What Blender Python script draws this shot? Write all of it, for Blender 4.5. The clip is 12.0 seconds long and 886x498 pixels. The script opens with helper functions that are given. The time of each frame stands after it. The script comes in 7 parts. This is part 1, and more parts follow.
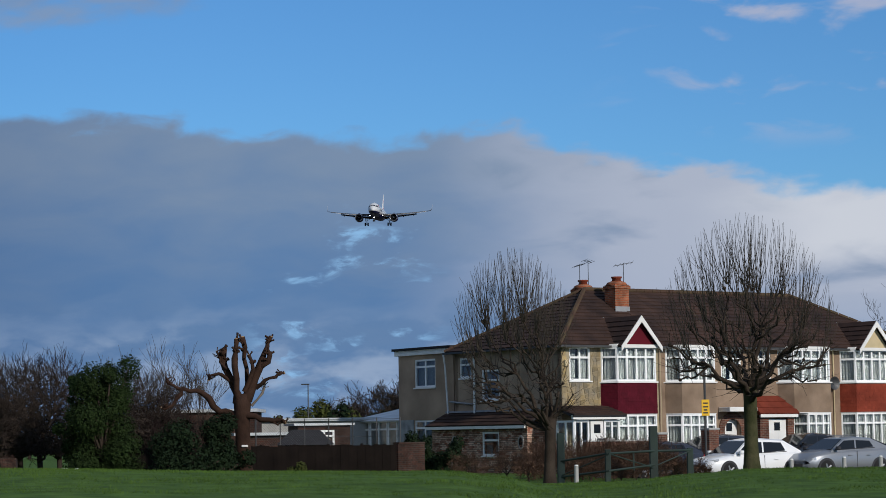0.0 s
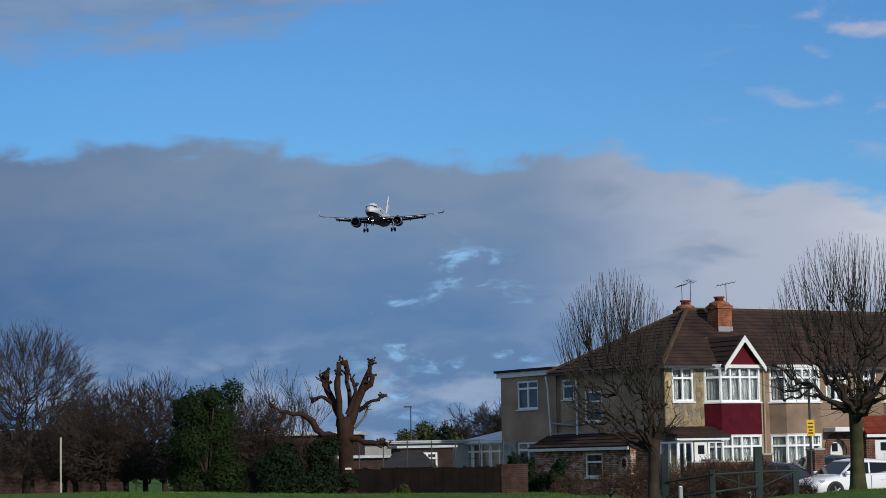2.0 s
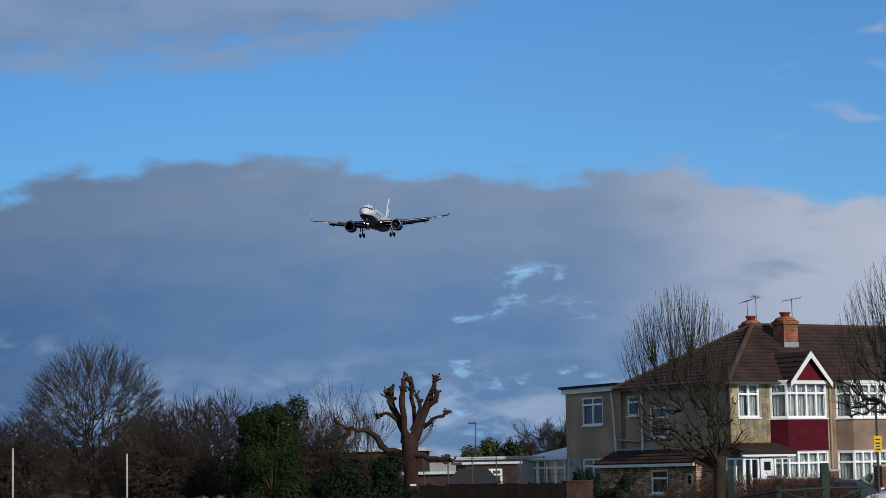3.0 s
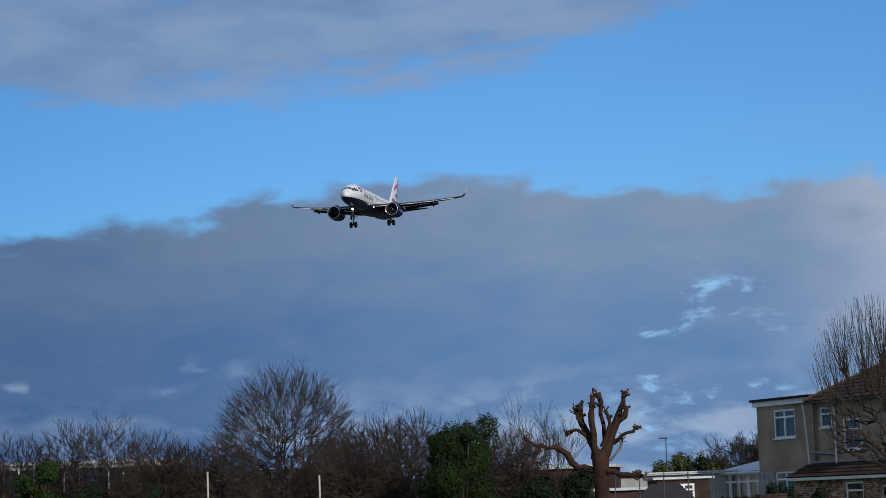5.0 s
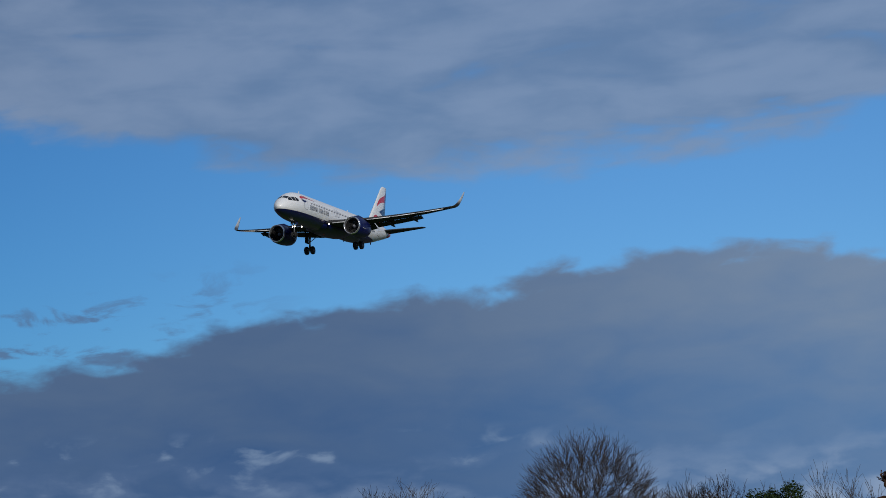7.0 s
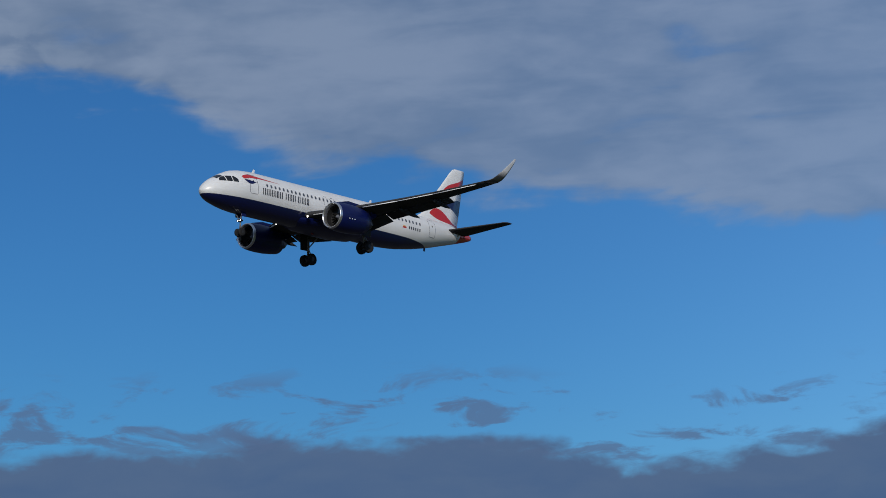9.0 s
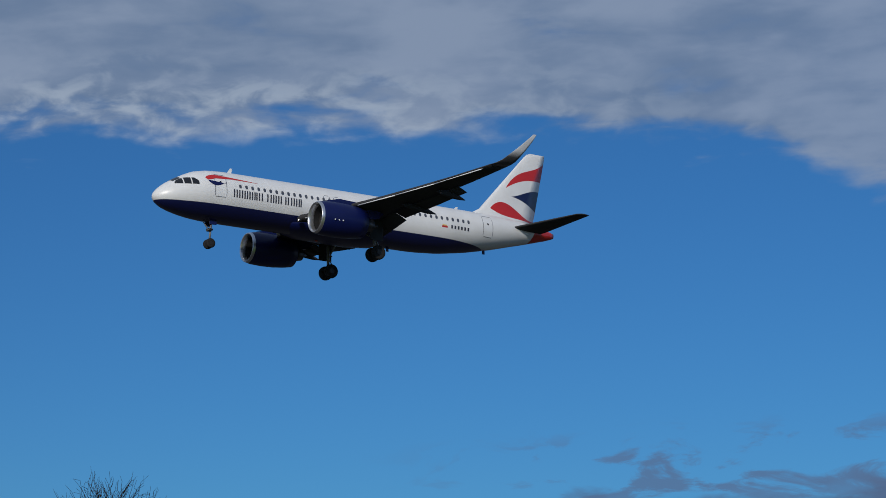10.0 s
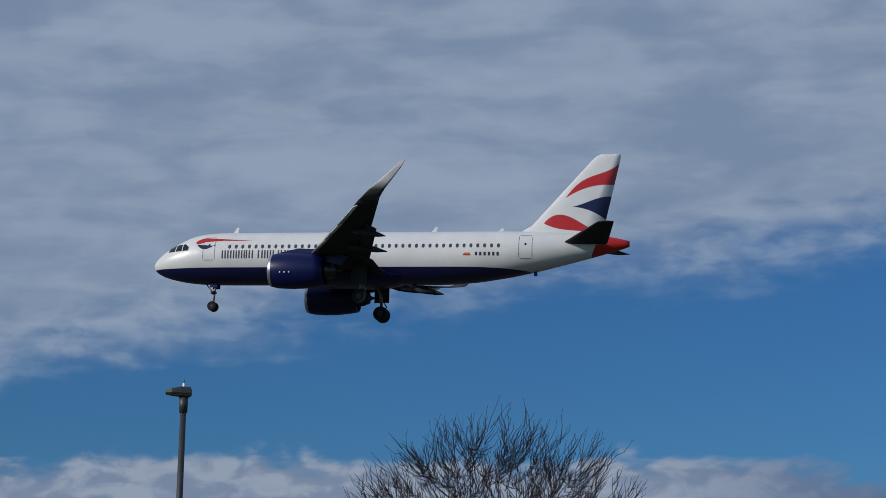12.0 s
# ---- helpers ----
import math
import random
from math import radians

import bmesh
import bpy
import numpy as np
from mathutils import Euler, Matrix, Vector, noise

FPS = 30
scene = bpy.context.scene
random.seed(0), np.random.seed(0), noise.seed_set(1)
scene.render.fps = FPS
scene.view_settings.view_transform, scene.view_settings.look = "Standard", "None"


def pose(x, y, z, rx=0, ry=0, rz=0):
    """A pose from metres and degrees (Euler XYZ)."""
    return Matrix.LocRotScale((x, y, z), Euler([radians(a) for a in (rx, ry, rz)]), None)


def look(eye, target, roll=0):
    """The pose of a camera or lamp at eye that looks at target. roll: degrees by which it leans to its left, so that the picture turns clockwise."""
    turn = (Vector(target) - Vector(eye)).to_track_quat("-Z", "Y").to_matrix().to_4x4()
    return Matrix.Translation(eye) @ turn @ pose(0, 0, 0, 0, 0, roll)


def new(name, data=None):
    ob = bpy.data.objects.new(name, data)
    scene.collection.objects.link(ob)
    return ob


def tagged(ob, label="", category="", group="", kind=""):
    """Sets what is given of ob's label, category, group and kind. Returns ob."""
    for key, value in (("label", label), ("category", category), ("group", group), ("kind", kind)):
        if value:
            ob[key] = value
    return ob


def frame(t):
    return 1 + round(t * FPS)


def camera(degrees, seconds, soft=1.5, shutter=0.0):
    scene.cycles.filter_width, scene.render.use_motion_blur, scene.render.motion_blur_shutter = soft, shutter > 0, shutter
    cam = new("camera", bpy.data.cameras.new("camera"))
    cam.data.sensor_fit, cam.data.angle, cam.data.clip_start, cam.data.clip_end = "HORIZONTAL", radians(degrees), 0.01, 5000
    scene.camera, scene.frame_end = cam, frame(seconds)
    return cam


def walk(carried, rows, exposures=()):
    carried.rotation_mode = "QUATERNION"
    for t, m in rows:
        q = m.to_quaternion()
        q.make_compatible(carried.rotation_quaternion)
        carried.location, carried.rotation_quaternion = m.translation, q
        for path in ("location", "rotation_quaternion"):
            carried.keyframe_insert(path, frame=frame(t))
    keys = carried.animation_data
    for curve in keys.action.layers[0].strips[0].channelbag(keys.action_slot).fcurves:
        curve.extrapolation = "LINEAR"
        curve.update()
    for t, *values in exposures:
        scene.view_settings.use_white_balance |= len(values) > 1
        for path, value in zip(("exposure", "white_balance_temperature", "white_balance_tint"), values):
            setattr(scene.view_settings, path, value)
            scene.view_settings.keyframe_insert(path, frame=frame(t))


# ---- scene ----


def aim(left, tilt, lean):
    """The standing camera, turned by degrees to the left, upwards, and leaning."""
    return pose(0, 0, 1.6, 0, 0, left) @ pose(0, 0, 0, 90 + tilt) @ pose(0, 0, 0, 0, 0, lean)


cam = camera(23.14, 12.0, soft=0.7)
AIM = [  # seconds, bearing to the left, tilt, lean in degrees
    (0.0, 0.005, 4.920, -0.832),
    (0.5, 0.652, 4.948, -0.805),
    (1.0, 1.125, 5.056, -0.808),
    (1.5, 1.864, 5.300, -0.982),
    (2.0, 2.682, 5.544, -1.122),
    (2.5, 3.414, 5.824, -1.216),
    (3.0, 4.382, 6.005, -1.113),
    (3.5, 5.380, 6.111, -1.362),
    (4.0, 6.511, 6.243, -1.611),
    (4.5, 7.803, 6.405, -1.861),
    (5.0, 9.288, 6.601, -2.110),
    (5.5, 10.969, 6.997, -1.966),
    (6.0, 12.980, 7.525, -1.820),
    (6.5, 15.139, 8.384, -1.914),
    (7.0, 17.178, 8.682, -2.058),
    (7.5, 21.021, 8.917, -1.771),
    (8.0, 24.801, 9.638, -1.403),
    (8.5, 29.541, 10.401, -1.035),
    (9.0, 35.416, 11.198, -0.667),
    (9.5, 42.599, 11.968, -0.299),
    (10.0, 51.925, 12.561, -0.710),
    (10.5, 62.932, 12.776, -1.626),
    (11.0, 73.849, 13.025, -0.668),
    (11.5, 85.213, 13.105, -0.228),
    (12.0, 96.296, 12.036, 1.083),
]

EXPOSURES = [(0.0, 0.0), (2.0, 0.03), (3.0, 0.03), (5.0, 0.12), (6.0, 0.0), (6.5, -0.10), (7.5, -0.12), (9.5, -0.06), (12.0, -0.02)]
walk(cam, [(t, aim(a, b, c)) for t, a, b, c in AIM], EXPOSURES)

# ---- sky and sun ----
SUN_WAY = Vector((0.58, -0.76, 0.42)).normalized()   # towards the sun
sun = new("sun", bpy.data.lights.new("sun", "SUN"))
sun.data.energy, sun.data.angle, sun.data.color = 2.95, radians(1.2), (1.0, 0.93, 0.84)
sun.matrix_world = look(SUN_WAY * 300, (0, 0, 0))

world = bpy.data.worlds.new("winter_sky")
scene.world = world
world.use_nodes = True
wn, wl = world.node_tree.nodes, world.node_tree.links
wn.clear()


def wmath(op, a, b=None, c=None, clamp=False):
    n = wn.new("ShaderNodeMath")
    n.operation, n.use_clamp = op, clamp
    for i, v in enumerate((a, b, c)):
        if v is None:
            continue
        if isinstance(v, (int, float)):
            n.inputs[i].default_value = v
        else:
            wl.new(v, n.inputs[i])
    return n.outputs[0]


def wstep(v, lo, hi):
    """A smooth step from 0 at lo to 1 at hi."""
    n = wn.new("ShaderNodeMapRange")
    n.interpolation_type = "SMOOTHSTEP"
    wl.new(v, n.inputs["Value"])
    for key, x in (("From Min", lo), ("From Max", hi)):
        if isinstance(x, (int, float)):
            n.inputs[key].default_value = x
        else:
            wl.new(x, n.inputs[key])
    return n.outputs["Result"]


def wmix(fac, a, b):
    n = wn.new("ShaderNodeMix")
    n.data_type = "RGBA"
    wl.new(fac, n.inputs[0])
    for i, v in ((6, a), (7, b)):
        if isinstance(v, tuple):
            n.inputs[i].default_value = (*v, 1)
        else:
            wl.new(v, n.inputs[i])
    return n.outputs[2]


def wnoise(sx, sy, scale, detail=6.0, rough=0.55, warp=0.0, shift=0.0, lift=0.0):
    """Cloud noise over the sky's bearing and height, drawn out sideways."""
    v = wn.new("ShaderNodeCombineXYZ")
    wl.new(wmath("MULTIPLY_ADD", azim, sx, shift), v.inputs[0])
    wl.new(wmath("MULTIPLY_ADD", elev, sy, wmath("MULTIPLY_ADD", azim, 0.06, -lift * sy)), v.inputs[1])
    n = wn.new("ShaderNodeTexNoise")
    n.inputs["Scale"].default_value, n.inputs["Detail"].default_value = scale, detail
    n.inputs["Roughness"].default_value, n.inputs["Distortion"].default_value = rough, warp
    wl.new(v.outputs[0], n.inputs["Vector"])
    return n.outputs["Fac"]


def wline(stops):
    """A height in degrees for each bearing, from about a dozen bearings."""
    ramp = wn.new("ShaderNodeValToRGB").color_ramp
    ramp.interpolation = "LINEAR"
    while len(ramp.elements) < len(stops):
        ramp.elements.new(0.5)
    for e, (a, h) in zip(ramp.elements, stops):
        e.position = (a + 20) / 140
        e.color = (h / 20, h / 20, h / 20, 1)
    node = wn[-1]
    wl.new(wmath("MULTIPLY_ADD", azim, 1 / 140, 20 / 140), node.inputs[0])
    return wmath("MULTIPLY", node.outputs[0], 20.0)


way = wn.new("ShaderNodeTexCoord").outputs["Generated"]
split = wn.new("ShaderNodeSeparateXYZ")
wl.new(way, split.inputs[0])
azim = wmath("MULTIPLY", wmath("ARCTAN2", wmath("MULTIPLY", split.outputs[0], -1.0), split.outputs[1]), 57.2958)
elev = wmath("MULTIPLY", wmath("ARCSINE", split.outputs[2]), 57.2958)

sky = wn.new("ShaderNodeTexSky")
sky.sky_type, sky.sun_disc = "NISHITA", False
sky.sun_elevation = math.asin(SUN_WAY.z)
sky.sun_rotation = math.atan2(SUN_WAY.x, SUN_WAY.y)
sky.air_density, sky.dust_density, sky.ozone_density = 1.0, 0.3, 3.0
tint = wn.new("ShaderNodeMix")
tint.data_type, tint.blend_type = "RGBA", "MULTIPLY"
tint.inputs[0].default_value = 1.0
wl.new(sky.outputs[0], tint.inputs[6])
clear = wmix(wstep(azim, 4.0, 40.0), (0.0425, 0.0745, 0.1055), (0.0165, 0.0420, 0.0685))
clear = wmix(wstep(azim, 55.0, 92.0), clear, (0.0172, 0.0378, 0.0615))
wl.new(clear, tint.inputs[7])
blue = tint.outputs[2]

fine = wnoise(1.0, 2.0, 0.8, 5.0, 0.5, 0.3)
soft_n = wnoise(1.0, 2.4, 0.16, 5.0, 0.5, 0.3, 7.0)
mid_n = wnoise(1.0, 2.7, 0.33, 5.0, 0.5, 0.4, 31.0)
streak = wnoise(0.6, 2.3, 0.42, 5.0, 0.5, 0.35, 3.0)

# high thin sheet, above its lower rim
rim_b = wline([(-20, 14.5), (-8, 13.6), (2, 12.8), (7, 11.2), (14, 10.5), (20, 10.3), (25, 11.3), (32, 12.3), (39, 13.2), (43, 14.8), (48, 15.6), (60, 15.5),
               (69, 15.0), (73, 14.7), (77, 13.7), (81, 12.4), (85, 11.4), (91, 10.8), (96, 10.2), (102, 9.0), (110, 7.2)])
d_b = wmath("ADD", wmath("SUBTRACT", elev, rim_b), wmath("MULTIPLY_ADD", streak, 2.6, -1.3))
d_b = wmath("ADD", d_b, wmath("MULTIPLY_ADD", fine, 1.2, -0.6))
m_b = wmath("MULTIPLY", wstep(d_b, -0.15, wmath("MULTIPLY_ADD", wstep(azim, 68.0, 78.0), 1.5, 0.9)), wmath("MAXIMUM", wstep(streak, 0.05, 0.42), wstep(azim, 44.0, 62.0)))
m_b = wmath("MULTIPLY", m_b, wmath("MULTIPLY_ADD", wstep(azim, 20.0, 55.0), 0.2, 0.75))
col_b = wmix(wstep(wmath("MULTIPLY_ADD", streak, 0.45, wmath("MULTIPLY_ADD", soft_n, 0.42, wmath("MULTIPLY", fine, 0.13))), 0.38, 0.62), (0.145, 0.21, 0.33), (0.235, 0.30, 0.42))
col_b = wmix(wstep(azim, 62.0, 92.0), col_b, wmix(wstep(wmath("MULTIPLY_ADD", streak, 0.45, wmath("MULTIPLY_ADD", soft_n, 0.40, wmath("MULTIPLY", fine, 0.15))), 0.38, 0.62), (0.190, 0.258, 0.378), (0.285, 0.357, 0.468)))
lit = wmath("MULTIPLY", wmath("MULTIPLY", wstep(d_b, 2.6, 0.4), wstep(fine, 0.42, 0.66)), wstep(azim, 38.0, 60.0))
col_b = wmix(wmath("MULTIPLY", lit, 0.75), col_b, (0.40, 0.47, 0.565))
out = wmix(m_b, blue, col_b)

# low heavy bank, below its upper rim
rim_a = wline([(-20, 6.2), (-11, 6.5), (-8, 6.9), (-5, 7.6), (-1, 8.2), (4, 8.0), (8, 8.6), (11, 8.5), (14, 8.25), (17, 7.7), (20, 7.35), (23.8, 6.7), (26, 6.1), (31, 5.7),
               (34, 6.4), (40, 6.3), (50, 5.9), (60, 5.4), (78, 5.8), (90, 6.7), (101, 6.6), (112, 6.0)])
d_a = wmath("ADD", wmath("SUBTRACT", rim_a, elev), wmath("MULTIPLY_ADD", fine, 1.3, -0.65))
d_a = wmath("ADD", d_a, wmath("MULTIPLY_ADD", mid_n, 1.4, -0.7))
m_a = wstep(d_a, -0.08, 0.55)
depth = wstep(d_a, 0.0, 5.0)
body_a = wmix(wmath("ADD", wmath("MULTIPLY", depth, 0.85), wmath("MULTIPLY_ADD", mid_n, 0.8, -0.4), clamp=True), (0.188, 0.268, 0.40), (0.095, 0.20, 0.395))
body_a = wmix(wstep(azim, 4.0, 24.0), body_a, wmix(wmath("ADD", wmath("MULTIPLY", depth, 0.9), wmath("MULTIPLY_ADD", mid_n, 0.9, -0.45), clamp=True), (0.086, 0.147, 0.268), (0.044, 0.106, 0.25)))
# paler, sunlit cloud to the south-east and near the horizon
pale_s = wmath("MULTIPLY", wstep(wmath("MULTIPLY_ADD", soft_n, 6.0, azim), 4.5, -3.0), wstep(wmath("MULTIPLY_ADD", mid_n, 2.5, elev), 2.2, 5.5))
pale_s = wmath("MULTIPLY", pale_s, wstep(wmath("MULTIPLY_ADD", mid_n, 0.5, wmath("MULTIPLY", soft_n, 0.5)), 0.28, 0.50))
body_a = wmix(wmath("MULTIPLY", pale_s, 0.85), body_a, (0.44, 0.485, 0.595))
gleam = wmath("MULTIPLY", wstep(wmath("MULTIPLY_ADD", soft_n, 4.0, azim), -4.0, -8.5), wstep(wmath("ABSOLUTE", wmath("SUBTRACT", wmath("MULTIPLY_ADD", mid_n, 2.0, elev), 6.4)), 1.8, 0.4))
body_a = wmix(wmath("MULTIPLY", gleam, 0.75), body_a, (0.64, 0.67, 0.73))
low = wmath("MULTIPLY", wstep(wmath("MULTIPLY_ADD", mid_n, 3.0, elev), 5.6, 3.2), wstep(wmath("MULTIPLY_ADD", fine, 0.35, wmath("MULTIPLY", mid_n, 0.65)), 0.42, 0.62))
low = wmath("MULTIPLY", low, wmath("MULTIPLY_ADD", wstep(azim, 6.0, 20.0), -0.6, 1.0))
body_a = wmix(wmath("MULTIPLY", low, 0.7), body_a, (0.36, 0.45, 0.60))
ray_n = wnoise(1.0, 3.0, 0.35, 6.0, 0.55, 0.5, 31.0, 1.15)
rays = wmath("MULTIPLY", wmath("MULTIPLY", wstep(ray_n, 0.54, 0.66), wstep(wnoise(1.0, 2.2, 0.9, 6.0, 0.6, 0.4, 0.0, 1.15), 0.44, 0.60)), wstep(wmath("ABSOLUTE", wmath("SUBTRACT", azim, 2.6)), 3.0, 1.5))
rays = wmath("MULTIPLY", rays, wstep(elev, 6.4, 5.7))
body_a = wmix(rays, body_a, (0.25, 0.47, 0.75))
puff = wmath("MULTIPLY", wstep(wmath("MULTIPLY_ADD", fine, 0.6, wmath("MULTIPLY", mid_n, 0.4)), 0.54, 0.66), wstep(wmath("ABSOLUTE", wmath("SUBTRACT", elev, 3.1)), 1.1, 0.3))
body_a = wmix(wmath("MULTIPLY", wmath("MULTIPLY", puff, wstep(azim, 12.0, 17.0)), wmath("MULTIPLY", wstep(azim, 50.0, 40.0), 0.5)), body_a, (0.27, 0.37, 0.52))
north = wmath("MULTIPLY", wstep(azim, 82.0, 92.0), wmath("MULTIPLY_ADD", wstep(fine, 0.42, 0.6), 0.5, 0.5))
body_a = wmix(wmath("MULTIPLY", north, 0.8), body_a, (0.33, 0.385, 0.48))
out = wmix(m_a, out, body_a)

# dark scud along the rim of the bank to the north-east
scud = wmath("MULTIPLY", wstep(wnoise(0.8, 2.4, 0.55, 7.0, 0.6, 0.5, 55.0), 0.51, 0.63), wstep(wmath("ABSOLUTE", wmath("SUBTRACT", wmath("SUBTRACT", elev, rim_a), 0.5)), 1.5, 0.4))
scud = wmath("MULTIPLY", scud, wstep(azim, 20.0, 27.0))
out = wmix(wmath("MULTIPLY", wmath("MULTIPLY", scud, wstep(azim, 55.0, 46.0)), 0.75), out, (0.095, 0.15, 0.275))
# small loose clouds over the south-east
tuft = wmath("MULTIPLY", wstep(mid_n, 0.55, 0.72), wstep(azim, -3.0, -8.0))
tuft = wmath("MULTIPLY", tuft, wstep(elev, 7.2, 8.6))
out = wmix(wmath("MULTIPLY", tuft, 0.8), out, (0.42, 0.45, 0.58))
# below the horizon
out = wmix(wstep(elev, 0.3, -0.3), out, (0.06, 0.075, 0.06))
bg = wn.new("ShaderNodeBackground")
bg.inputs["Strength"].default_value = 1.0
wl.new(out, bg.inputs["Color"])
wl.new(bg.outputs[0], wn.new("ShaderNodeOutputWorld").inputs[0])


# ---- materials ----
def mat(name, col, rough=0.7, metal=0.0, var=0.25, scale=1.5, grain=30.0, bump=0.25, col2=None, each=0.0, coat=0.0):
    """A surface with blotches at one scale and grain at another. each: how much pieces differ."""
    m = bpy.data.materials.new(name)
    m.use_nodes = True
    nt = m.node_tree
    p = nt.nodes["Principled BSDF"]
    p.inputs["Roughness"].default_value, p.inputs["Metallic"].default_value = rough, metal
    p.inputs["Coat Weight"].default_value = coat
    if rough >= 0.78:
        p.inputs["Specular IOR Level"].default_value = 0.12
    co = nt.nodes.new("ShaderNodeTexCoord").outputs["Object"]
    big, small = nt.nodes.new("ShaderNodeTexNoise"), nt.nodes.new("ShaderNodeTexNoise")
    big.inputs["Scale"].default_value, small.inputs["Scale"].default_value = scale, grain
    big.inputs["Detail"].default_value = 5.0
    for n in (big, small):
        nt.links.new(co, n.inputs["Vector"])
    ramp = nt.nodes.new("ShaderNodeMapRange")
    ramp.inputs[1].default_value, ramp.inputs[2].default_value = 0.3, 0.7
    nt.links.new(big.outputs["Fac"], ramp.inputs[0])
    mix = nt.nodes.new("ShaderNodeMix")
    mix.data_type = "RGBA"
    nt.links.new(ramp.outputs[0], mix.inputs[0])
    a = tuple(c * (1 + var) for c in col)
    b = col2 or tuple(c * (1 - var) for c in col)
    mix.inputs[6].default_value, mix.inputs[7].default_value = (*a, 1), (*b, 1)
    hsv = nt.nodes.new("ShaderNodeHueSaturation")
    nt.links.new(mix.outputs[2], hsv.inputs["Color"])
    value = nt.nodes.new("ShaderNodeMath")
    value.operation = "MULTIPLY_ADD"
    nt.links.new(small.outputs["Fac"], value.inputs[0])
    value.inputs[1].default_value, value.inputs[2].default_value = var * 1.2, 1 - var * 0.6
    last = value.outputs[0]
    if each:
        info, add = nt.nodes.new("ShaderNodeObjectInfo"), nt.nodes.new("ShaderNodeMath")
        geo = nt.nodes.new("ShaderNodeNewGeometry")
        s = nt.nodes.new("ShaderNodeMath")
        s.operation = "ADD"
        nt.links.new(info.outputs["Random"], s.inputs[0])
        nt.links.new(geo.outputs["Random Per Island"], s.inputs[1])
        add.operation = "MULTIPLY_ADD"
        nt.links.new(s.outputs[0], add.inputs[0])
        add.inputs[1].default_value = each
        off = nt.nodes.new("ShaderNodeMath")
        off.operation = "SUBTRACT"
        nt.links.new(last, off.inputs[0])
        off.inputs[1].default_value = each
        nt.links.new(off.outputs[0], add.inputs[2])
        last = add.outputs[0]
    nt.links.new(last, hsv.inputs["Value"])
    nt.links.new(hsv.outputs[0], p.inputs["Base Color"])
    if bump:
        bp = nt.nodes.new("ShaderNodeBump")
        bp.inputs["Strength"].default_value, bp.inputs["Distance"].default_value = bump, 0.02
        nt.links.new(small.outputs["Fac"], bp.inputs["Height"])
        nt.links.new(bp.outputs[0], p.inputs["Normal"])
    return m


def glow(name, col, strength):
    m = mat(name, col, 0.3, var=0.02, bump=0)
    p = m.node_tree.nodes["Principled BSDF"]
    p.inputs["Emission Color"].default_value, p.inputs["Emission Strength"].default_value = (*col, 1), strength
    return m


def pane_glass(name="window_glass"):
    m = bpy.data.materials.new(name)
    m.use_nodes = True
    p = m.node_tree.nodes["Principled BSDF"]
    p.inputs["Base Color"].default_value = (0.85, 0.9, 0.9, 1)
    p.inputs["Roughness"].default_value, p.inputs["Transmission Weight"].default_value, p.inputs["IOR"].default_value = 0.03, 1.0, 1.45
    return m


def brickwork(name, c1, c2, mortar, w=0.225, h=0.075):
    """Small bricks in courses, with sunk joints; u runs along either wall."""
    m = mat(name, c1, 0.85, var=0.2)
    nt = m.node_tree
    p = nt.nodes["Principled BSDF"]
    co = nt.nodes.new("ShaderNodeTexCoord").outputs["Object"]
    sp, cb, add = nt.nodes.new("ShaderNodeSeparateXYZ"), nt.nodes.new("ShaderNodeCombineXYZ"), nt.nodes.new("ShaderNodeMath")
    nt.links.new(co, sp.inputs[0])
    nt.links.new(sp.outputs[0], add.inputs[0])
    nt.links.new(sp.outputs[1], add.inputs[1])
    nt.links.new(add.outputs[0], cb.inputs[0])
    nt.links.new(sp.outputs[2], cb.inputs[1])
    b = nt.nodes.new("ShaderNodeTexBrick")
    b.inputs["Scale"].default_value, b.inputs["Brick Width"].default_value, b.inputs["Row Height"].default_value = 1.0, w, h
    b.inputs["Mortar Size"].default_value, b.inputs["Bias"].default_value = 0.009, 0.0
    b.inputs["Color1"].default_value, b.inputs["Color2"].default_value, b.inputs["Mortar"].default_value = (*c1, 1), (*c2, 1), (*mortar, 1)
    nt.links.new(cb.outputs[0], b.inputs["Vector"])
    n = nt.nodes.new("ShaderNodeTexNoise")
    n.inputs["Scale"].default_value, n.inputs["Detail"].default_value = 2.2, 6.0
    nt.links.new(co, n.inputs["Vector"])
    mul = nt.nodes.new("ShaderNodeHueSaturation")
    r = nt.nodes.new("ShaderNodeMapRange")
    r.inputs[1].default_value, r.inputs[2].default_value, r.inputs[3].default_value, r.inputs[4].default_value = 0.3, 0.7, 0.55, 1.4
    nt.links.new(n.outputs["Fac"], r.inputs[0])
    nt.links.new(r.outputs[0], mul.inputs["Value"])
    nt.links.new(b.outputs["Color"], mul.inputs["Color"])
    nt.links.new(mul.outputs[0], p.inputs["Base Color"])
    bp = nt.nodes.new("ShaderNodeBump")
    bp.inputs["Strength"].default_value, bp.inputs["Distance"].default_value = 0.6, 0.01
    bp.invert = True
    nt.links.new(b.outputs["Fac"], bp.inputs["Height"])
    nt.links.new(bp.outputs[0], p.inputs["Normal"])
    return m


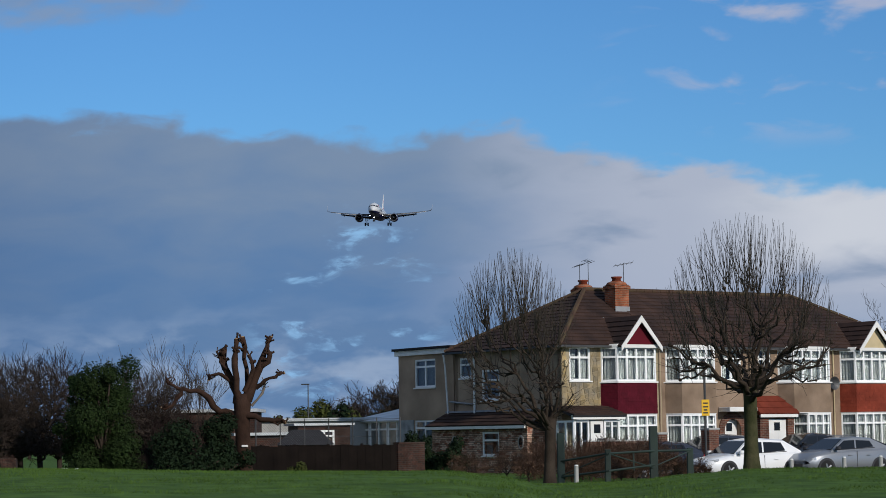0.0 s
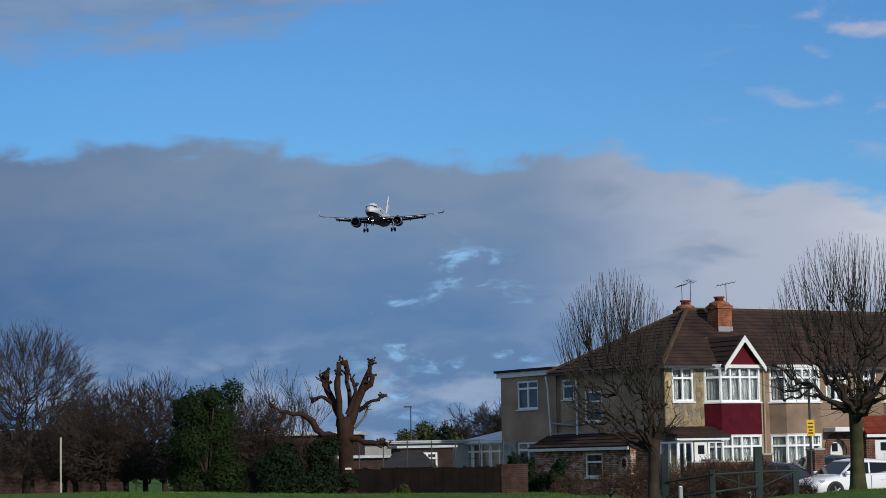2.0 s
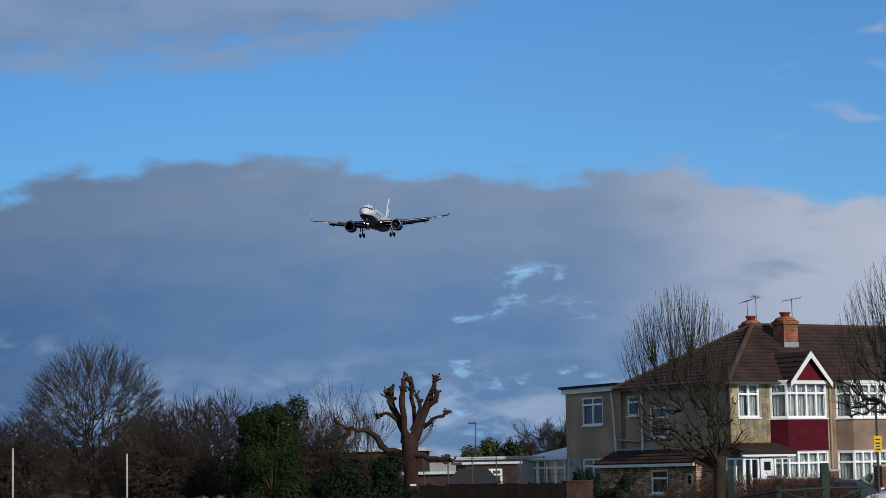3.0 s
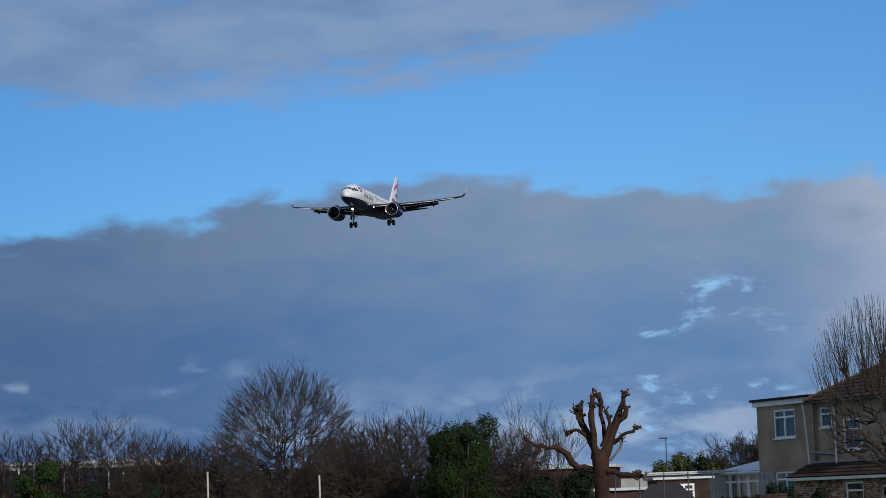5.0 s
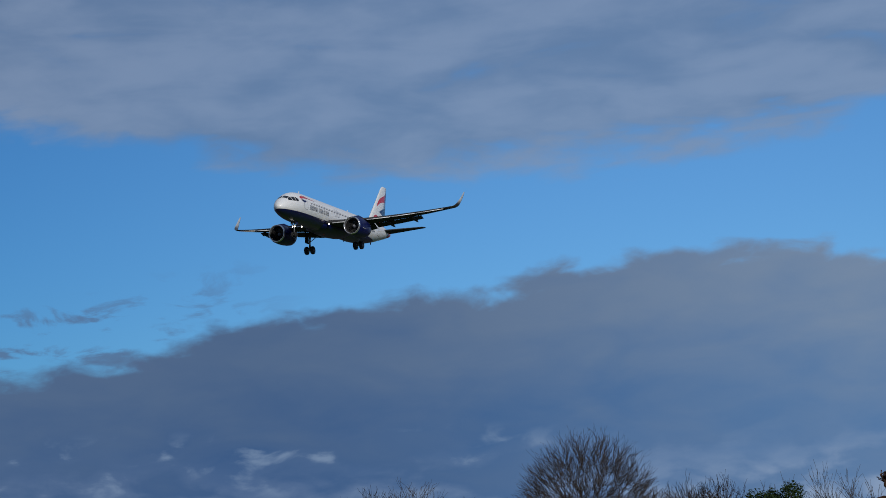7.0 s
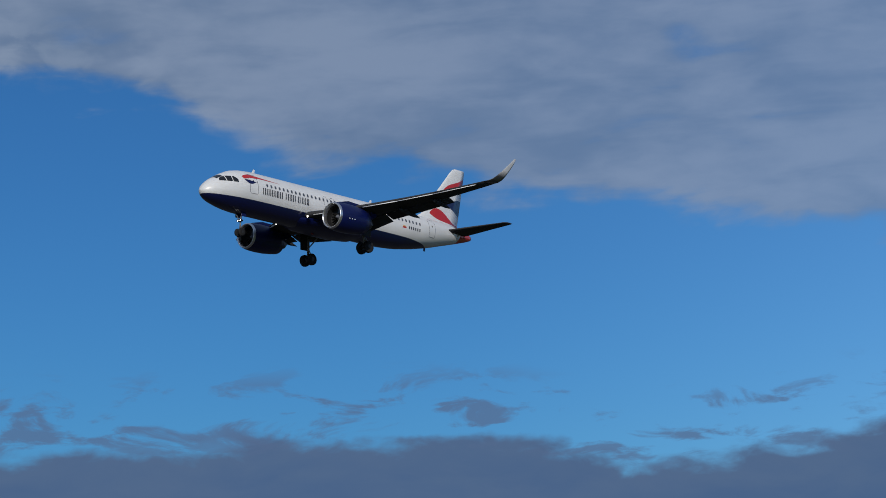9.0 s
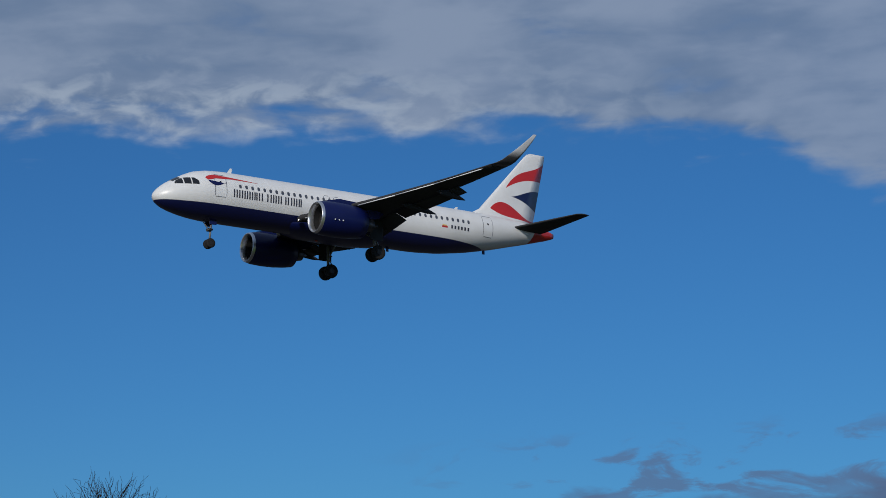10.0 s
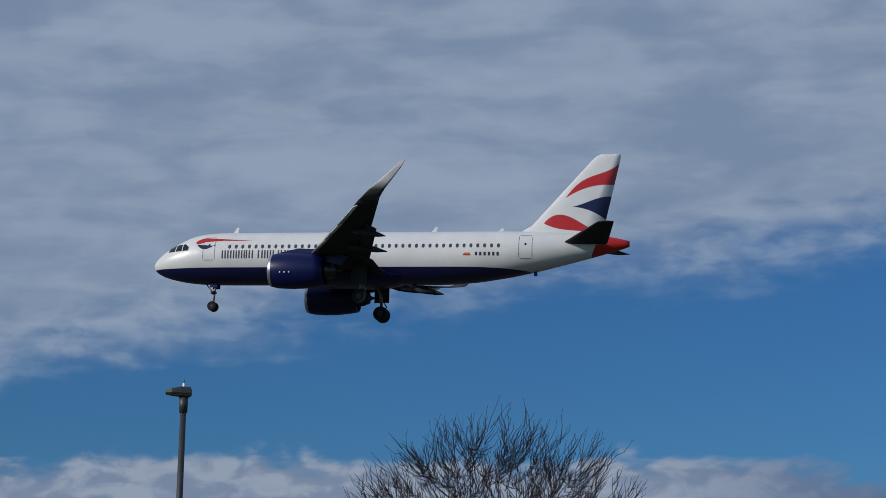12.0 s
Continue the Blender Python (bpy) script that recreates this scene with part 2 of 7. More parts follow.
def painted(name, base, zones, rough=0.3, coat=0.3):
    """Paint laid out on a body: zones of (colour, rule), a rule giving 1 inside, from the node maker."""
    m = mat(name, base, rough, var=0.05, scale=0.7, grain=8, bump=0.0, coat=coat)
    nt = m.node_tree
    p = nt.nodes["Principled BSDF"]
    src = p.inputs["Base Color"].links[0].from_socket
    sp = nt.nodes.new("ShaderNodeSeparateXYZ")
    nt.links.new(nt.nodes.new("ShaderNodeTexCoord").outputs["Object"], sp.inputs[0])

    def op(kind, a, b=0.0, c=0.0):
        n = nt.nodes.new("ShaderNodeMath")
        n.operation = kind
        for i, v in enumerate((a, b, c)):
            if isinstance(v, (int, float)):
                n.inputs[i].default_value = v
            else:
                nt.links.new(v, n.inputs[i])
        return n.outputs[0]
    for col, rule in zones:
        mix = nt.nodes.new("ShaderNodeMix")
        mix.data_type = "RGBA"
        nt.links.new(rule(op, *sp.outputs), mix.inputs[0])
        nt.links.new(src, mix.inputs[6])
        mix.inputs[7].default_value = (*col, 1)
        src = mix.outputs[2]
    nt.links.new(src, p.inputs["Base Color"])
    return m


M = {
    "grass": mat("grass", (0.064, 0.118, 0.021), 0.95, var=0.35, scale=1.3, grain=7, bump=1.0, col2=(0.034, 0.072, 0.013)),
    "far_ground": mat("built_up_distance", (0.06, 0.056, 0.05), 0.95, var=0.3, scale=0.02, grain=0.5, bump=0),
    "blade": mat("grass_blade", (0.066, 0.122, 0.022), 0.8, var=0.3, scale=0.5, grain=3, bump=0, each=0.3),
    "asphalt": mat("asphalt", (0.055, 0.055, 0.058), 0.9, var=0.2, grain=60),
    "earth": mat("earth", (0.06, 0.045, 0.03), 0.95, var=0.35, grain=12, bump=0.8),
    "bark": mat("bark", (0.042, 0.032, 0.025), 0.95, var=0.35, scale=2.5, grain=22, bump=0.9),
    "bark_green": mat("bark_mossy", (0.06, 0.055, 0.03), 0.95, var=0.35, scale=3.5, grain=22, bump=0.9, col2=(0.03, 0.036, 0.014)),
    "bark_red": mat("bark_brown", (0.038, 0.021, 0.015), 0.9, var=0.4, scale=3.0, grain=25, bump=0.9),
    "stripped": mat("stripped_limb", (0.15, 0.13, 0.115), 0.9, var=0.3, scale=4, grain=25, bump=0.5),
    "cut": mat("cut_wood", (0.33, 0.22, 0.13), 0.85, var=0.25, scale=5, grain=30),
    "shoot": mat("shoots", (0.085, 0.068, 0.052), 0.85, var=0.25, bump=0, each=0.15),
    "twig": mat("twigs", (0.05, 0.038, 0.032), 0.9, var=0.3, bump=0, each=0.15),
    "bramble": mat("bramble_stems", (0.075, 0.044, 0.030), 0.9, var=0.3, bump=0, each=0.2),
    "twig_dark": mat("twigs_dark", (0.02, 0.016, 0.017), 0.9, var=0.3, bump=0, each=0.1),
    "twig_red": mat("twigs_reddish", (0.03, 0.019, 0.018), 0.9, var=0.3, bump=0, each=0.15),
    "ivy": mat("ivy_leaf", (0.019, 0.035, 0.009), 0.8, var=0.35, bump=0, each=0.5),
    "leaf_dark": mat("evergreen_leaf", (0.010, 0.020, 0.008), 0.8, var=0.3, bump=0, each=0.3),
    "leaf_olive": mat("olive_leaf", (0.05, 0.06, 0.016), 0.8, var=0.3, bump=0, each=0.3),
    "render": mat("pebbledash", (0.255, 0.187, 0.135), 0.95, var=0.22, scale=1.1, grain=45, bump=0.9, col2=(0.19, 0.135, 0.095)),
    "render_side": mat("weathered_render", (0.37, 0.275, 0.20), 0.95, var=0.2, scale=0.7, grain=50, bump=0.5, col2=(0.255, 0.19, 0.14)),
    "render_cream": mat("cream_render", (0.52, 0.43, 0.27), 0.9, var=0.12, grain=60),
    "stone_mortar": mat("stone_mortar", (0.33, 0.28, 0.19), 0.95, var=0.2),
    "stone": mat("cladding_stone", (0.31, 0.23, 0.11), 0.9, var=0.3, scale=1.6, grain=25, bump=0.6, col2=(0.17, 0.165, 0.15), each=0.55),
    "stone_grey": mat("grey_stone", (0.3, 0.31, 0.31), 0.9, var=0.3, scale=3, grain=25, bump=0.5),
    "tile": mat("roof_tile", (0.052, 0.030, 0.023), 0.8, var=0.3, scale=0.8, grain=25, bump=0.4, col2=(0.027, 0.019, 0.018), each=0.22),
    "ridge": mat("mossy_ridge_tile", (0.060, 0.034, 0.026), 0.9, var=0.3, scale=1.6, grain=18, bump=0.6, col2=(0.085, 0.066, 0.036), each=0.2),
    "tile_red": mat("red_roof_tile", (0.16, 0.034, 0.02), 0.8, var=0.25, each=0.2),
    "hung_maroon": mat("maroon_hung_tile", (0.078, 0.006, 0.014), 0.78, var=0.2, scale=3, each=0.12),
    "hung_orange": mat("terracotta_hung_tile", (0.19, 0.036, 0.02), 0.78, var=0.25, each=0.2),
    "maroon": mat("maroon_paint", (0.10, 0.008, 0.016), 0.78, var=0.15),
    "upvc": mat("white_upvc", (0.86, 0.87, 0.87), 0.35, var=0.05, bump=0),
    "white": mat("white_paint", (0.74, 0.74, 0.72), 0.5, var=0.08),
    "post_white": mat("weathered_white_post", (0.46, 0.44, 0.38), 0.8, var=0.2, scale=3, grain=25),
    "bitumen": mat("roofing_felt", (0.03, 0.03, 0.033), 0.9, var=0.2),
    "lead": mat("lead_flashing", (0.28, 0.29, 0.31), 0.6, 0.3, var=0.2),
    "brick": brickwork("red_brick", (0.16, 0.056, 0.036), (0.09, 0.042, 0.032), (0.19, 0.155, 0.125)),
    "brick_old": brickwork("dull_old_brick", (0.062, 0.027, 0.020), (0.034, 0.021, 0.018), (0.06, 0.048, 0.04)),
    "brick_mixed": brickwork("multicolour_brick", (0.22, 0.075, 0.045), (0.58, 0.42, 0.33), (0.10, 0.07, 0.055)),
    "brick_chimney": brickwork("chimney_brick", (0.34, 0.095, 0.042), (0.20, 0.06, 0.03), (0.24, 0.17, 0.12)),
    "pot": mat("terracotta_pot", (0.21, 0.05, 0.028), 0.8, var=0.2),
    "glass": pane_glass(),
    "curtain": mat("net_curtain", (0.21, 0.225, 0.225), 0.9, var=0.12, scale=4, bump=0),
    # indoor surfaces coloured dark to stand in for the shade of closed rooms
    "dark_room": mat("room_shade_dark", (0.05, 0.05, 0.05), 0.9, var=0.2),
    "green_metal": mat("green_painted_steel", (0.012, 0.027, 0.022), 0.7, 0.0, var=0.3),
    "grey_metal": mat("galvanised_steel", (0.25, 0.26, 0.27), 0.5, 0.7, var=0.2),
    "dark_metal": mat("dark_steel", (0.06, 0.062, 0.065), 0.5, 0.5, var=0.2),
    # brown boards coloured darker than timber, standing in for shade on the fence
    "fence": mat("shade_darkened_board", (0.010, 0.007, 0.006), 0.9, var=0.3, scale=2, grain=20, each=0.2),
    "concrete": mat("concrete", (0.36, 0.36, 0.35), 0.9, var=0.15),
    "metal_roof": mat("pale_sheet_roof", (0.5, 0.53, 0.55), 0.5, 0.2, var=0.15),
    "yellow": mat("yellow_sign", (0.85, 0.5, 0.02), 0.5, var=0.06, bump=0),
    "ink": mat("black_ink", (0.02, 0.02, 0.025), 0.6, var=0.05, bump=0),
    "rubber": mat("tyre_rubber", (0.02, 0.02, 0.021), 0.85, var=0.15),
    "rim": mat("alloy_rim", (0.45, 0.46, 0.48), 0.35, 0.8, var=0.1, bump=0),
    "car_white": mat("white_car_paint", (0.8, 0.81, 0.82), 0.25, var=0.03, bump=0, coat=0.6),
    "car_silver": mat("silver_car_paint", (0.24, 0.255, 0.28), 0.35, 0.4, var=0.04, bump=0, coat=0.6),
    "car_dark": mat("dark_blue_car_paint", (0.03, 0.035, 0.05), 0.25, 0.2, var=0.05, bump=0, coat=0.6),
    "car_black": mat("black_car_paint", (0.012, 0.012, 0.014), 0.25, var=0.05, bump=0, coat=0.6),
    "car_glass": mat("tinted_glass", (0.010, 0.012, 0.014), 0.06, var=0.05, bump=0),
    "lamp_clear": mat("headlamp_lens", (0.6, 0.62, 0.64), 0.1, 0.3, var=0.05, bump=0),
    "tail_red": mat("red_lens", (0.4, 0.02, 0.02), 0.2, var=0.05, bump=0),
}

# ---- mesh helpers ----
def mesh_of(name, verts, faces, material, smooth=False):
    me = bpy.data.meshes.new(name)
    me.from_pydata(verts, [], faces)
    me.materials.append(material)
    if smooth:
        me.shade_smooth()
    return me


def place(name, me, parent=None, label="", m=None):
    ob = new(name, me)
    if parent is not None:
        ob.parent = parent
    if m is not None:
        ob.matrix_basis = m
    return tagged(ob, label)


def part(name, bm, material, parent, label="", smooth=False):
    me = bpy.data.meshes.new(name)
    bmesh.ops.recalc_face_normals(bm, faces=bm.faces)
    bm.to_mesh(me)
    bm.free()
    me.materials.append(material)
    if smooth:
        me.shade_smooth()
    return place(name, me, parent, label)


def thing(name, m, label, category, group="", kind=""):
    ob = new(name)
    ob.matrix_basis = m
    return tagged(ob, label, category, group, kind)


def box(bm, x0, y0, z0, x1, y1, z1, m=None):
    v = [bm.verts.new((x, y, z)) for x in (x0, x1) for y in (y0, y1) for z in (z0, z1)]
    for f in ((0, 1, 3, 2), (4, 6, 7, 5), (0, 4, 5, 1), (2, 3, 7, 6), (0, 2, 6, 4), (1, 5, 7, 3)):
        bm.faces.new([v[i] for i in f])
    if m is not None:
        for q in v:
            q.co = m @ q.co
    return bm


def soft_box(x0, y0, z0, x1, y1, z1, r=0.01, m=None):
    bm = box(bmesh.new(), x0, y0, z0, x1, y1, z1, m)
    bmesh.ops.bevel(bm, geom=bm.edges[:], offset=r, segments=1, affect="EDGES")
    return bm


def rod(bm, a, b, r0, r1=None, n=8, caps=True):
    a, b = Vector(a), Vector(b)
    r1 = r0 if r1 is None else r1
    q = (b - a).to_track_quat("Z", "Y")
    rings = []
    for p, r in ((a, r0), (b, r1)):
        rings.append([bm.verts.new(p + q @ Vector((r * math.cos(k * math.tau / n), r * math.sin(k * math.tau / n), 0))) for k in range(n)])
    for k in range(n):
        bm.faces.new((rings[0][k], rings[0][(k + 1) % n], rings[1][(k + 1) % n], rings[1][k]))
    if caps:
        bm.faces.new(rings[0][::-1])
        bm.faces.new(rings[1])
    return bm


def loft(bm, rings, close=True, cap0=True, cap1=True):
    vs = [[bm.verts.new(p) for p in r] for r in rings]
    for a, b in zip(vs, vs[1:]):
        n = len(a)
        for k in range(n if close else n - 1):
            bm.faces.new((a[k], a[(k + 1) % n], b[(k + 1) % n], b[k]))
    if cap0:
        bm.faces.new(vs[0][::-1])
    if cap1:
        bm.faces.new(vs[-1])
    return bm


def polar(bearing, dist, z=0.0):
    """A place by its bearing (degrees, to the right of ahead) and distance from the camera's stand."""
    a = radians(bearing)
    return Vector((dist * math.sin(a), dist * math.cos(a), z))


# ---- ground ----
HOUSE = Matrix.Translation((4.72, 88.0, 0)) @ Matrix.Rotation(radians(33.5), 4, "Z")
HOUSE_INV = HOUSE.inverted()


def crest(b):
    """Height of the grass bank at its top, by bearing."""
    pts = ((-180, 0.0), (-60, 0.0), (-35, 0.5), (-18, 0.95), (-12, 0.93), (-5, 0.76), (0, 0.68), (1.4, 0.5), (2.5, 0.27), (4.5, 0.3), (6.5, 0.5), (8, 0.62), (10, 0.62), (14, 0.6), (30, 0.3), (60, 0.0), (180, 0.0))
    for (a, h), (c, k) in zip(pts, pts[1:]):
        if a <= b <= c:
            s = (b - a) / (c - a)
            return h + (k - h) * s * s * (3 - 2 * s)
    return 0.0


def dip(x, y):
    """How far the street before the terrace lies below its front gardens."""
    p = HOUSE_INV @ Vector((x, y, 0))
    s = min(max((p.y + 15.5) / 4.0, 0), 1) * min(max((-3.3 - p.y) / 0.7, 0), 1) * min(max((p.x + 5) / 4.0, 0), 1) * min(max((70 - p.x) / 10.0, 0), 1)
    return 0.26 * s * s * (3 - 2 * s)


def ground_z(x, y):
    d, b = math.hypot(x, y), math.degrees(math.atan2(x, y))
    up = min(max((d - 22) / 36, 0), 1)
    down = min(max((72 - d) / 11, 0), 1)
    s = up * up * (3 - 2 * up) * down * down * (3 - 2 * down)
    wave = 0.03 * noise.noise(Vector((x * 0.15, y * 0.15, 0))) + 0.015 * noise.noise(Vector((x * 0.6, y * 0.6, 3)))
    return max(0.0, crest(b) - 0.075) * s + (wave if d < 68 else wave * 0.2) - dip(x, y)


def build_ground():
    ds = [0, 6, 12, 18, 22] + [22 + 1.0 * i for i in range(1, 53)] + [75.5 + 1.5 * i for i in range(36)] + [132, 180, 260, 400, 700, 1300, 2500, 4500]
    bs = [-180 + 5 * i for i in range(24)] + [-60 + 2 * i for i in range(20)] + [-20 + 0.4 * i for i in range(90)] + [16 + 4 * i for i in range(11)] + [60 + 8 * i for i in range(15)]
    verts, faces, n = [], [], len(bs)
    for d in ds:
        for b in bs:
            p = polar(b, d)
            verts.append((p.x, p.y, ground_z(p.x, p.y)))
    for i in range(len(ds) - 1):
        for k in range(n):
            faces.append((i * n + k, i * n + (k + 1) % n, (i + 1) * n + (k + 1) % n, (i + 1) * n + k))
    ob = place("ground", mesh_of("ground", verts, faces, M["grass"], True))
    ob.data.materials.append(M["far_ground"])
    for q in ob.data.polygons:
        b = math.degrees(math.atan2(q.center.x, q.center.y))
        if q.center.length > (420 if -24 < b < -8.5 else 125):
            q.material_index = 1
    tagged(ob, "mown green winter grass rising to a low bank", "grass field", kind="structure")


def build_turf():
    """Uneven tufts over the near slope and crest of the bank."""
    rnd, verts, faces = random.Random(5), [], []
    for _ in range(26000):
        b, d = rnd.uniform(-20, 13), 61 - 17 * rnd.random() ** 1.4
        p = polar(b, d)
        patchy = noise.noise(Vector((p.x * 0.35, p.y * 0.35, 8))) + 0.6 * noise.noise(Vector((p.x * 1.1, p.y * 1.1, 2)))
        if patchy < rnd.uniform(-0.7, 0.2):
            continue
        z = ground_z(p.x, p.y) - 0.015
        for _ in range(3):
            a, h, w = rnd.uniform(0, math.tau), rnd.uniform(0.03, 0.06) * (1 + 0.9 * max(0, patchy)), rnd.uniform(0.006, 0.014)
            x, y = p.x + rnd.uniform(-0.1, 0.1), p.y + rnd.uniform(-0.1, 0.1)
            c, s = math.cos(a) * w, math.sin(a) * w
            k = len(verts)
            verts += [(x - c, y - s, z), (x + c, y + s, z), (x + rnd.uniform(-0.05, 0.05), y + rnd.uniform(-0.05, 0.05), z + h)]
            faces.append((k, k + 1, k + 2))
    ob = place("grass_tufts", mesh_of("grass_tufts", verts, faces, M["blade"]))
    tagged(ob, "short uneven tufts of green grass", "grass", kind="stuff")


build_ground()
build_turf()

# ---- the airliner: x ahead from the nose, y to its left, z up from the cabin's middle ----
BODY = ((0.0, -0.62, 0.03, 0.03), (0.12, -0.61, 0.32, 0.30), (0.35, -0.58, 0.60, 0.56), (0.8, -0.50, 0.96, 0.90), (1.5, -0.38, 1.30, 1.24), (2.3, -0.24, 1.55, 1.56), (3.2, -0.10, 1.75, 1.84),
        (4.2, -0.03, 1.88, 1.99), (5.5, 0.0, 1.96, 2.06), (7.0, 0.0, 1.975, 2.07), (12.0, 0.0, 1.975, 2.07), (18.0, 0.0, 1.975, 2.07), (23.5, 0.0, 1.975, 2.07), (26.0, 0.09, 1.96, 1.98),
        (28.5, 0.28, 1.84, 1.78), (31.0, 0.53, 1.58, 1.50), (33.0, 0.74, 1.27, 1.19), (34.6, 0.88, 0.97, 0.92), (35.9, 0.98, 0.68, 0.66), (36.9, 1.03, 0.42, 0.44), (37.57, 1.06, 0.16, 0.22))


def body_at(s):
    for a, b in zip(BODY, BODY[1:]):
        if a[0] <= s <= b[0]:
            w = (s - a[0]) / (b[0] - a[0])
            return [p + (q - p) * w for p, q in zip(a[1:], b[1:])]
    return BODY[-1][1:]


def skin(s, z, side, off=0.006):
    """The point on the body's skin at station s and height z, on the left (1) or right (-1) side."""
    zc, ry, rz = body_at(s)
    c = max(-1, min(1, (z - zc) / rz))
    y = ry * math.sqrt(1 - c * c)
    n = Vector((0, y / ry ** 2, (z - zc) / rz ** 2)).normalized()
    return Vector((-s, side * (y + off * n.y), z + off * n.z))


def patch(name, outline_fn, s0, s1, n, rows, side, material, parent, label="", off=0.006):
    """A thin shape laid on the skin between two curves of height."""
    bm = bmesh.new()
    grid = []
    for i in range(n + 1):
        s = s0 + (s1 - s0) * i / n
        lo, hi = outline_fn(s)
        grid.append([bm.verts.new(skin(s, lo + (hi - lo) * k / rows, side, off)) for k in range(rows + 1)])
    for a, b in zip(grid, grid[1:]):
        for k in range(rows):
            bm.faces.new((a[k], b[k], b[k + 1], a[k + 1]))
    return part(name, bm, material, parent, label, True)


def rounded(s0, s1, z0, z1, r):
    def fn(s):
        d = min(s - s0, s1 - s)
        k = r - math.sqrt(max(r * r - (r - min(d, r)) ** 2, 0))
        return z0 + k, z1 - k
    return fn


def foil_ring(le, chord, thick, p, up, droop=0.0):
    """A wing section at p (leading edge), running aft, with its thickness along up."""
    out = []
    shape = ((0, 0), (0.02, 0.28), (0.08, 0.42), (0.25, 0.52), (0.5, 0.46), (0.75, 0.26), (1, 0.03), (1, -0.03), (0.75, -0.16), (0.5, -0.34), (0.25, -0.42), (0.08, -0.32), (0.02, -0.18))
    for c, t in shape:
        out.append(Vector(p) + Vector((-c * chord, 0, -droop * c * chord)) + Vector(up) * t * thick * chord)
    return out


def build_plane():
    white, navy, red = (0.63, 0.64, 0.645), (0.003, 0.006, 0.050), (0.44, 0.014, 0.012)

    def step(op, v, w=0.03):
        return op("MINIMUM", op("MAXIMUM", op("DIVIDE", v, w), 0.0), 1.0)

    def belly(op, x, y, z):
        nose = op("MULTIPLY", op("MAXIMUM", op("ADD", x, 2.0), 0.0), 0.02)
        tail = op("MULTIPLY", op("POWER", op("MAXIMUM", op("SUBTRACT", -25.2, x), 0.0), 2.0), 0.007)
        return step(op, op("SUBTRACT", op("ADD", -0.97, nose), op("ADD", z, tail)))

    def cone(op, x, y, z):
        return step(op, op("SUBTRACT", -34.7, op("ADD", x, op("MULTIPLY", z, 0.45))))
    skin_paint = painted("airliner_livery", white, ((navy, belly), (red, cone)), 0.36, 0.15)

    def ribbon(first, low_pts, high_pts):
        """A ribbon on the fin between two wavy edges, each a cubic through four points (station, height), clear of the leading edge."""
        curves = [np.polyfit([p[0] - 33.5 for p in pts], [p[1] for p in pts], 3) for pts in (low_pts, high_pts)]

        def rule(op, x, y, z):
            u = op("SUBTRACT", op("MULTIPLY", x, -1.0), 33.5)
            lo, hi = [op("ADD", op("MULTIPLY", op("ADD", op("MULTIPLY", op("ADD", op("MULTIPLY", u, float(a)), float(b)), u), float(c)), u), float(d)) for a, b, c, d in curves]
            inset = op("SUBTRACT", u, op("MULTIPLY_ADD", z, 0.892, 30.0 - 2.5 * 0.892 - 33.5 + 0.28))
            clear = op("MULTIPLY", step(op, inset, 0.06), step(op, op("SUBTRACT", u, first - 33.5), 0.05))
            return op("MULTIPLY", clear, op("MULTIPLY", step(op, op("SUBTRACT", z, lo), 0.04), step(op, op("SUBTRACT", hi, z), 0.04)))
        return rule
    high = ribbon(32.6, ((32.6, 4.60), (33.5, 5.12), (34.6, 5.52), (36.5, 5.62)), ((32.6, 4.62), (33.5, 5.72), (34.7, 6.40), (36.6, 7.30)))
    middle = ribbon(32.35, ((32.35, 3.98), (33.9, 3.82), (34.9, 3.46), (35.9, 2.78)), ((32.35, 4.0), (33.7, 4.12), (35.0, 4.62), (36.2, 4.78)))
    lower = ribbon(31.0, ((31.0, 2.62), (32.1, 2.22), (33.6, 2.06), (35.4, 1.82)), ((31.0, 2.70), (31.9, 3.32), (33.2, 3.08), (35.6, 2.05)))
    fin_paint = painted("tail_livery", white, ((red, high), (navy, middle), (red, lower)), 0.32, 0.2)
    paint_w = painted("airliner_white", white, (), 0.3, 0.4)
    paint_n = painted("airliner_navy", (0.003, 0.007, 0.062), (), 0.38, 0.0)
    paint_n.node_tree.nodes["Principled BSDF"].inputs["Specular IOR Level"].default_value = 0.3
    paint_r = painted("airliner_red", red, (), 0.3, 0.4)
    # light grey paint taken near black: the underside's shade is in the colour
    grey = mat("wing_shaded_grey", (0.036, 0.037, 0.041), 0.78, 0.0, var=0.12, scale=0.8, grain=6, bump=0)
    metal = mat("bare_metal_lip", (0.6, 0.6, 0.62), 0.28, 0.9, var=0.08, bump=0)
    black = mat("dark_cavity", (0.008, 0.008, 0.009), 0.6, var=0.1, bump=0)
    fan_m = mat("fan_titanium", (0.06, 0.06, 0.065), 0.35, 0.8, var=0.1, bump=0)
    ink = mat("cockpit_dark", (0.012, 0.013, 0.016), 0.2, var=0.1, bump=0)
    cabin_m = mat("cabin_window_dark", (0.05, 0.058, 0.08), 0.3, var=0.1, bump=0)
    title_m = mat("title_ink", (0.02, 0.022, 0.035), 0.5, var=0.05, bump=0)
    seam = mat("panel_seam", (0.11, 0.12, 0.15), 0.5, var=0.1, bump=0)
    strut_m = mat("gear_leg_paint", (0.16, 0.165, 0.17), 0.45, 0.2, var=0.15, bump=0)
    light_m = glow("landing_light", (1.0, 0.95, 0.86), 6.0)
    beacon_m = mat("red_beacon", (0.3, 0.04, 0.02), 0.3, bump=0)
    slat_m = mat("slat_pale_paint", (0.70, 0.71, 0.72), 0.45, var=0.08, bump=0)
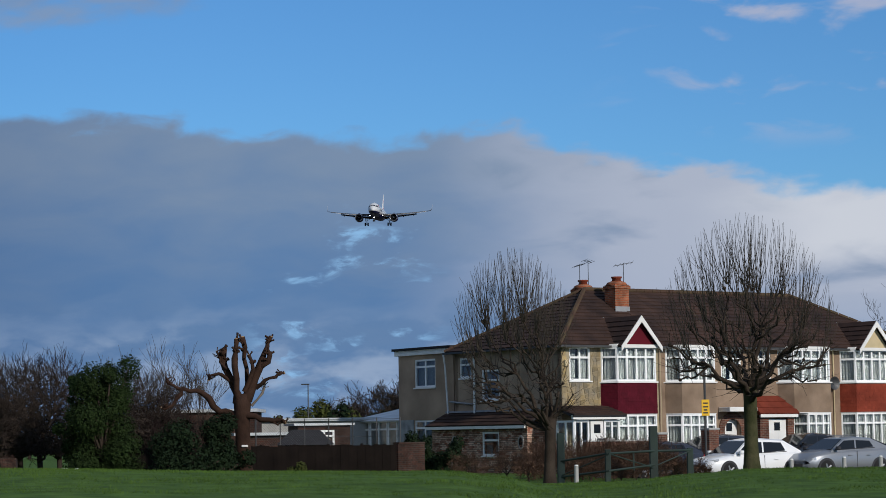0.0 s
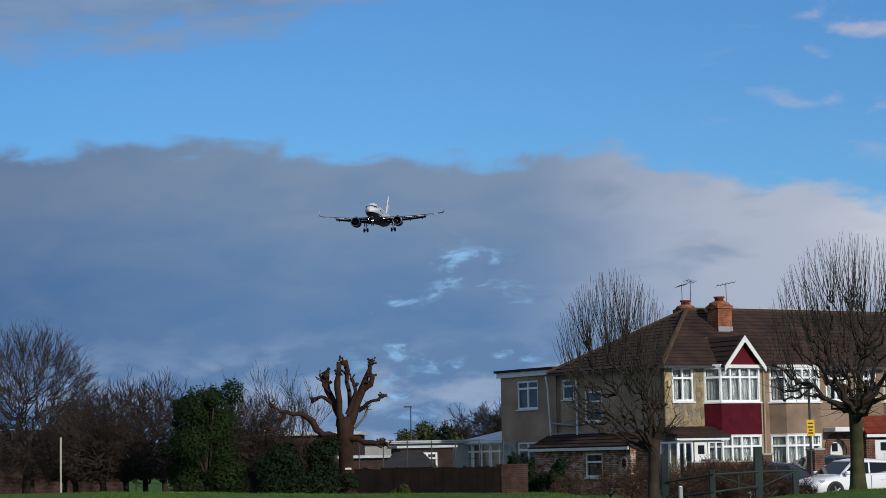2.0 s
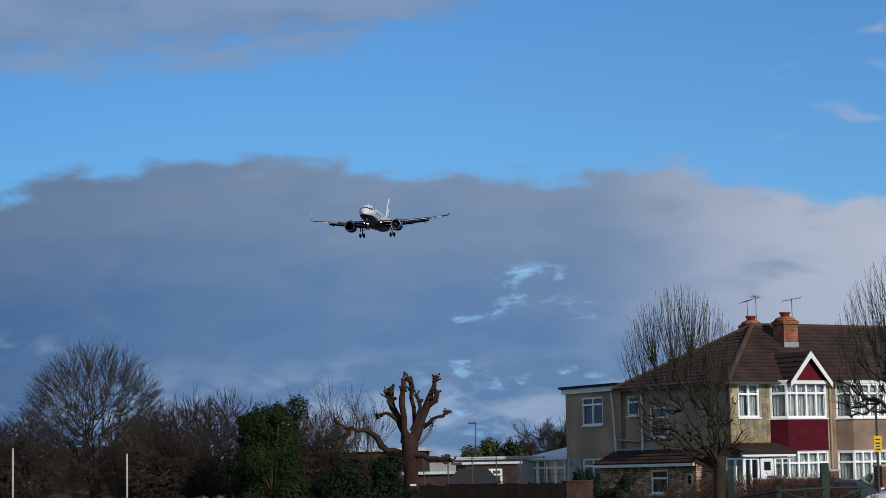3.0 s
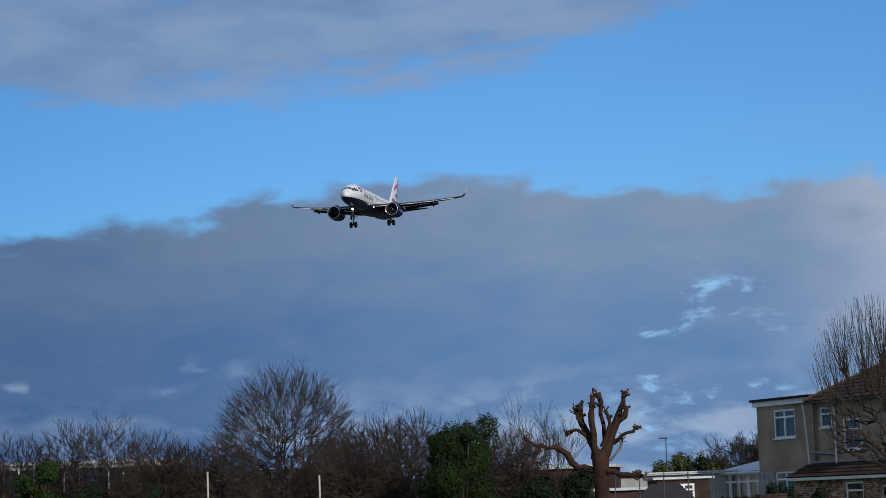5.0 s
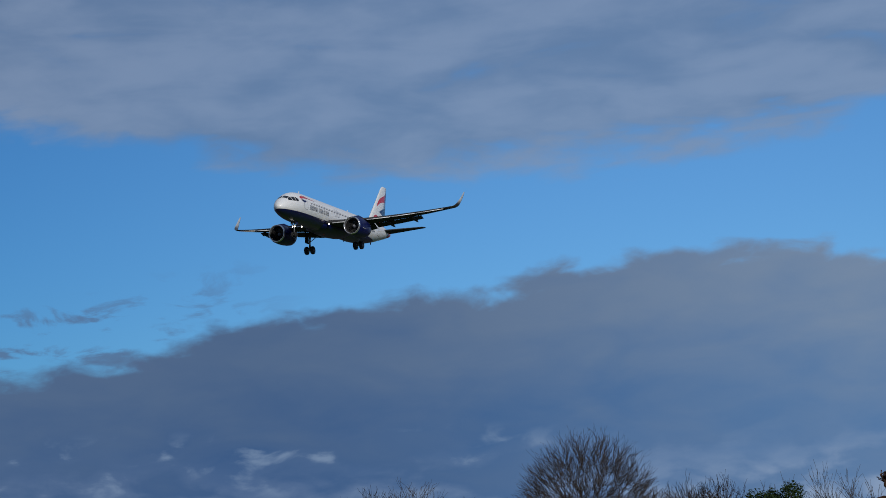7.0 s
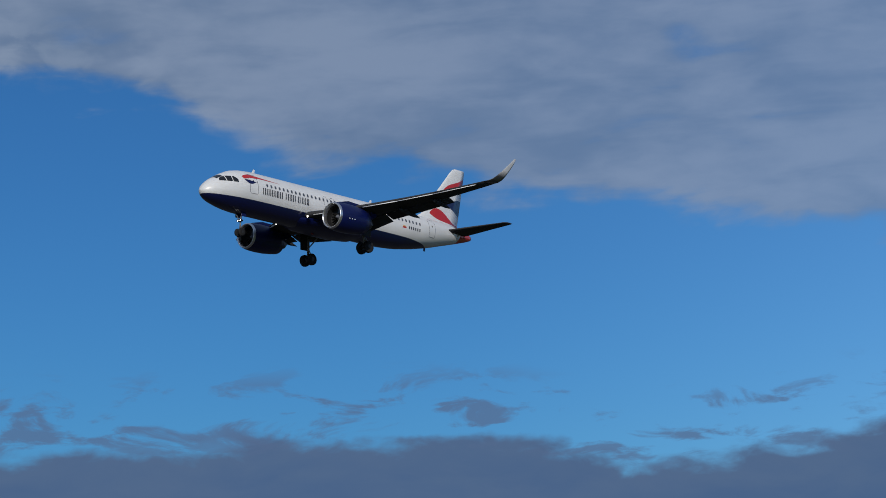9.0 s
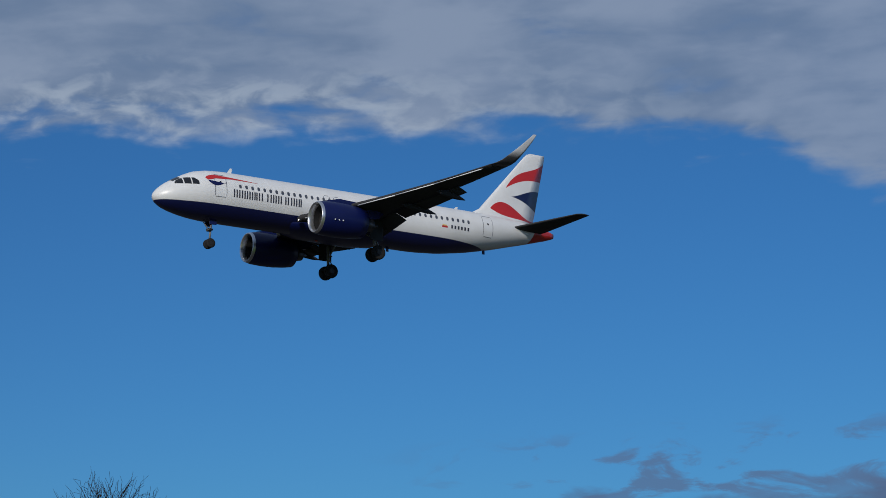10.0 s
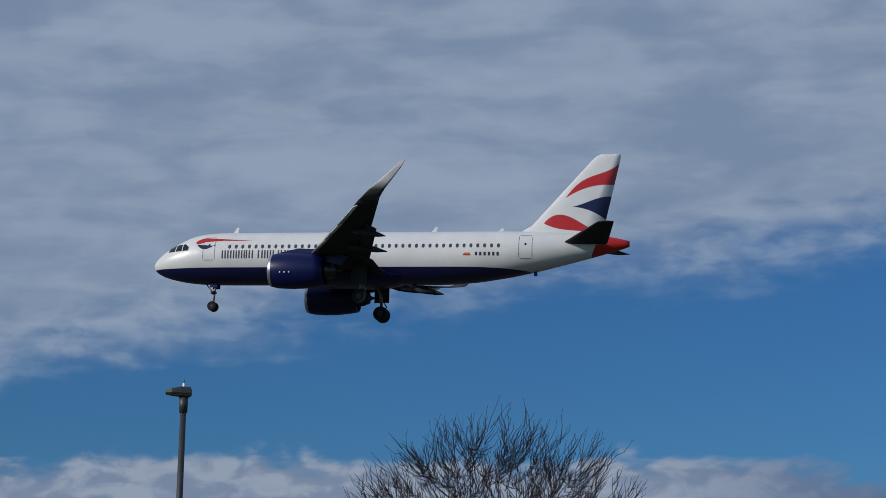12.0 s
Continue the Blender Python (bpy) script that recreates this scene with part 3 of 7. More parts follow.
    hub_m = mat("dark_wheel_hub", (0.02, 0.02, 0.021), 0.5, 0.3, var=0.15, bump=0)
    plane = thing("airliner", pose(0, 0, 0), "white and navy twin-engine airliner with wheels and flaps down", "aeroplane")

    def lamp_cup(name, p, r, parent):
        """A lamp facing ahead, deep in a dark cup."""
        p = Vector(p)

        def round_at(dx, rr):
            return [(p.x + dx, p.y + rr * math.cos(k * math.tau / 14), p.z + rr * math.sin(k * math.tau / 14)) for k in range(14)]
        cup = part(name, loft(bmesh.new(), [round_at(-0.36, r * 0.6), round_at(-0.2, r), round_at(0, r), round_at(0, r * 0.92), round_at(-0.12, r * 0.9)], cap1=False), black, parent, "dark lamp housing", True)
        part("lit_lens", loft(bmesh.new(), [round_at(-0.13, r * 0.89), round_at(-0.11, r * 0.89)]), light_m, cup, "lit white lamp lens")

    # fuselage
    bm, rings = bmesh.new(), []
    stations = [BODY[0][0], 0.06, 0.12, 0.22] + [0.35 + 0.3 * i for i in range(20)] + [7 + 1.0 * i for i in range(17)] + [24 + 0.6 * i for i in range(23)] + [37.57]
    for s in stations:
        zc, ry, rz = body_at(s)
        rings.append([(-s, ry * math.cos(k * math.tau / 48), zc + rz * math.sin(k * math.tau / 48)) for k in range(48)])
    part("fuselage", loft(bm, rings), skin_paint, plane, "glossy white upper body over a navy belly", True)
    bm, rings = bmesh.new(), []
    for s, w, h in ((10.6, 0.4, 0.1), (11.6, 1.5, 0.5), (13.0, 2.05, 0.75), (17.5, 2.15, 0.85), (19.5, 1.8, 0.7), (21.3, 0.5, 0.1)):
        rings.append([(-s, w * math.cos(math.pi * k / 16), -1.45 - (h + 0.05) * math.sin(math.pi * k / 16)) for k in range(17)])
    part("wing_root_fairing", loft(bm, rings, close=False, cap0=False, cap1=False), paint_n, plane, "bulging navy belly fairing", True)

    # cockpit glass
    for side in (1, -1):
        for s0, s1, a, b in ((1.42, 2.02, 0.40, 0.88), (2.10, 2.62, 0.90, 0.94), (2.70, 3.20, 0.94, 0.94)):
            # upper edge from a to b, the last pane's rear corner cut away
            patch("cockpit_window", lambda s, s0=s0, s1=s1, a=a, b=b: (0.33 + 0.03 * (s - 1.4), a + (b - a) * math.sqrt((s - s0) / (s1 - s0)) - (0.9 * max(0, s - 2.9) if s0 > 2.6 else 0)), s0, s1, 8, 4, side, ink, plane, "dark cockpit glass", 0.012)
        bm = bmesh.new()
        pts = [Vector((-1.32, side * 0.05, 0.40)), Vector((-1.36, side * 0.72, 0.37)), Vector((-1.95, side * 0.80, 0.98)), Vector((-1.90, side * 0.05, 1.12))]
        grid = [[pts[0].lerp(pts[1], i / 5).lerp(pts[3].lerp(pts[2], i / 5), j / 5) for i in range(6)] for j in range(6)]
        for row in grid:
            for q in row:
                zc, ry, rz = body_at(-q.x)
                z = zc + rz * math.sqrt(max(0, 1 - (q.y / ry) ** 2))
                q.z = z + 0.014
        vs = [[bm.verts.new(q) for q in row] for row in grid]
        for a, b in zip(vs, vs[1:]):
            for i in range(5):
                bm.faces.new((a[i], a[i + 1], b[i + 1], b[i]))
        part("windscreen", bm, ink, plane, "dark windscreen", True)
        # cabin windows
        for i in range(41):
            s = 6.62 + 0.529 * i
            patch("cabin_window", rounded(s - 0.115, s + 0.115, 0.46, 0.79, 0.10), s - 0.115, s + 0.115, 6, 2, side, cabin_m, plane)
        # doors drawn by their seams
        for s0, s1, z0, z1 in ((4.45, 5.45, -0.45, 1.45), (29.3, 30.35, -0.35, 1.5), (14.03, 14.6, 0.0, 1.02), (14.92, 15.5, 0.0, 1.02)):
            door = patch("cabin_door", rounded(s0, s1, z0, z1, 0.16), s0, s1, 8, 8, side, paint_w, plane, "white cabin door", 0.004)
            for a, b, c, d in ((s0, s0 + 0.045, z0 + 0.1, z1 - 0.1), (s1 - 0.045, s1, z0 + 0.1, z1 - 0.1), (s0 + 0.1, s1 - 0.1, z0, z0 + 0.045), (s0 + 0.1, s1 - 0.1, z1 - 0.045, z1)):
                patch("door_seam", lambda s, c=c, d=d: (c, d), a, b, 2, 6, side, seam, door, "", 0.009)
            if s1 - s0 > 0.7:
                m = (s0 + s1) / 2
                patch("door_window", rounded(m - 0.08, m + 0.08, 0.66, 0.86, 0.07), m - 0.08, m + 0.08, 5, 2, side, ink, door, "", 0.010)
        # nose emblem: a swept red and navy ribbon
        def red_edges(s):
            if s < 4.5:
                w = math.sqrt(max(0.0, (s - 3.75) / 0.75))
                return 1.02 - 0.30 * w * (1 - w) * 2, 1.02 + 0.38 * w
            w = (s - 4.5) / 3.9
            return 1.04 + 0.12 * min(1, w * 2.5) - 0.04 * w, 1.40 - 0.28 * w
        patch("emblem_red", red_edges, 3.75, 8.4, 30, 3, side, paint_r, plane, "red swept ribbon emblem", 0.012)
        patch("emblem_navy", lambda s: (0.80 - 0.42 * math.sin(max(0, min(1, (s - 3.95) / 1.45)) * math.pi) ** 0.8 * (1.1 - 0.5 * (s - 3.95) / 1.45), 0.84 - 0.10 * (s - 3.95)), 3.95, 5.4, 14, 3, side, paint_n, plane, "navy tip of the ribbon emblem", 0.013)
        # airline title as plain upright bars
        x = 6.02
        for w in (0.34, 0.34, 0.10, 0.32, 0.10, 0.28, 0.36, 0, 0.40, 0.10, 0.34, 0.52, 0.40, 0.34, 0.28):
            if w == 0:
                x += 0.26
                continue
            for a in ((0.0, w - 0.11) if w > 0.2 else (0.0,)):
                patch("title_bar", lambda q: (-0.32, 0.32), x + a, x + a + 0.115, 1, 3, side, title_m, plane, "", 0.007)
            x += w + 0.115
        for i in range(6):
            patch("registration_bar", lambda q: (-0.16, 0.12), 26.0 + 0.33 * i, 26.17 + 0.33 * i, 1, 2, side, title_m, plane, "", 0.007)
        patch("flag_mark", lambda q: (-0.16, -0.02), 25.1, 25.65, 2, 2, side, paint_r, plane, "small red mark", 0.007)
        patch("flag_mark", lambda q: (-0.01, 0.08), 25.15, 25.6, 2, 2, side, mat("ochre_mark", (0.6, 0.4, 0.12), 0.5, bump=0), plane, "small ochre mark", 0.007)

    # fin
    bm = bmesh.new()
    secs = ((1.35, 27.6, 7.9, 0.055), (1.95, 29.0, 6.5, 0.085), (2.5, 30.0, 5.65, 0.10), (7.6, 34.55, 2.2, 0.10), (7.98, 34.95, 1.84, 0.08), (8.12, 35.3, 1.48, 0.03))
    part("fin", loft(bm, [foil_ring(None, c, t, (-s, 0, z), (0, 1, 0)) for z, s, c, t in secs]), fin_paint, plane, "white fin with red and navy ribbons", True)
    for side in (1, -1):
        # tailplane
        secs = ((0.55, 32.2, 3.6), (1.0, 32.6, 3.4), (6.0, 35.75, 1.25), (6.22, 36.1, 0.85))
        part("tailplane", loft(bmesh.new(), [foil_ring(None, c, 0.1, (-s, side * y, 0.85 + 0.105 * y), (0, 0, 1)) for y, s, c in secs]), grey, plane, "grey tailplane, colour darkened for shade", True)
        # wing with upturned tip
        def wing_z(y):
            return -1.12 + 0.085 * (y - 1.9) + 0.0040 * max(0, y - 3) ** 2
        secs = []
        for y in (1.2, 1.95, 3.2, 4.8, 6.4, 8.5, 11.0, 13.5, 15.5, 16.6):
            le = 11.95 + 0.562 * (y - 1.95)
            te = 18.35 if y < 6.4 else 18.35 + (y - 6.4) * 0.325
            secs.append(foil_ring(None, te - le, 0.135 - 0.003 * y, (-le, side * y, wing_z(y)), (0, 0, 1)))
        part("wing", loft(bmesh.new(), secs), grey, plane, "grey swept wing, colour darkened for its shaded underside", True)
        z0 = wing_z(16.6)
        tip = ((16.6, z0, 20.20, 1.46, 0), (17.0, z0 + 0.08, 20.46, 1.34, 14), (17.3, z0 + 0.26, 20.75, 1.24, 42), (17.48, z0 + 0.6, 21.15, 1.10, 66), (17.6, z0 + 1.25, 21.95, 0.84, 77), (17.68, z0 + 2.0, 22.8, 0.55, 80), (17.74, z0 + 2.55, 23.4, 0.28, 82))
        rings = [foil_ring(None, c, 0.09, (-s, side * y, z), (0, -side * math.sin(radians(a)), math.cos(radians(a)))) for y, z, s, c, a in tip]
        base_z = z0

        # the foot blends into the wing's shade-darkened grey
        def dark_foot(op, x, y, z):
            return step(op, op("SUBTRACT", base_z + 1.15, z), 0.6)
        part("winglet", loft(bmesh.new(), rings), painted("winglet_paint", (0.42, 0.43, 0.44), (((0.036, 0.037, 0.041), dark_foot),), 0.4, 0.1), plane, "upturned winglet, pale above a foot in the shade-darkened wing grey", True)
        # flaps, slats and their fairings
        for ya, yb, xa, xb, ch in ((2.1, 6.25, 17.8, 17.9, 1.45), (6.45, 12.6, 17.85, 19.85, 1.0)):
            rings = []
            for w in (0, 0.5, 1):
                y = ya + (yb - ya) * w
                rings.append(foil_ring(None, ch * (1 - 0.18 * w), 0.13, (-(xa + (xb - xa) * w), side * y, wing_z(y) - 0.16), (0.3, 0, 0.95), droop=0.42))
            part("flap", loft(bmesh.new(), rings), grey, plane, "lowered grey flap, colour darkened for shade", True)
        for ya, yb in ((2.4, 5.1), (6.6, 9.4), (9.5, 12.4), (12.5, 15.9)):
            rings = []
            for w in (0, 1):
                y = ya + (yb - ya) * w
                rings.append(foil_ring(None, 0.62 - 0.015 * y, 0.2, (-(11.80 + 0.562 * (y - 1.95)), side * y, wing_z(y) - 0.22), (0.3, 0, 0.95), droop=-0.35))
            part("slat", loft(bmesh.new(), rings), slat_m, plane, "drooped bright leading-edge slat", True)
        for y, ln in ((3.4, 2.6), (8.3, 3.1), (11.6, 2.6)):
            te = 18.35 if y < 6.4 else 18.35 + (y - 6.4) * 0.325
            rings = []
            for w, r in ((0, 0.03), (0.15, 0.16), (0.45, 0.22), (0.75, 0.15), (1, 0.02)):
                c = Vector((-(te - 1.5 + ln * w), side * y, wing_z(y) - 0.32 - 0.55 * max(0, w - 0.35)))
                rings.append([c + Vector((0, r * math.cos(k * math.tau / 10), 1.35 * r * math.sin(k * math.tau / 10))) for k in range(10)])
            part("flap_track_fairing", loft(bmesh.new(), rings), grey, plane, "pointed grey flap fairing, colour darkened for shade", True)
        # engine
        c = Vector((0, side * 5.75, -2.06))

        def ring(s, r, n=36, dz=0.0):
            return [(-s, c.y + r * math.cos(k * math.tau / n), c.z + dz + r * math.sin(k * math.tau / n)) for k in range(n)]
        eng = part("engine", loft(bmesh.new(), [ring(11.30, 1.24), ring(11.7, 1.33), ring(12.6, 1.38), ring(13.6, 1.36), ring(14.6, 1.26), ring(15.3, 1.14), ring(15.3, 1.05), ring(14.6, 1.08)], cap0=False, cap1=False), paint_n, plane, "navy engine nacelle", True)
        part("inlet_lip", loft(bmesh.new(), [ring(11.55, 1.02), ring(11.25, 1.06), ring(11.12, 1.12), ring(11.10, 1.17), ring(11.16, 1.21), ring(11.30, 1.243), ring(11.34, 1.255)], cap0=False, cap1=False), metal, eng, "bright metal inlet lip", True)
        part("inlet_duct", loft(bmesh.new(), [ring(11.5, 1.025), ring(12.0, 1.0), ring(12.3, 0.99)], cap0=False, cap1=True), black, eng, "dark inlet duct", True)
        bm = bmesh.new()
        for k in range(20):
            a = k * math.tau / 20
            m = Matrix.Translation((-12.15, c.y, c.z)) @ Matrix.Rotation(a, 4, "X")
            vs = [bm.verts.new(m @ Vector(q)) for q in ((0.08, -0.05, 0.22), (-0.08, 0.05, 0.22), (-0.12, 0.15, 0.97), (0.05, -0.10, 0.97))]
            bm.faces.new(vs)
        part("fan", bm, fan_m, eng, "dark fan blades")
        part("spinner", loft(bmesh.new(), [ring(11.72, 0.02, 16), ring(11.85, 0.13, 16), ring(12.1, 0.24, 16), ring(12.2, 0.26, 16)]), seam, eng, "grey spinner", True)
        part("exhaust_nozzle", loft(bmesh.new(), [ring(14.9, 0.75), ring(15.6, 0.62), ring(16.2, 0.48), ring(16.2, 0.42), ring(15.9, 0.3), ring(16.7, 0.05)], cap0=True, cap1=True), fan_m, eng, "dark metal exhaust nozzle", True)
        bm = bmesh.new()
        prof = ((11.9, -0.68), (13.2, -0.38), (14.6, -0.45), (17.2, -1.05), (16.6, -1.55), (15.0, -1.75), (12.4, -1.0))
        rings = [[(-s, c.y + w, z) for s, z in prof] for w in (-0.2, 0.2)]
        part("pylon", loft(bm, rings), paint_n, eng, "navy engine pylon")
        for k in range(3):
            bm = box(bmesh.new(), -12.2 - 0.35 * k, c.y + side * 1.375 - 0.01, c.z - 0.40, -12.1 - 0.35 * k, c.y + side * 1.375 + 0.012, c.z - 0.30)
            part("warning_mark", bm, paint_w, eng, "small white mark")
        # main gear
        leg = part("main_gear_leg", rod(bmesh.new(), (-17.5, side * 3.6, -1.2), (-17.67, side * 3.8, -3.72), 0.15, 0.11, 10), strut_m, plane, "landing gear leg", True)
        part("side_stay", rod(bmesh.new(), (-17.5, side * 1.9, -1.5), (-17.64, side * 3.75, -2.6), 0.07, 0.06), strut_m, leg)
        part("torque_link", rod(rod(bmesh.new(), (-17.75, side * 3.78, -2.7), (-18.05, side * 3.79, -3.15), 0.05), (-18.05, side * 3.79, -3.15), (-17.72, side * 3.8, -3.6), 0.05), strut_m, leg)
        part("axle", rod(bmesh.new(), (-17.67, side * 3.8 - 0.6, -3.75), (-17.67, side * 3.8 + 0.6, -3.75), 0.09), strut_m, leg)
        part("gear_door", soft_box(-18.15, side * 4.15 - 0.03, -2.75, -16.95, side * 4.15 + 0.03, -1.15, 0.02), grey, leg, "grey gear door, colour darkened for shade")
        for dy in (-0.46, 0.46):
            tyre = [(0.30, -0.2), (0.5, -0.21), (0.565, -0.16), (0.585, -0.06), (0.585, 0.06), (0.565, 0.16), (0.5, 0.21), (0.30, 0.2)]
            rings = [[(-17.67 + r * math.cos(k * math.tau / 28), side * 3.8 + dy + y, -3.75 + r * math.sin(k * math.tau / 28)) for k in range(28)] for r, y in tyre]
            w = part("wheel", loft(bmesh.new(), rings), M["rubber"], leg, "black main wheel tyre", True)
            part("hub", rod(bmesh.new(), (-17.67, side * 3.8 + dy - 0.22, -3.75), (-17.67, side * 3.8 + dy + 0.22, -3.75), 0.22, 0.22, 16), hub_m, w)
        lamp_cup("landing_light", (-11.62, side * 2.1, -1.42), 0.15, plane)
    # nose gear
    leg = part("nose_gear_leg", rod(bmesh.new(), (-5.1, 0, -1.9), (-4.95, 0, -3.75), 0.09, 0.075, 10), strut_m, plane, "nose gear leg", True)
    part("drag_stay", rod(bmesh.new(), (-4.3, 0, -1.95), (-4.98, 0, -2.8), 0.05), strut_m, leg)
    part("axle", rod(bmesh.new(), (-4.95, -0.36, -3.77), (-4.95, 0.36, -3.77), 0.06), strut_m, leg)
    for dy in (-0.25, 0.25):
        rings = [[(-4.95 + r * math.cos(k * math.tau / 24), dy + y, -3.77 + r * math.sin(k * math.tau / 24)) for k in range(24)] for r, y in ((0.2, -0.11), (0.35, -0.115), (0.385, -0.05), (0.385, 0.05), (0.35, 0.115), (0.2, 0.11))]
        w = part("wheel", loft(bmesh.new(), rings), M["rubber"], leg, "black nose wheel tyre", True)
        part("hub", rod(bmesh.new(), (-4.95, dy - 0.125, -3.77), (-4.95, dy + 0.125, -3.77), 0.14, 0.14, 14), hub_m, w)
    for dy in (-0.16, 0.16):
        lamp_cup("taxi_light", (-4.78, dy, -2.66), 0.12, leg)
    for side in (-1, 1):
        part("nose_gear_door", soft_box(-5.35, side * 0.40 - 0.02, -2.32, -4.75, side * 0.40 + 0.02, -1.9, 0.012), paint_n, plane, "navy nose gear door")
    part("beacon", soft_box(-14.55, -0.08, -2.36, -14.3, 0.08, -2.2, 0.04), beacon_m, plane, "red flashing beacon")
    for s, h in ((6.3, 0.5), (22.2, 0.45), (27.4, 0.3)):
        bm = bmesh.new()
        zt = body_at(s)[0] + body_at(s)[2] - 0.03
        rings = [[(-s - 0.4, -0.03, zt), (-s, -0.03, zt), (-s, 0.03, zt), (-s - 0.4, 0.03, zt)], [(-s - 0.5, -0.01, zt + h), (-s - 0.3, -0.01, zt + h), (-s - 0.3, 0.01, zt + h), (-s - 0.5, 0.01, zt + h)]]
        part("blade_aerial", loft(bm, rings), paint_w, plane, "white blade aerial")
    for s in (20.9, 30.3):
        zb = body_at(s)[0] - body_at(s)[2] + 0.03
        part("drain_mast", soft_box(-s - 0.25, -0.03, zb - 0.32, -s, 0.03, zb, 0.01), paint_n, plane)
    return plane


airliner = build_plane()


def motions():
    """The airliner comes down its glide path at a steady speed, rocking a little."""
    end, speed = Vector((-164.21, -41.01, 36.06)), Vector((-11.793, -61.431, -3.2709))
    rows = []
    for t, roll, pitch, head in ((0.0, -0.6, 0.0, 265.8), (1.5, -0.1, -0.8, 265.95), (3.0, 0.4, -1.3, 265.95), (4.0, 0.0, -1.1, 265.4), (5.0, -0.4, -0.9, 264.9), (6.5, -0.4, -0.95, 265.2), (7.5, 1.2, -1.1, 265.3),
                                 (8.5, 1.4, -1.25, 264.6), (9.5, 1.4, -1.3, 264.0), (10.5, 0.2, -0.8, 264.9), (11.0, 0.9, -0.85, 265.1), (11.5, 1.0, -0.85, 265.3), (12.0, -0.4, -0.9, 265.6)):
        p = end + speed * (t - 12)
        rows.append((t, pose(p.x, p.y, p.z, roll, pitch, head)))
    walk(airliner, rows)

# ---- the terrace: u along its front, v back from it ----
EAVE, RIDGE, DEPTH, LENGTH, HIP = 5.22, 7.78, 7.8, 20.3, 4.2


def tile_slope(corners, material, parent, name="roof_tiles", size=(0.31, 0.33), lift=0.042, label="", kind="stuff"):
    """Overlapping tiles in courses between an eave line (a, b) and an upper line (d, c)."""
    a, b, c, d = [Vector(p) for p in corners]
    nrm = (b - a).cross(d - a).normalized()
    brk = 0.5 if size[0] < 0.25 else 0.0
    rows = max(1, round(((d + c) / 2 - (a + b) / 2).length / size[1]))
    verts, faces, rnd = [], [], random.Random(len(name) + rows)
    for r in range(rows):
        t0, t1 = r / rows, min(1, (r + 1.12) / rows)
        l0, r0, l1, r1 = a.lerp(d, t0), b.lerp(c, t0), a.lerp(d, t1), b.lerp(c, t1)
        n = max(1, round((r0 - l0).length / size[0]))
        for k in range(n):
            w0, w1 = (k + 0.006 + (r % 2) * brk) / n, min(1.0, (k + 0.994 + (r % 2) * brk) / n)
            up = nrm * (lift + rnd.uniform(-0.006, 0.008))
            p = [l0.lerp(r0, w0) + up, l0.lerp(r0, w1) + up, l1.lerp(r1, w1) + nrm * 0.008, l1.lerp(r1, w0) + nrm * 0.008, l0.lerp(r0, w0), l0.lerp(r0, w1)]
            i = len(verts)
            verts += p
            faces += [(i, i + 1, i + 2, i + 3), (i + 4, i + 5, i + 1, i), (i + 4, i, i + 3), (i + 5, i + 2, i + 1)]
    ob = place(name, mesh_of(name, verts, faces, material), parent, label)
    if kind:
        tagged(ob, kind=kind)
    return ob


def slab(bm, corners, thick):
    p = [Vector(q) for q in corners]
    nrm = (p[1] - p[0]).cross(p[-1] - p[0]).normalized() * thick
    return loft(bm, [[q - nrm for q in p], p])


def wall(parent, name, along, u0, u1, v, z0, z1, thick, holes, material, label=""):
    """A wall with openings through it; along 'u' (front or back) or 'v' (side). Its outer face lies at v."""
    us = sorted({u0, u1, *(h[0] for h in holes), *(h[1] for h in holes)})
    zs = sorted({z0, z1, *(h[2] for h in holes), *(h[3] for h in holes)})
    bm = bmesh.new()
    for a, b in zip(us, us[1:]):
        for c, d in zip(zs, zs[1:]):
            if any(h[0] <= a and b <= h[1] and h[2] <= c and d <= h[3] for h in holes) or a < u0 or b > u1:
                continue
            if along == "u":
                box(bm, a, v, c, b, v + thick, d)
            else:
                box(bm, v, a, c, v + thick, b, d)
    bmesh.ops.remove_doubles(bm, verts=bm.verts, dist=0.0005)
    return part(name, bm, material, parent, label)


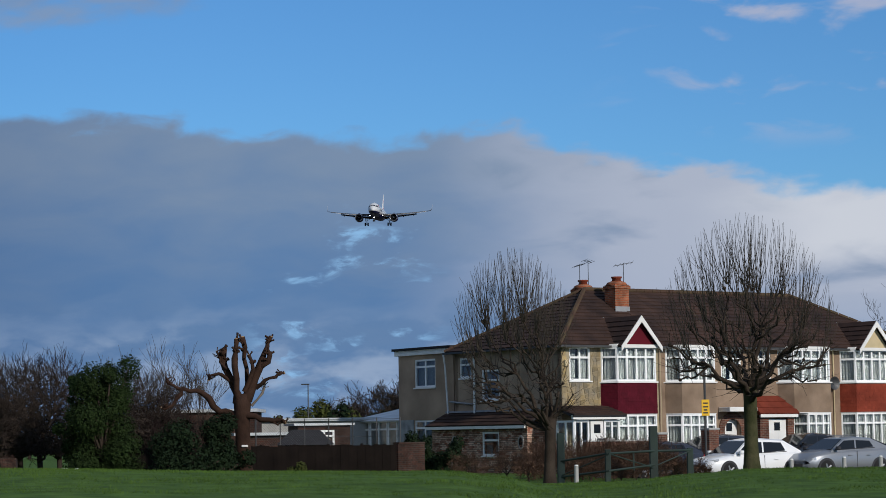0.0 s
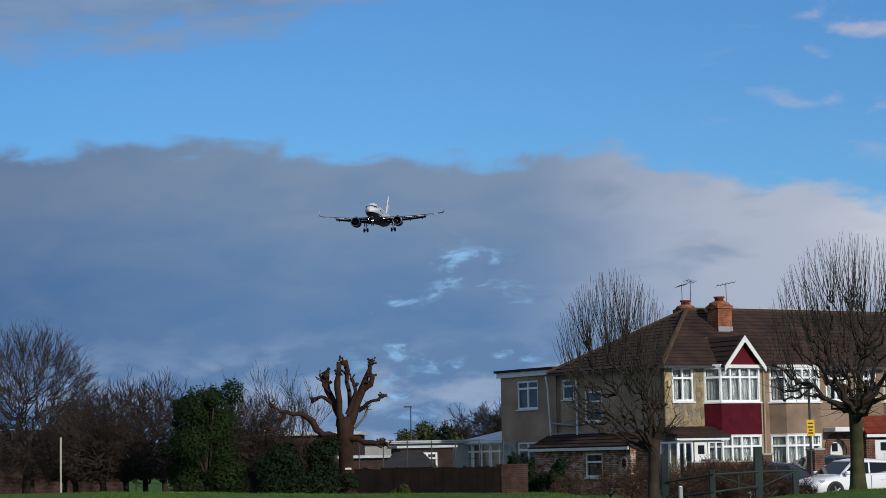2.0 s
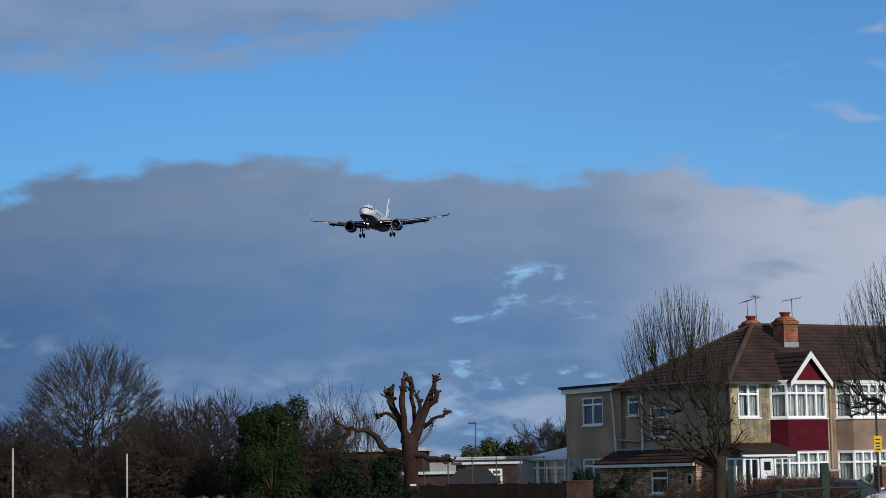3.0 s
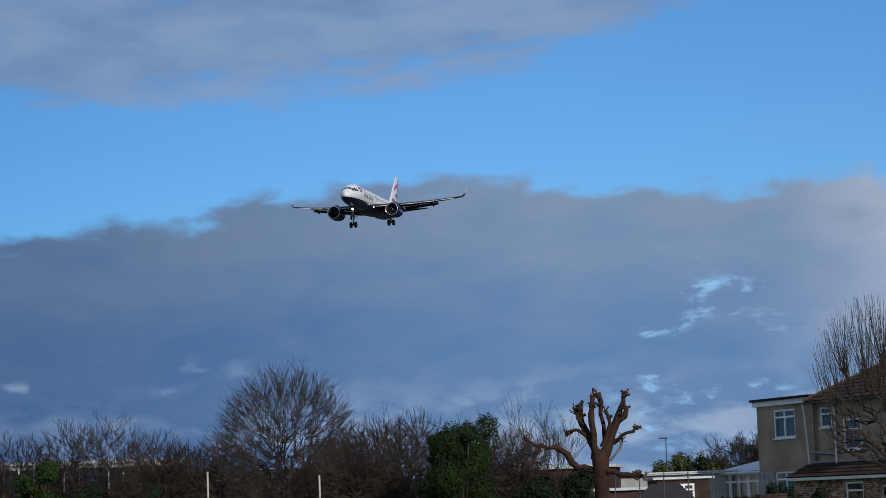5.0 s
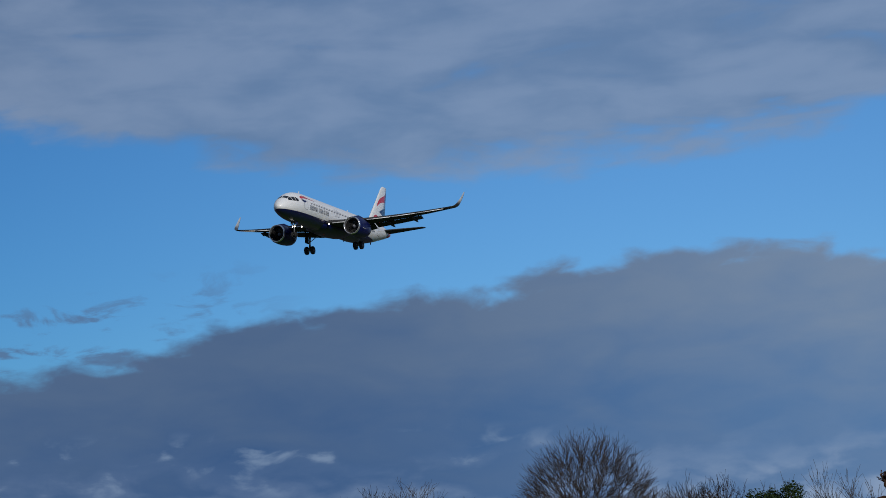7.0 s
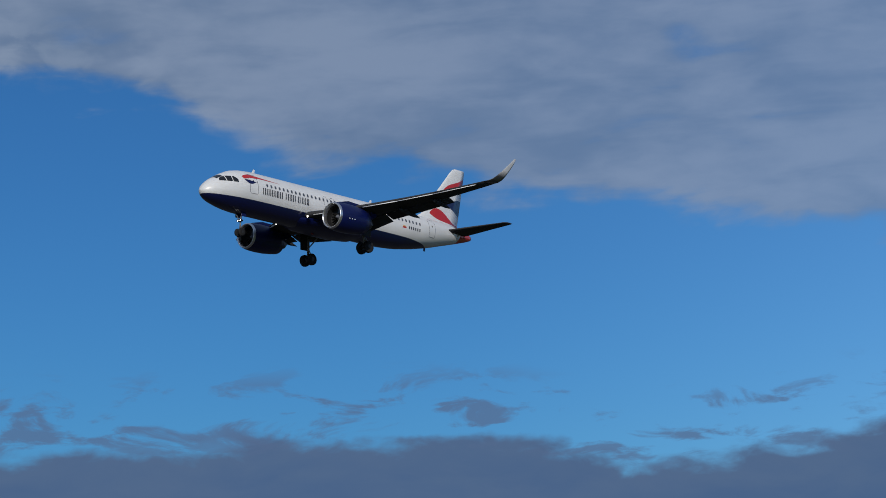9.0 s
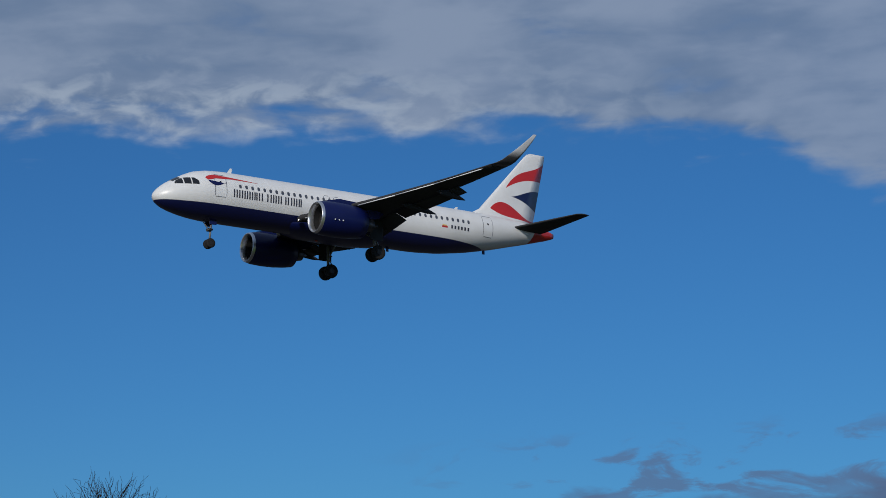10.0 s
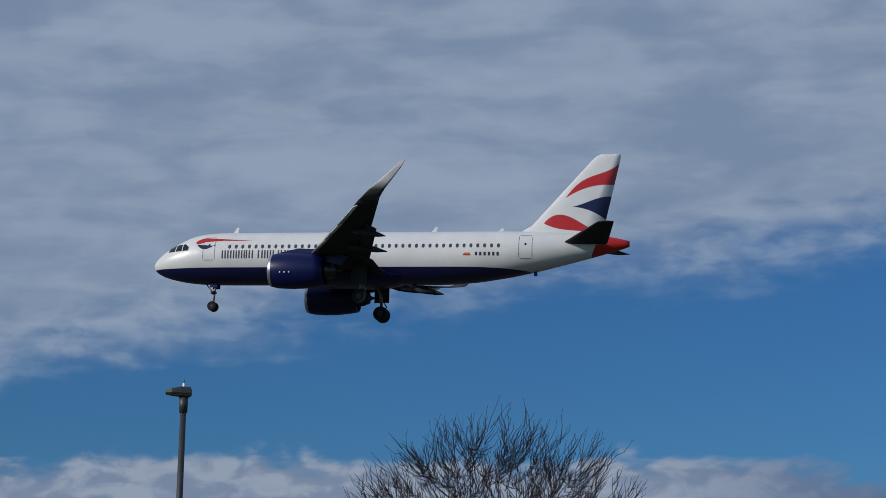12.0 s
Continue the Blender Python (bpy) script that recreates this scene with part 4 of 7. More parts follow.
def window(parent, p0, p1, z0, z1, cols, transom=0.68, sill=True, curtain=True, frame_m=None, bar=0.082):
    """A framed window in the line p0-p1 (its outside on the right of that way): frame, panes, sill, curtain."""
    p0, p1 = Vector((*p0, 0)), Vector((*p1, 0))
    ex = (p1 - p0).normalized()
    w, h = (p1 - p0).length, z1 - z0
    m = Matrix.Translation((p0.x, p0.y, z0)) @ Matrix((ex, Vector((-ex.y, ex.x, 0)), Vector((0, 0, 1)))).transposed().to_4x4()
    bm = bmesh.new()
    outer, inner = ((0, 0), (w, 0), (w, h), (0, h)), ((bar, bar), (w - bar, bar), (w - bar, h - bar), (bar, h - bar))
    ring = [[m @ Vector((x, y, z)) for x, z in o] for o, y in ((inner, 0.10), (outer, 0.10), (outer, 0.03), (inner, 0.03), (inner, 0.10))]
    loft(bm, ring, cap0=False, cap1=False)
    bmesh.ops.remove_doubles(bm, verts=bm.verts, dist=0.0005)
    win = part("window", bm, frame_m or M["upvc"], parent, "white plastic window frame")
    cw = (w - bar) / cols
    for k in range(1, cols):
        part("mullion", box(bmesh.new(), k * cw, 0.025, bar, k * cw + bar, 0.10, h - bar, m), frame_m or M["upvc"], win)
    if transom:
        for k in range(cols):
            part("transom", box(bmesh.new(), k * cw + bar, 0.028, h * transom, (k + 1) * cw, 0.098, h * transom + bar, m), frame_m or M["upvc"], win)
    for k in range(cols):
        for a, b in (((bar, h * transom), (h * transom + bar, h - bar)) if transom else ((bar, h - bar),)):
            pane = part("pane", box(bmesh.new(), k * cw + bar - 0.01, 0.06, a - 0.01, (k + 1) * cw + 0.01, 0.066, b + 0.01, m), M["glass"], win)
            pane.visible_shadow = False
    if sill:
        part("sill", box(bmesh.new(), -0.05, -0.06, -0.06, w + 0.05, 0.1, -0.002, m), M["white"], win)
    if curtain:
        for a, b in ((0.04, 0.40), (0.58, 0.96)) if curtain == 2 else ((0.03, 0.97),):
            bm, n = bmesh.new(), int((b - a) * w / 0.05) + 2
            rows = [[m @ Vector((w * (a + (b - a) * k / n), 0.2 + 0.025 * math.sin(k * 2.1), z)) for k in range(n + 1)] for z in (0.02, h - 0.03)]
            loft(bm, rows, close=False, cap0=False, cap1=False)
            part("curtain", bm, M["curtain"], win, "pale net curtain")
    return win


def bay(parent, ua, ub, z0, z1, proj, cant, cols=4, curtain=True):
    window(parent, (ua, 0), (ua + cant, -proj), z0, z1, 1, 0.68, True, curtain)
    window(parent, (ua + cant, -proj), (ub - cant, -proj), z0, z1, cols, 0.68, True, curtain)
    window(parent, (ub - cant, -proj), (ub, 0), z0, z1, 1, 0.68, True, curtain)


def prism(bm, pts, z0, z1):
    return loft(bm, [[(x, y, z0) for x, y in pts], [(x, y, z1) for x, y in pts]])


def apron(parent, ua, ub, z0, z1, proj, cant, material, tiles, label):
    """The breast of a bay between its two storeys."""
    pts = ((ua, 0.1), (ua, 0), (ua + cant, -proj), (ub - cant, -proj), (ub, 0), (ub, 0.1))
    part("bay_apron", prism(bmesh.new(), pts, z0, z1), material, parent, label)
    if tiles:
        for (xa, ya), (xb, yb) in zip(pts[1:4], pts[2:5]):
            tile_slope(((xa, ya, z0), (xb, yb, z0), (xb, yb, z1), (xa, ya, z1)), material, parent, "hung_tiles", (0.17, 0.13), 0.016)


def gable(parent, uc, half, proj, material, zt=6.42, zb=5.2):
    """A small front gable over a bay, with white bargeboards."""
    back = 1.75
    bm = bmesh.new()
    loft(bm, [[(uc - half, -proj - 0.02, zb), (uc + half, -proj - 0.02, zb), (uc, -proj - 0.02, zt - 0.12)], [(uc - half, -proj + 0.08, zb), (uc + half, -proj + 0.08, zb), (uc, -proj + 0.08, zt - 0.12)]])
    g = part("gable", bm, material, parent, "small gable infill")
    for s in (-1, 1):
        lo, hi = Vector((uc + s * (half + 0.22), 0, zb - 0.06)), Vector((uc, 0, zt))
        y0 = -proj - 0.22
        eave_back = -0.1
        a, b = (lo.x, y0, lo.z), (lo.x, eave_back, lo.z)
        c, d = (uc, back, zt), (uc, y0, zt)
        quad = (b, a, d, c) if s < 0 else (a, b, c, d)
        part("gable_roof", slab(bmesh.new(), quad, 0.07), M["bitumen"], g)
        tile_slope(quad, M["tile"], g)
        part("valley_strip", rod(bmesh.new(), (lo.x + s * 0.04, -0.16, lo.z + 0.03), (uc, back, zt + 0.03), 0.05, 0.04, 6), M["lead"], g, "pale lead valley strip")
        bm = bmesh.new()
        w = 0.22
        loft(bm, [[Vector((q.x, y, q.z)) for q in (lo, hi, hi + Vector((0, 0, -w * 1.25)), lo + Vector((0, 0, -w)))] for y in (y0 - 0.04, y0 + 0.0)])
        part("bargeboard", bm, M["white"], g, "white bargeboard")
    part("gable_fascia", box(bmesh.new(), uc - half - 0.1, -proj - 0.1, zb - 0.12, uc + half + 0.1, -proj - 0.03, zb + 0.02), M["white"], g, "white fascia board")


def roof_part(parent, name, quad, flip=False):
    r = part(name, slab(bmesh.new(), quad, 0.1), M["bitumen"], parent, "dark brown tiled roof slope")
    tile_slope(quad, M["tile"], r)
    return r


def chimney(parent, u, v, z0, z1, w, pots):
    c = part("chimney", prism(bmesh.new(), [(u - w / 2, v - w / 2), (u + w / 2, v - w / 2), (u + w / 2, v + w / 2), (u - w / 2, v + w / 2)], z0, z1), M["brick_chimney"], parent, "orange-red brick chimney stack")
    part("corbel", soft_box(u - w / 2 - 0.06, v - w / 2 - 0.06, z1 - 0.18, u + w / 2 + 0.06, v + w / 2 + 0.06, z1 - 0.04, 0.015), M["brick_chimney"], c)
    bm = bmesh.new()
    loft(bm, [[(u + r * math.cos(k * math.tau / 12), v + r * math.sin(k * math.tau / 12), z) for k in range(12)] for r, z in ((w * 0.66, z1 - 0.03), (w * 0.55, z1 + 0.1), (w * 0.3, z1 + 0.17))])
    part("flaunching", bm, M["brick_chimney"], c, "rounded brick-red mortar cap", True)
    for dx in pots:
        bm = bmesh.new()
        loft(bm, [[(u + dx + r * math.cos(k * math.tau / 14), v + r * math.sin(k * math.tau / 14), z) for k in range(14)] for r, z in ((0.21, z1 + 0.1), (0.19, z1 + 0.28), (0.24, z1 + 0.30), (0.24, z1 + 0.36), (0.14, z1 + 0.36), (0.14, z1 + 0.2))])
        part("chimney_pot", bm, M["pot"], c, "terracotta chimney pot", True)
    part("flashing", box(bmesh.new(), u - w / 2 - 0.02, v - w / 2 - 0.025, z0, u + w / 2 + 0.02, v - w / 2, z0 + 0.84), M["lead"], c, "lead flashing")
    return c


def aerial(parent, u, v, z0, z1, turn, bars):
    bm = rod(bmesh.new(), (u, v, z0), (u, v, z1), 0.018, 0.014, 6)
    mast = part("tv_aerial", bm, M["dark_metal"], parent, "rooftop television aerial")
    c, s = math.cos(turn), math.sin(turn)
    bm = bmesh.new()
    zt = z1 - 0.08
    rod(bm, (u - 0.45 * c, v - 0.45 * s, zt - 0.05), (u + 0.45 * c, v + 0.45 * s, zt + 0.12), 0.013, None, 5)
    for k in range(bars):
        x = -0.42 + 0.84 * k / (bars - 1)
        q = Vector((u + x * c, v + x * s, zt + 0.04 + 0.19 * x))
        rod(bm, q + Vector((-s * 0.16, c * 0.16, -0.06)), q + Vector((s * 0.16, -c * 0.16, 0.06)), 0.008, None, 4)
    part("aerial_boom", bm, M["dark_metal"], mast)


def pipe(parent, pts, r=0.04, material=None, label=""):
    bm = bmesh.new()
    for a, b in zip(pts, pts[1:]):
        rod(bm, a, b, r, None, 8)
    part("downpipe", bm, material or M["white"], parent, label or "white downpipe")


def plain_door(parent, u0, u1, z1, v, material, arched=False, label="white panelled front door"):
    d = part("door", soft_box(u0, v, 0.12, u1, v + 0.06, z1, 0.01), material, parent, label)
    w = u1 - u0
    for k in range(2):
        for z in (0.3, 1.0):
            part("door_panel", soft_box(u0 + 0.1 + k * w * 0.45, v - 0.015, z, u0 + 0.1 + k * w * 0.45 + w * 0.34, v + 0.01, z + 0.5, 0.008), material, d)
    part("door_light", prism(bmesh.new(), [(u0 + w / 2 + 0.16 * math.cos(a * math.tau / 16), v - 0.012) for a in (0, 8)] + [(u0 + w / 2 - 0.16, v + 0.01), (u0 + w / 2 + 0.16, v + 0.01)], z1 - 0.5, z1 - 0.15), M["car_glass"], d, "small dark door glass")


def build_terrace():
    units = ((0.0, 5.2), (5.2, 10.2), (10.2, 15.1), (15.1, LENGTH))
    labels = ("end terrace house with stone cladding and a maroon tiled bay", "terraced house of tan pebbledash with an arched doorway", "terraced house of tan pebbledash with a red porch roof", "terraced house with a terracotta hung bay and cream gable")
    fr = -0.32
    ze = EAVE - 0.02
    mid = DEPTH / 2
    for i, (u0, u1) in enumerate(units):
        h = thing("house", HOUSE, labels[i], "house", "terraced houses")
        bays = ((2.0, 4.9), (5.4, 8.1), (11.7, 14.7), (15.4, 18.3))
        ba, bb = bays[i]
        proj, cant = 0.6, 0.42
        ga, gb = ba, bb
        wins = (((0.42, 1.5, 3.74, 5.12),), ((8.5, 9.65, 3.74, 5.12),), ((10.6, 11.35, 3.74, 5.12),), ((18.7, 19.8, 3.74, 5.12),))[i]
        door = ((0.75, 1.7), (8.58, 9.5), (10.95, 11.85), (18.8, 19.75))[i]
        if i == 2:
            ga = 12.5
        holes = [(ba + 0.05, bb - 0.05, 3.68, 5.12), (ga + 0.05, gb - 0.05, 0.78, 2.34), (door[0], door[1], 0.0, 2.12)] + [w for w in wins]
        wm = M["stone_mortar"] if i == 0 else M["render"]
        wall(h, "front_wall", "u", u0, u1, 0.0, 0.0, EAVE, 0.27, holes, wm, "front wall of cladding or pebbledash")
        wall(h, "rear_wall", "u", u0, u1, DEPTH - 0.27, 0.0, EAVE, 0.27, [], M["render_side"])
        # floor and inner walls carry the rooms' dimness in their colour
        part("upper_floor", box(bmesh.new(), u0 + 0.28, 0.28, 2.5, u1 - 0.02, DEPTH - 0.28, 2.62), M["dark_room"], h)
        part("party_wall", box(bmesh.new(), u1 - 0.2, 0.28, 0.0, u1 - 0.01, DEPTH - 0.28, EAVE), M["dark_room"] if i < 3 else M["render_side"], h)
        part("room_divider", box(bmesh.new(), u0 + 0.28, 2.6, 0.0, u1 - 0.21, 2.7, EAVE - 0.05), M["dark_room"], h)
        for w in wins:
            window(h, (w[0], 0), (w[1], 0), w[2], w[3], 2, 0.66, True, 2)
        bay(h, ba, bb, 3.70, 5.12, proj, cant)
        bay(h, ga, gb, 0.78, 2.34, proj, cant, 4 if i != 2 else 3)
        apron(h, ba, bb, 2.37, 3.63, proj, cant, (M["hung_maroon"], M["render"], M["render"], M["hung_orange"])[i], i in (0, 3), ("maroon hung tiles on the bay", "", "", "terracotta hung tiles on the bay")[i])
        part("bay_base", prism(bmesh.new(), ((ga, 0), (ga + cant, -proj), (gb - cant, -proj), (gb, 0)), 0.0, 0.74), M["brick"], h, "brick base of the bay")
        for z in (2.34, 5.12):
            part("bay_head", prism(bmesh.new(), ((ba, 0), (ba + cant, -proj), (bb - cant, -proj), (bb, 0)), z + 0.003, z + 0.03 if z < 3 else z + 0.12), M["white"], h)
        # roof slopes
        l0, l1 = (-0.3 if i == 0 else u0), (LENGTH + 0.3 if i == 3 else u1)
        t0, t1 = (HIP if i == 0 else u0), (LENGTH - HIP if i == 3 else u1)
        roof_part(h, "front_roof", ((l0, fr, ze), (l1, fr, ze), (t1, mid, RIDGE), (t0, mid, RIDGE)))
        roof_part(h, "rear_roof", ((l1, DEPTH - fr, ze), (l0, DEPTH - fr, ze), (t0, mid, RIDGE), (t1, mid, RIDGE)))
        if i == 0:
            roof_part(h, "hip_roof", ((-0.3, DEPTH - fr, ze), (-0.3, fr, ze), (HIP, mid, RIDGE), (HIP, mid, RIDGE)))
        if i == 3:
            roof_part(h, "hip_roof", ((LENGTH + 0.3, fr, ze), (LENGTH + 0.3, DEPTH - fr, ze), (LENGTH - HIP, mid, RIDGE), (LENGTH - HIP, mid, RIDGE)))
            part("end_wall", box(bmesh.new(), LENGTH, 0, 0, LENGTH + 0.02, DEPTH, EAVE), M["render_side"], h)
        bm = bmesh.new()
        n = int((t1 - t0) / 0.45)
        for k in range(n):
            a, b = t0 + (t1 - t0) * k / n, t0 + (t1 - t0) * (k + 0.96) / n
            rod(bm, (a, mid, RIDGE + 0.02), (b, mid, RIDGE + 0.02), 0.11, 0.115, 8)
        tagged(part("ridge_capping", bm, M["ridge"], h, "rounded ridge tiles"), kind="stuff")
        if i in (0, 3):
            bm = bmesh.new()
            for ya in (fr, DEPTH - fr):
                a = Vector((-0.3 if i == 0 else LENGTH + 0.3, ya, ze + 0.02))
                b = Vector((HIP if i == 0 else LENGTH - HIP, mid, RIDGE + 0.03))
                for k in range(14):
                    rod(bm, a.lerp(b, k / 14), a.lerp(b, (k + 0.96) / 14), 0.1, 0.105, 6)
            tagged(part("hip_capping", bm, M["ridge"], h, "rounded hip tiles"), kind="stuff")
        part("gutter", box(bmesh.new(), l0, fr - 0.1, ze - 0.10, l1, fr - 0.01, ze - 0.02), M["dark_metal"], h, "dark gutter")
        part("soffit", box(bmesh.new(), l0, fr, ze - 0.11, l1, 0.0, ze - 0.06), M["white"], h, "white soffit board")
        if i in (0, 3):
            gable(h, (ba + bb) / 2 + 0.1, 0.86, proj, M["maroon"] if i == 0 else M["render_cream"])
        pipe(h, [(u1 - 0.12, -0.06, 0), (u1 - 0.12, -0.06, ze - 0.1)], 0.03, M["render_cream"] if i == 2 else M["render_side"], "downpipe on the front wall")
        if i == 0:
            # side wall with its windows
            sw = [(6.5, 7.4, 4.05, 4.92), (4.4, 5.72, 3.05, 4.36)]
            wall(h, "side_wall", "v", 0.0, DEPTH, 0.0, 0.0, EAVE, 0.27, sw, M["render_side"], "weathered rendered side wall")
            for a, b, z0, z1 in sw:
                window(h, (0, b), (0, a), z0, z1, 1, 0.62, True, 2)
            rnd = random.Random(3)
            nx, nz = 9, 12
            ox, oz, dx, dz = 0.0, 2.58, 2.0 / 9, 2.6 / 12
            gx = {(a, b): (ox + dx * (a + (rnd.uniform(-0.33, 0.33) if 0 < a < nx else 0) + (0.25 if b % 2 and 0 < a < nx else 0)), oz + dz * (b + (rnd.uniform(-0.33, 0.33) if 0 < b < nz else 0))) for a in range(nx + 1) for b in range(nz + 1)}
            for a in range(nx):
                for b in range(nz):
                    q = [gx[a, b], gx[a + 1, b], gx[a + 1, b + 1], gx[a, b + 1]]
                    c = (sum(p[0] for p in q) / 4, sum(p[1] for p in q) / 4)
                    if 0.36 < c[0] < 1.56 and 3.66 < c[1] < 5.2:
                        continue
                    q = [(c[0] + (p[0] - c[0]) * 0.93, c[1] + (p[1] - c[1]) * 0.93) for p in q]
                    th = rnd.uniform(0.014, 0.028)
                    bm = loft(bmesh.new(), [[(p[0], 0.004, p[1]) for p in q], [(c[0] + (p[0] - c[0]) * 0.93, -th, c[1] + (p[1] - c[1]) * 0.93) for p in q]])
                    part("stone", bm, M["stone"], h)
            part("alarm_box", soft_box(0.12, -0.13, 4.32, 0.30, -0.02, 4.60, 0.03), M["render_cream"], h, "cream alarm box")
            # side gutter and pipes
            part("gutter", box(bmesh.new(), -0.42, fr, ze - 0.10, -0.31, DEPTH - fr, ze - 0.02), M["dark_metal"], h, "dark gutter")
            pipe(h, [(-0.06, 6.2, 2.5), (-0.06, 6.2, ze - 0.1)], 0.05)
            pipe(h, [(-0.06, 8.1, 3.05), (-0.06, 6.2, 2.9)], 0.045, M["lead"], "grey waste pipe")
            pipe(h, [(-0.06, 8.25, 2.4), (-0.06, 8.45, 4.6), (-0.06, 8.6, ze)], 0.04)
            # porch across the front
            part("porch_wall", box(bmesh.new(), -0.35, -1.25, 0.0, 2.0, -1.17, 0.9), M["white"], h, "white porch panel")
            for a, b in ((-0.35, 0.45), (1.2, 2.0)):
                window(h, (a, -1.25), (b, -1.25), 0.93, 2.12, 2, 0, False, False)
            window(h, (-0.35, -0.02), (-0.35, -1.25), 0.93, 2.12, 2, 0, False, False)
            plain_door(h, 0.5, 1.15, 2.1, -1.24, M["white"])
            part("porch_fascia", box(bmesh.new(), -0.5, -1.42, 2.15, 2.15, -1.3, 2.33), M["white"], h, "white porch fascia")
            roof_part(h, "porch_roof", ((-0.5, -1.45, 2.33), (2.2, -1.45, 2.33), (2.2, 0.0, 2.72), (-0.5, 0.0, 2.72)))
            # brick side bump-out with a tiled lean-to roof
            lw = [(3.2, 4.45, 0.72, 1.72)]
            wall(h, "outhouse_wall", "v", 1.2, 8.3, -0.9, 0.0, 1.92, 0.2, lw, M["brick_mixed"], "wall of mixed brown and cream bricks")
            for v in (1.2, 8.1):
                part("outhouse_end", box(bmesh.new(), -0.7, v, 0.0, 0.0, v + 0.2, 1.92), M["brick_mixed"], h)
            window(h, (-0.9, 4.45), (-0.9, 3.2), 0.72, 1.72, 1, 0.6, True, 2)
            for v in (6.5, 1.6):
                rings = [[(x, v + r * 0.7 * math.cos(k * math.tau / 20), 1.27 + r * math.sin(k * math.tau / 20)) for k in range(20)] for r, x in ((0.21, -0.905), (0.29, -0.91), (0.29, -0.95), (0.21, -0.95))]
                o = part("oval_window", loft(bmesh.new(), rings, cap0=False, cap1=False), M["concrete"], h, "small oval window with a pale surround")
                part("oval_pane", loft(bmesh.new(), [[(x, v + 0.15 * math.cos(k * math.tau / 20), 1.27 + 0.215 * math.sin(k * math.tau / 20)) for k in range(20)] for x in (-0.925, -0.91)]), M["car_glass"], o)
            part("outhouse_fascia", box(bmesh.new(), -1.14, 1.05, 1.84, -1.08, 8.45, 1.98), M["white"], h, "white gutter board")
            roof_part(h, "outhouse_roof", ((-1.15, 8.45, 1.98), (-1.15, 1.05, 1.98), (0.0, 1.05, 2.55), (0.0, 8.45, 2.55)))
            part("roof_flashing", box(bmesh.new(), -0.08, 1.05, 2.56, -0.005, 8.45, 2.64), M["lead"], h, "grey lead flashing")
            chimney(h, 4.98, 2.6, 6.15, 7.93, 0.74, (0.0,))
            chimney(h, 5.45, 5.6, 6.4, 8.0, 0.7, (0.0,))
            aerial(h, 5.2, 5.5, 7.9, 9.05, 0.4, 5)
            aerial(h, 5.75, 5.6, 7.9, 9.25, 1.3, 4)
            aerial(h, 5.45, 2.7, 7.85, 8.9, -0.2, 5)
        if i == 1:
            part("canopy", soft_box(8.3, -0.75, 2.42, 9.85, 0.0, 2.62, 0.02), M["white"], h, "white flat door canopy")
            pts = [(8.4, 0.0)] + [(9.04 - 0.46 * math.cos(k * math.pi / 10), 1.62 + 0.5 * math.sin(k * math.pi / 10)) for k in range(11)] + [(9.68, 0.0)]
            bm = bmesh.new()
            outer = [(8.3, 0.0)] + [(9.04 - 0.74 * math.cos(k * math.pi / 10), 1.72 + 0.68 * math.sin(k * math.pi / 10)) for k in range(11)] + [(9.78, 0.0)]
            inner = [(8.58, 0.0)] + pts[1:-1] + [(9.5, 0.0)]
            loft(bm, [[(x, -0.06, z) for x, z in inner], [(x, -0.06, z) for x, z in outer], [(x, 0.0, z) for x, z in outer]], close=False, cap0=False, cap1=False)
            part("door_arch", bm, M["brick"], h, "red brick arch round the doorway")
            plain_door(h, 8.6, 9.48, 2.1, 0.2, M["white"])
        if i == 2:
            part("porch_wall", box(bmesh.new(), 10.1, -0.6, 0.0, 10.6, -0.02, 2.15), M["brick"], h, "brick porch wall")
            part("porch_wall", box(bmesh.new(), 11.7, -0.6, 0.0, 12.05, -0.02, 2.15), M["brick"], h, "brick porch wall")
            plain_door(h, 10.62, 11.68, 2.1, -0.5, M["white"])
            part("porch_fascia", box(bmesh.new(), 10.0, -0.78, 2.17, 12.15, -0.7, 2.32), M["white"], h, "white porch fascia")
            r = part("porch_roof", slab(bmesh.new(), ((9.95, -0.8, 2.32), (12.2, -0.8, 2.32), (12.2, 0, 3.1), (9.95, 0, 3.1)), 0.08), M["tile_red"], h, "red tiled porch roof")
            tile_slope(((9.95, -0.8, 2.32), (12.2, -0.8, 2.32), (12.2, 0, 3.1), (9.95, 0, 3.1)), M["tile_red"], r)
            bm = bmesh.new()
            rings = [[(14.75 + r * math.cos(k * math.tau / 16), -0.35 + y, 3.65 + r * math.sin(k * math.tau / 16)) for k in range(16)] for r, y in ((0.02, 0.08), (0.16, 0.05), (0.3, -0.02))]
            part("satellite_dish", rod(loft(bm, rings, cap1=False), (14.75, -0.3, 3.6), (14.75, 0.0, 3.5), 0.02), M["dark_metal"], h, "dark grey satellite dish")
        if i == 3:
            plain_door(h, 18.85, 19.7, 2.1, 0.15, M["white"])

    # flat-roofed rear extension
    e = thing("rear_extension", HOUSE, "two-storey rendered rear extension with a flat roof", "house extension")
    hl = [(9.55, 11.25, 3.74, 5.0), (9.65, 11.3, 1.0, 2.28)]
    wall(e, "side_wall", "v", DEPTH + 0.3, 12.6, 0.15, 0.0, 5.2, 0.25, hl, M["render_side"], "brown rendered wall")
    wall(e, "rear_wall", "u", 0.4, 5.0, 12.35, 0.0, 5.2, 0.25, [], M["render_side"])
    # dark colour stands in for the unlit inside of the extension
    part("inner_wall", box(bmesh.new(), 2.4, DEPTH + 0.02, 0, 2.5, 12.34, 5.2), M["dark_room"], e)
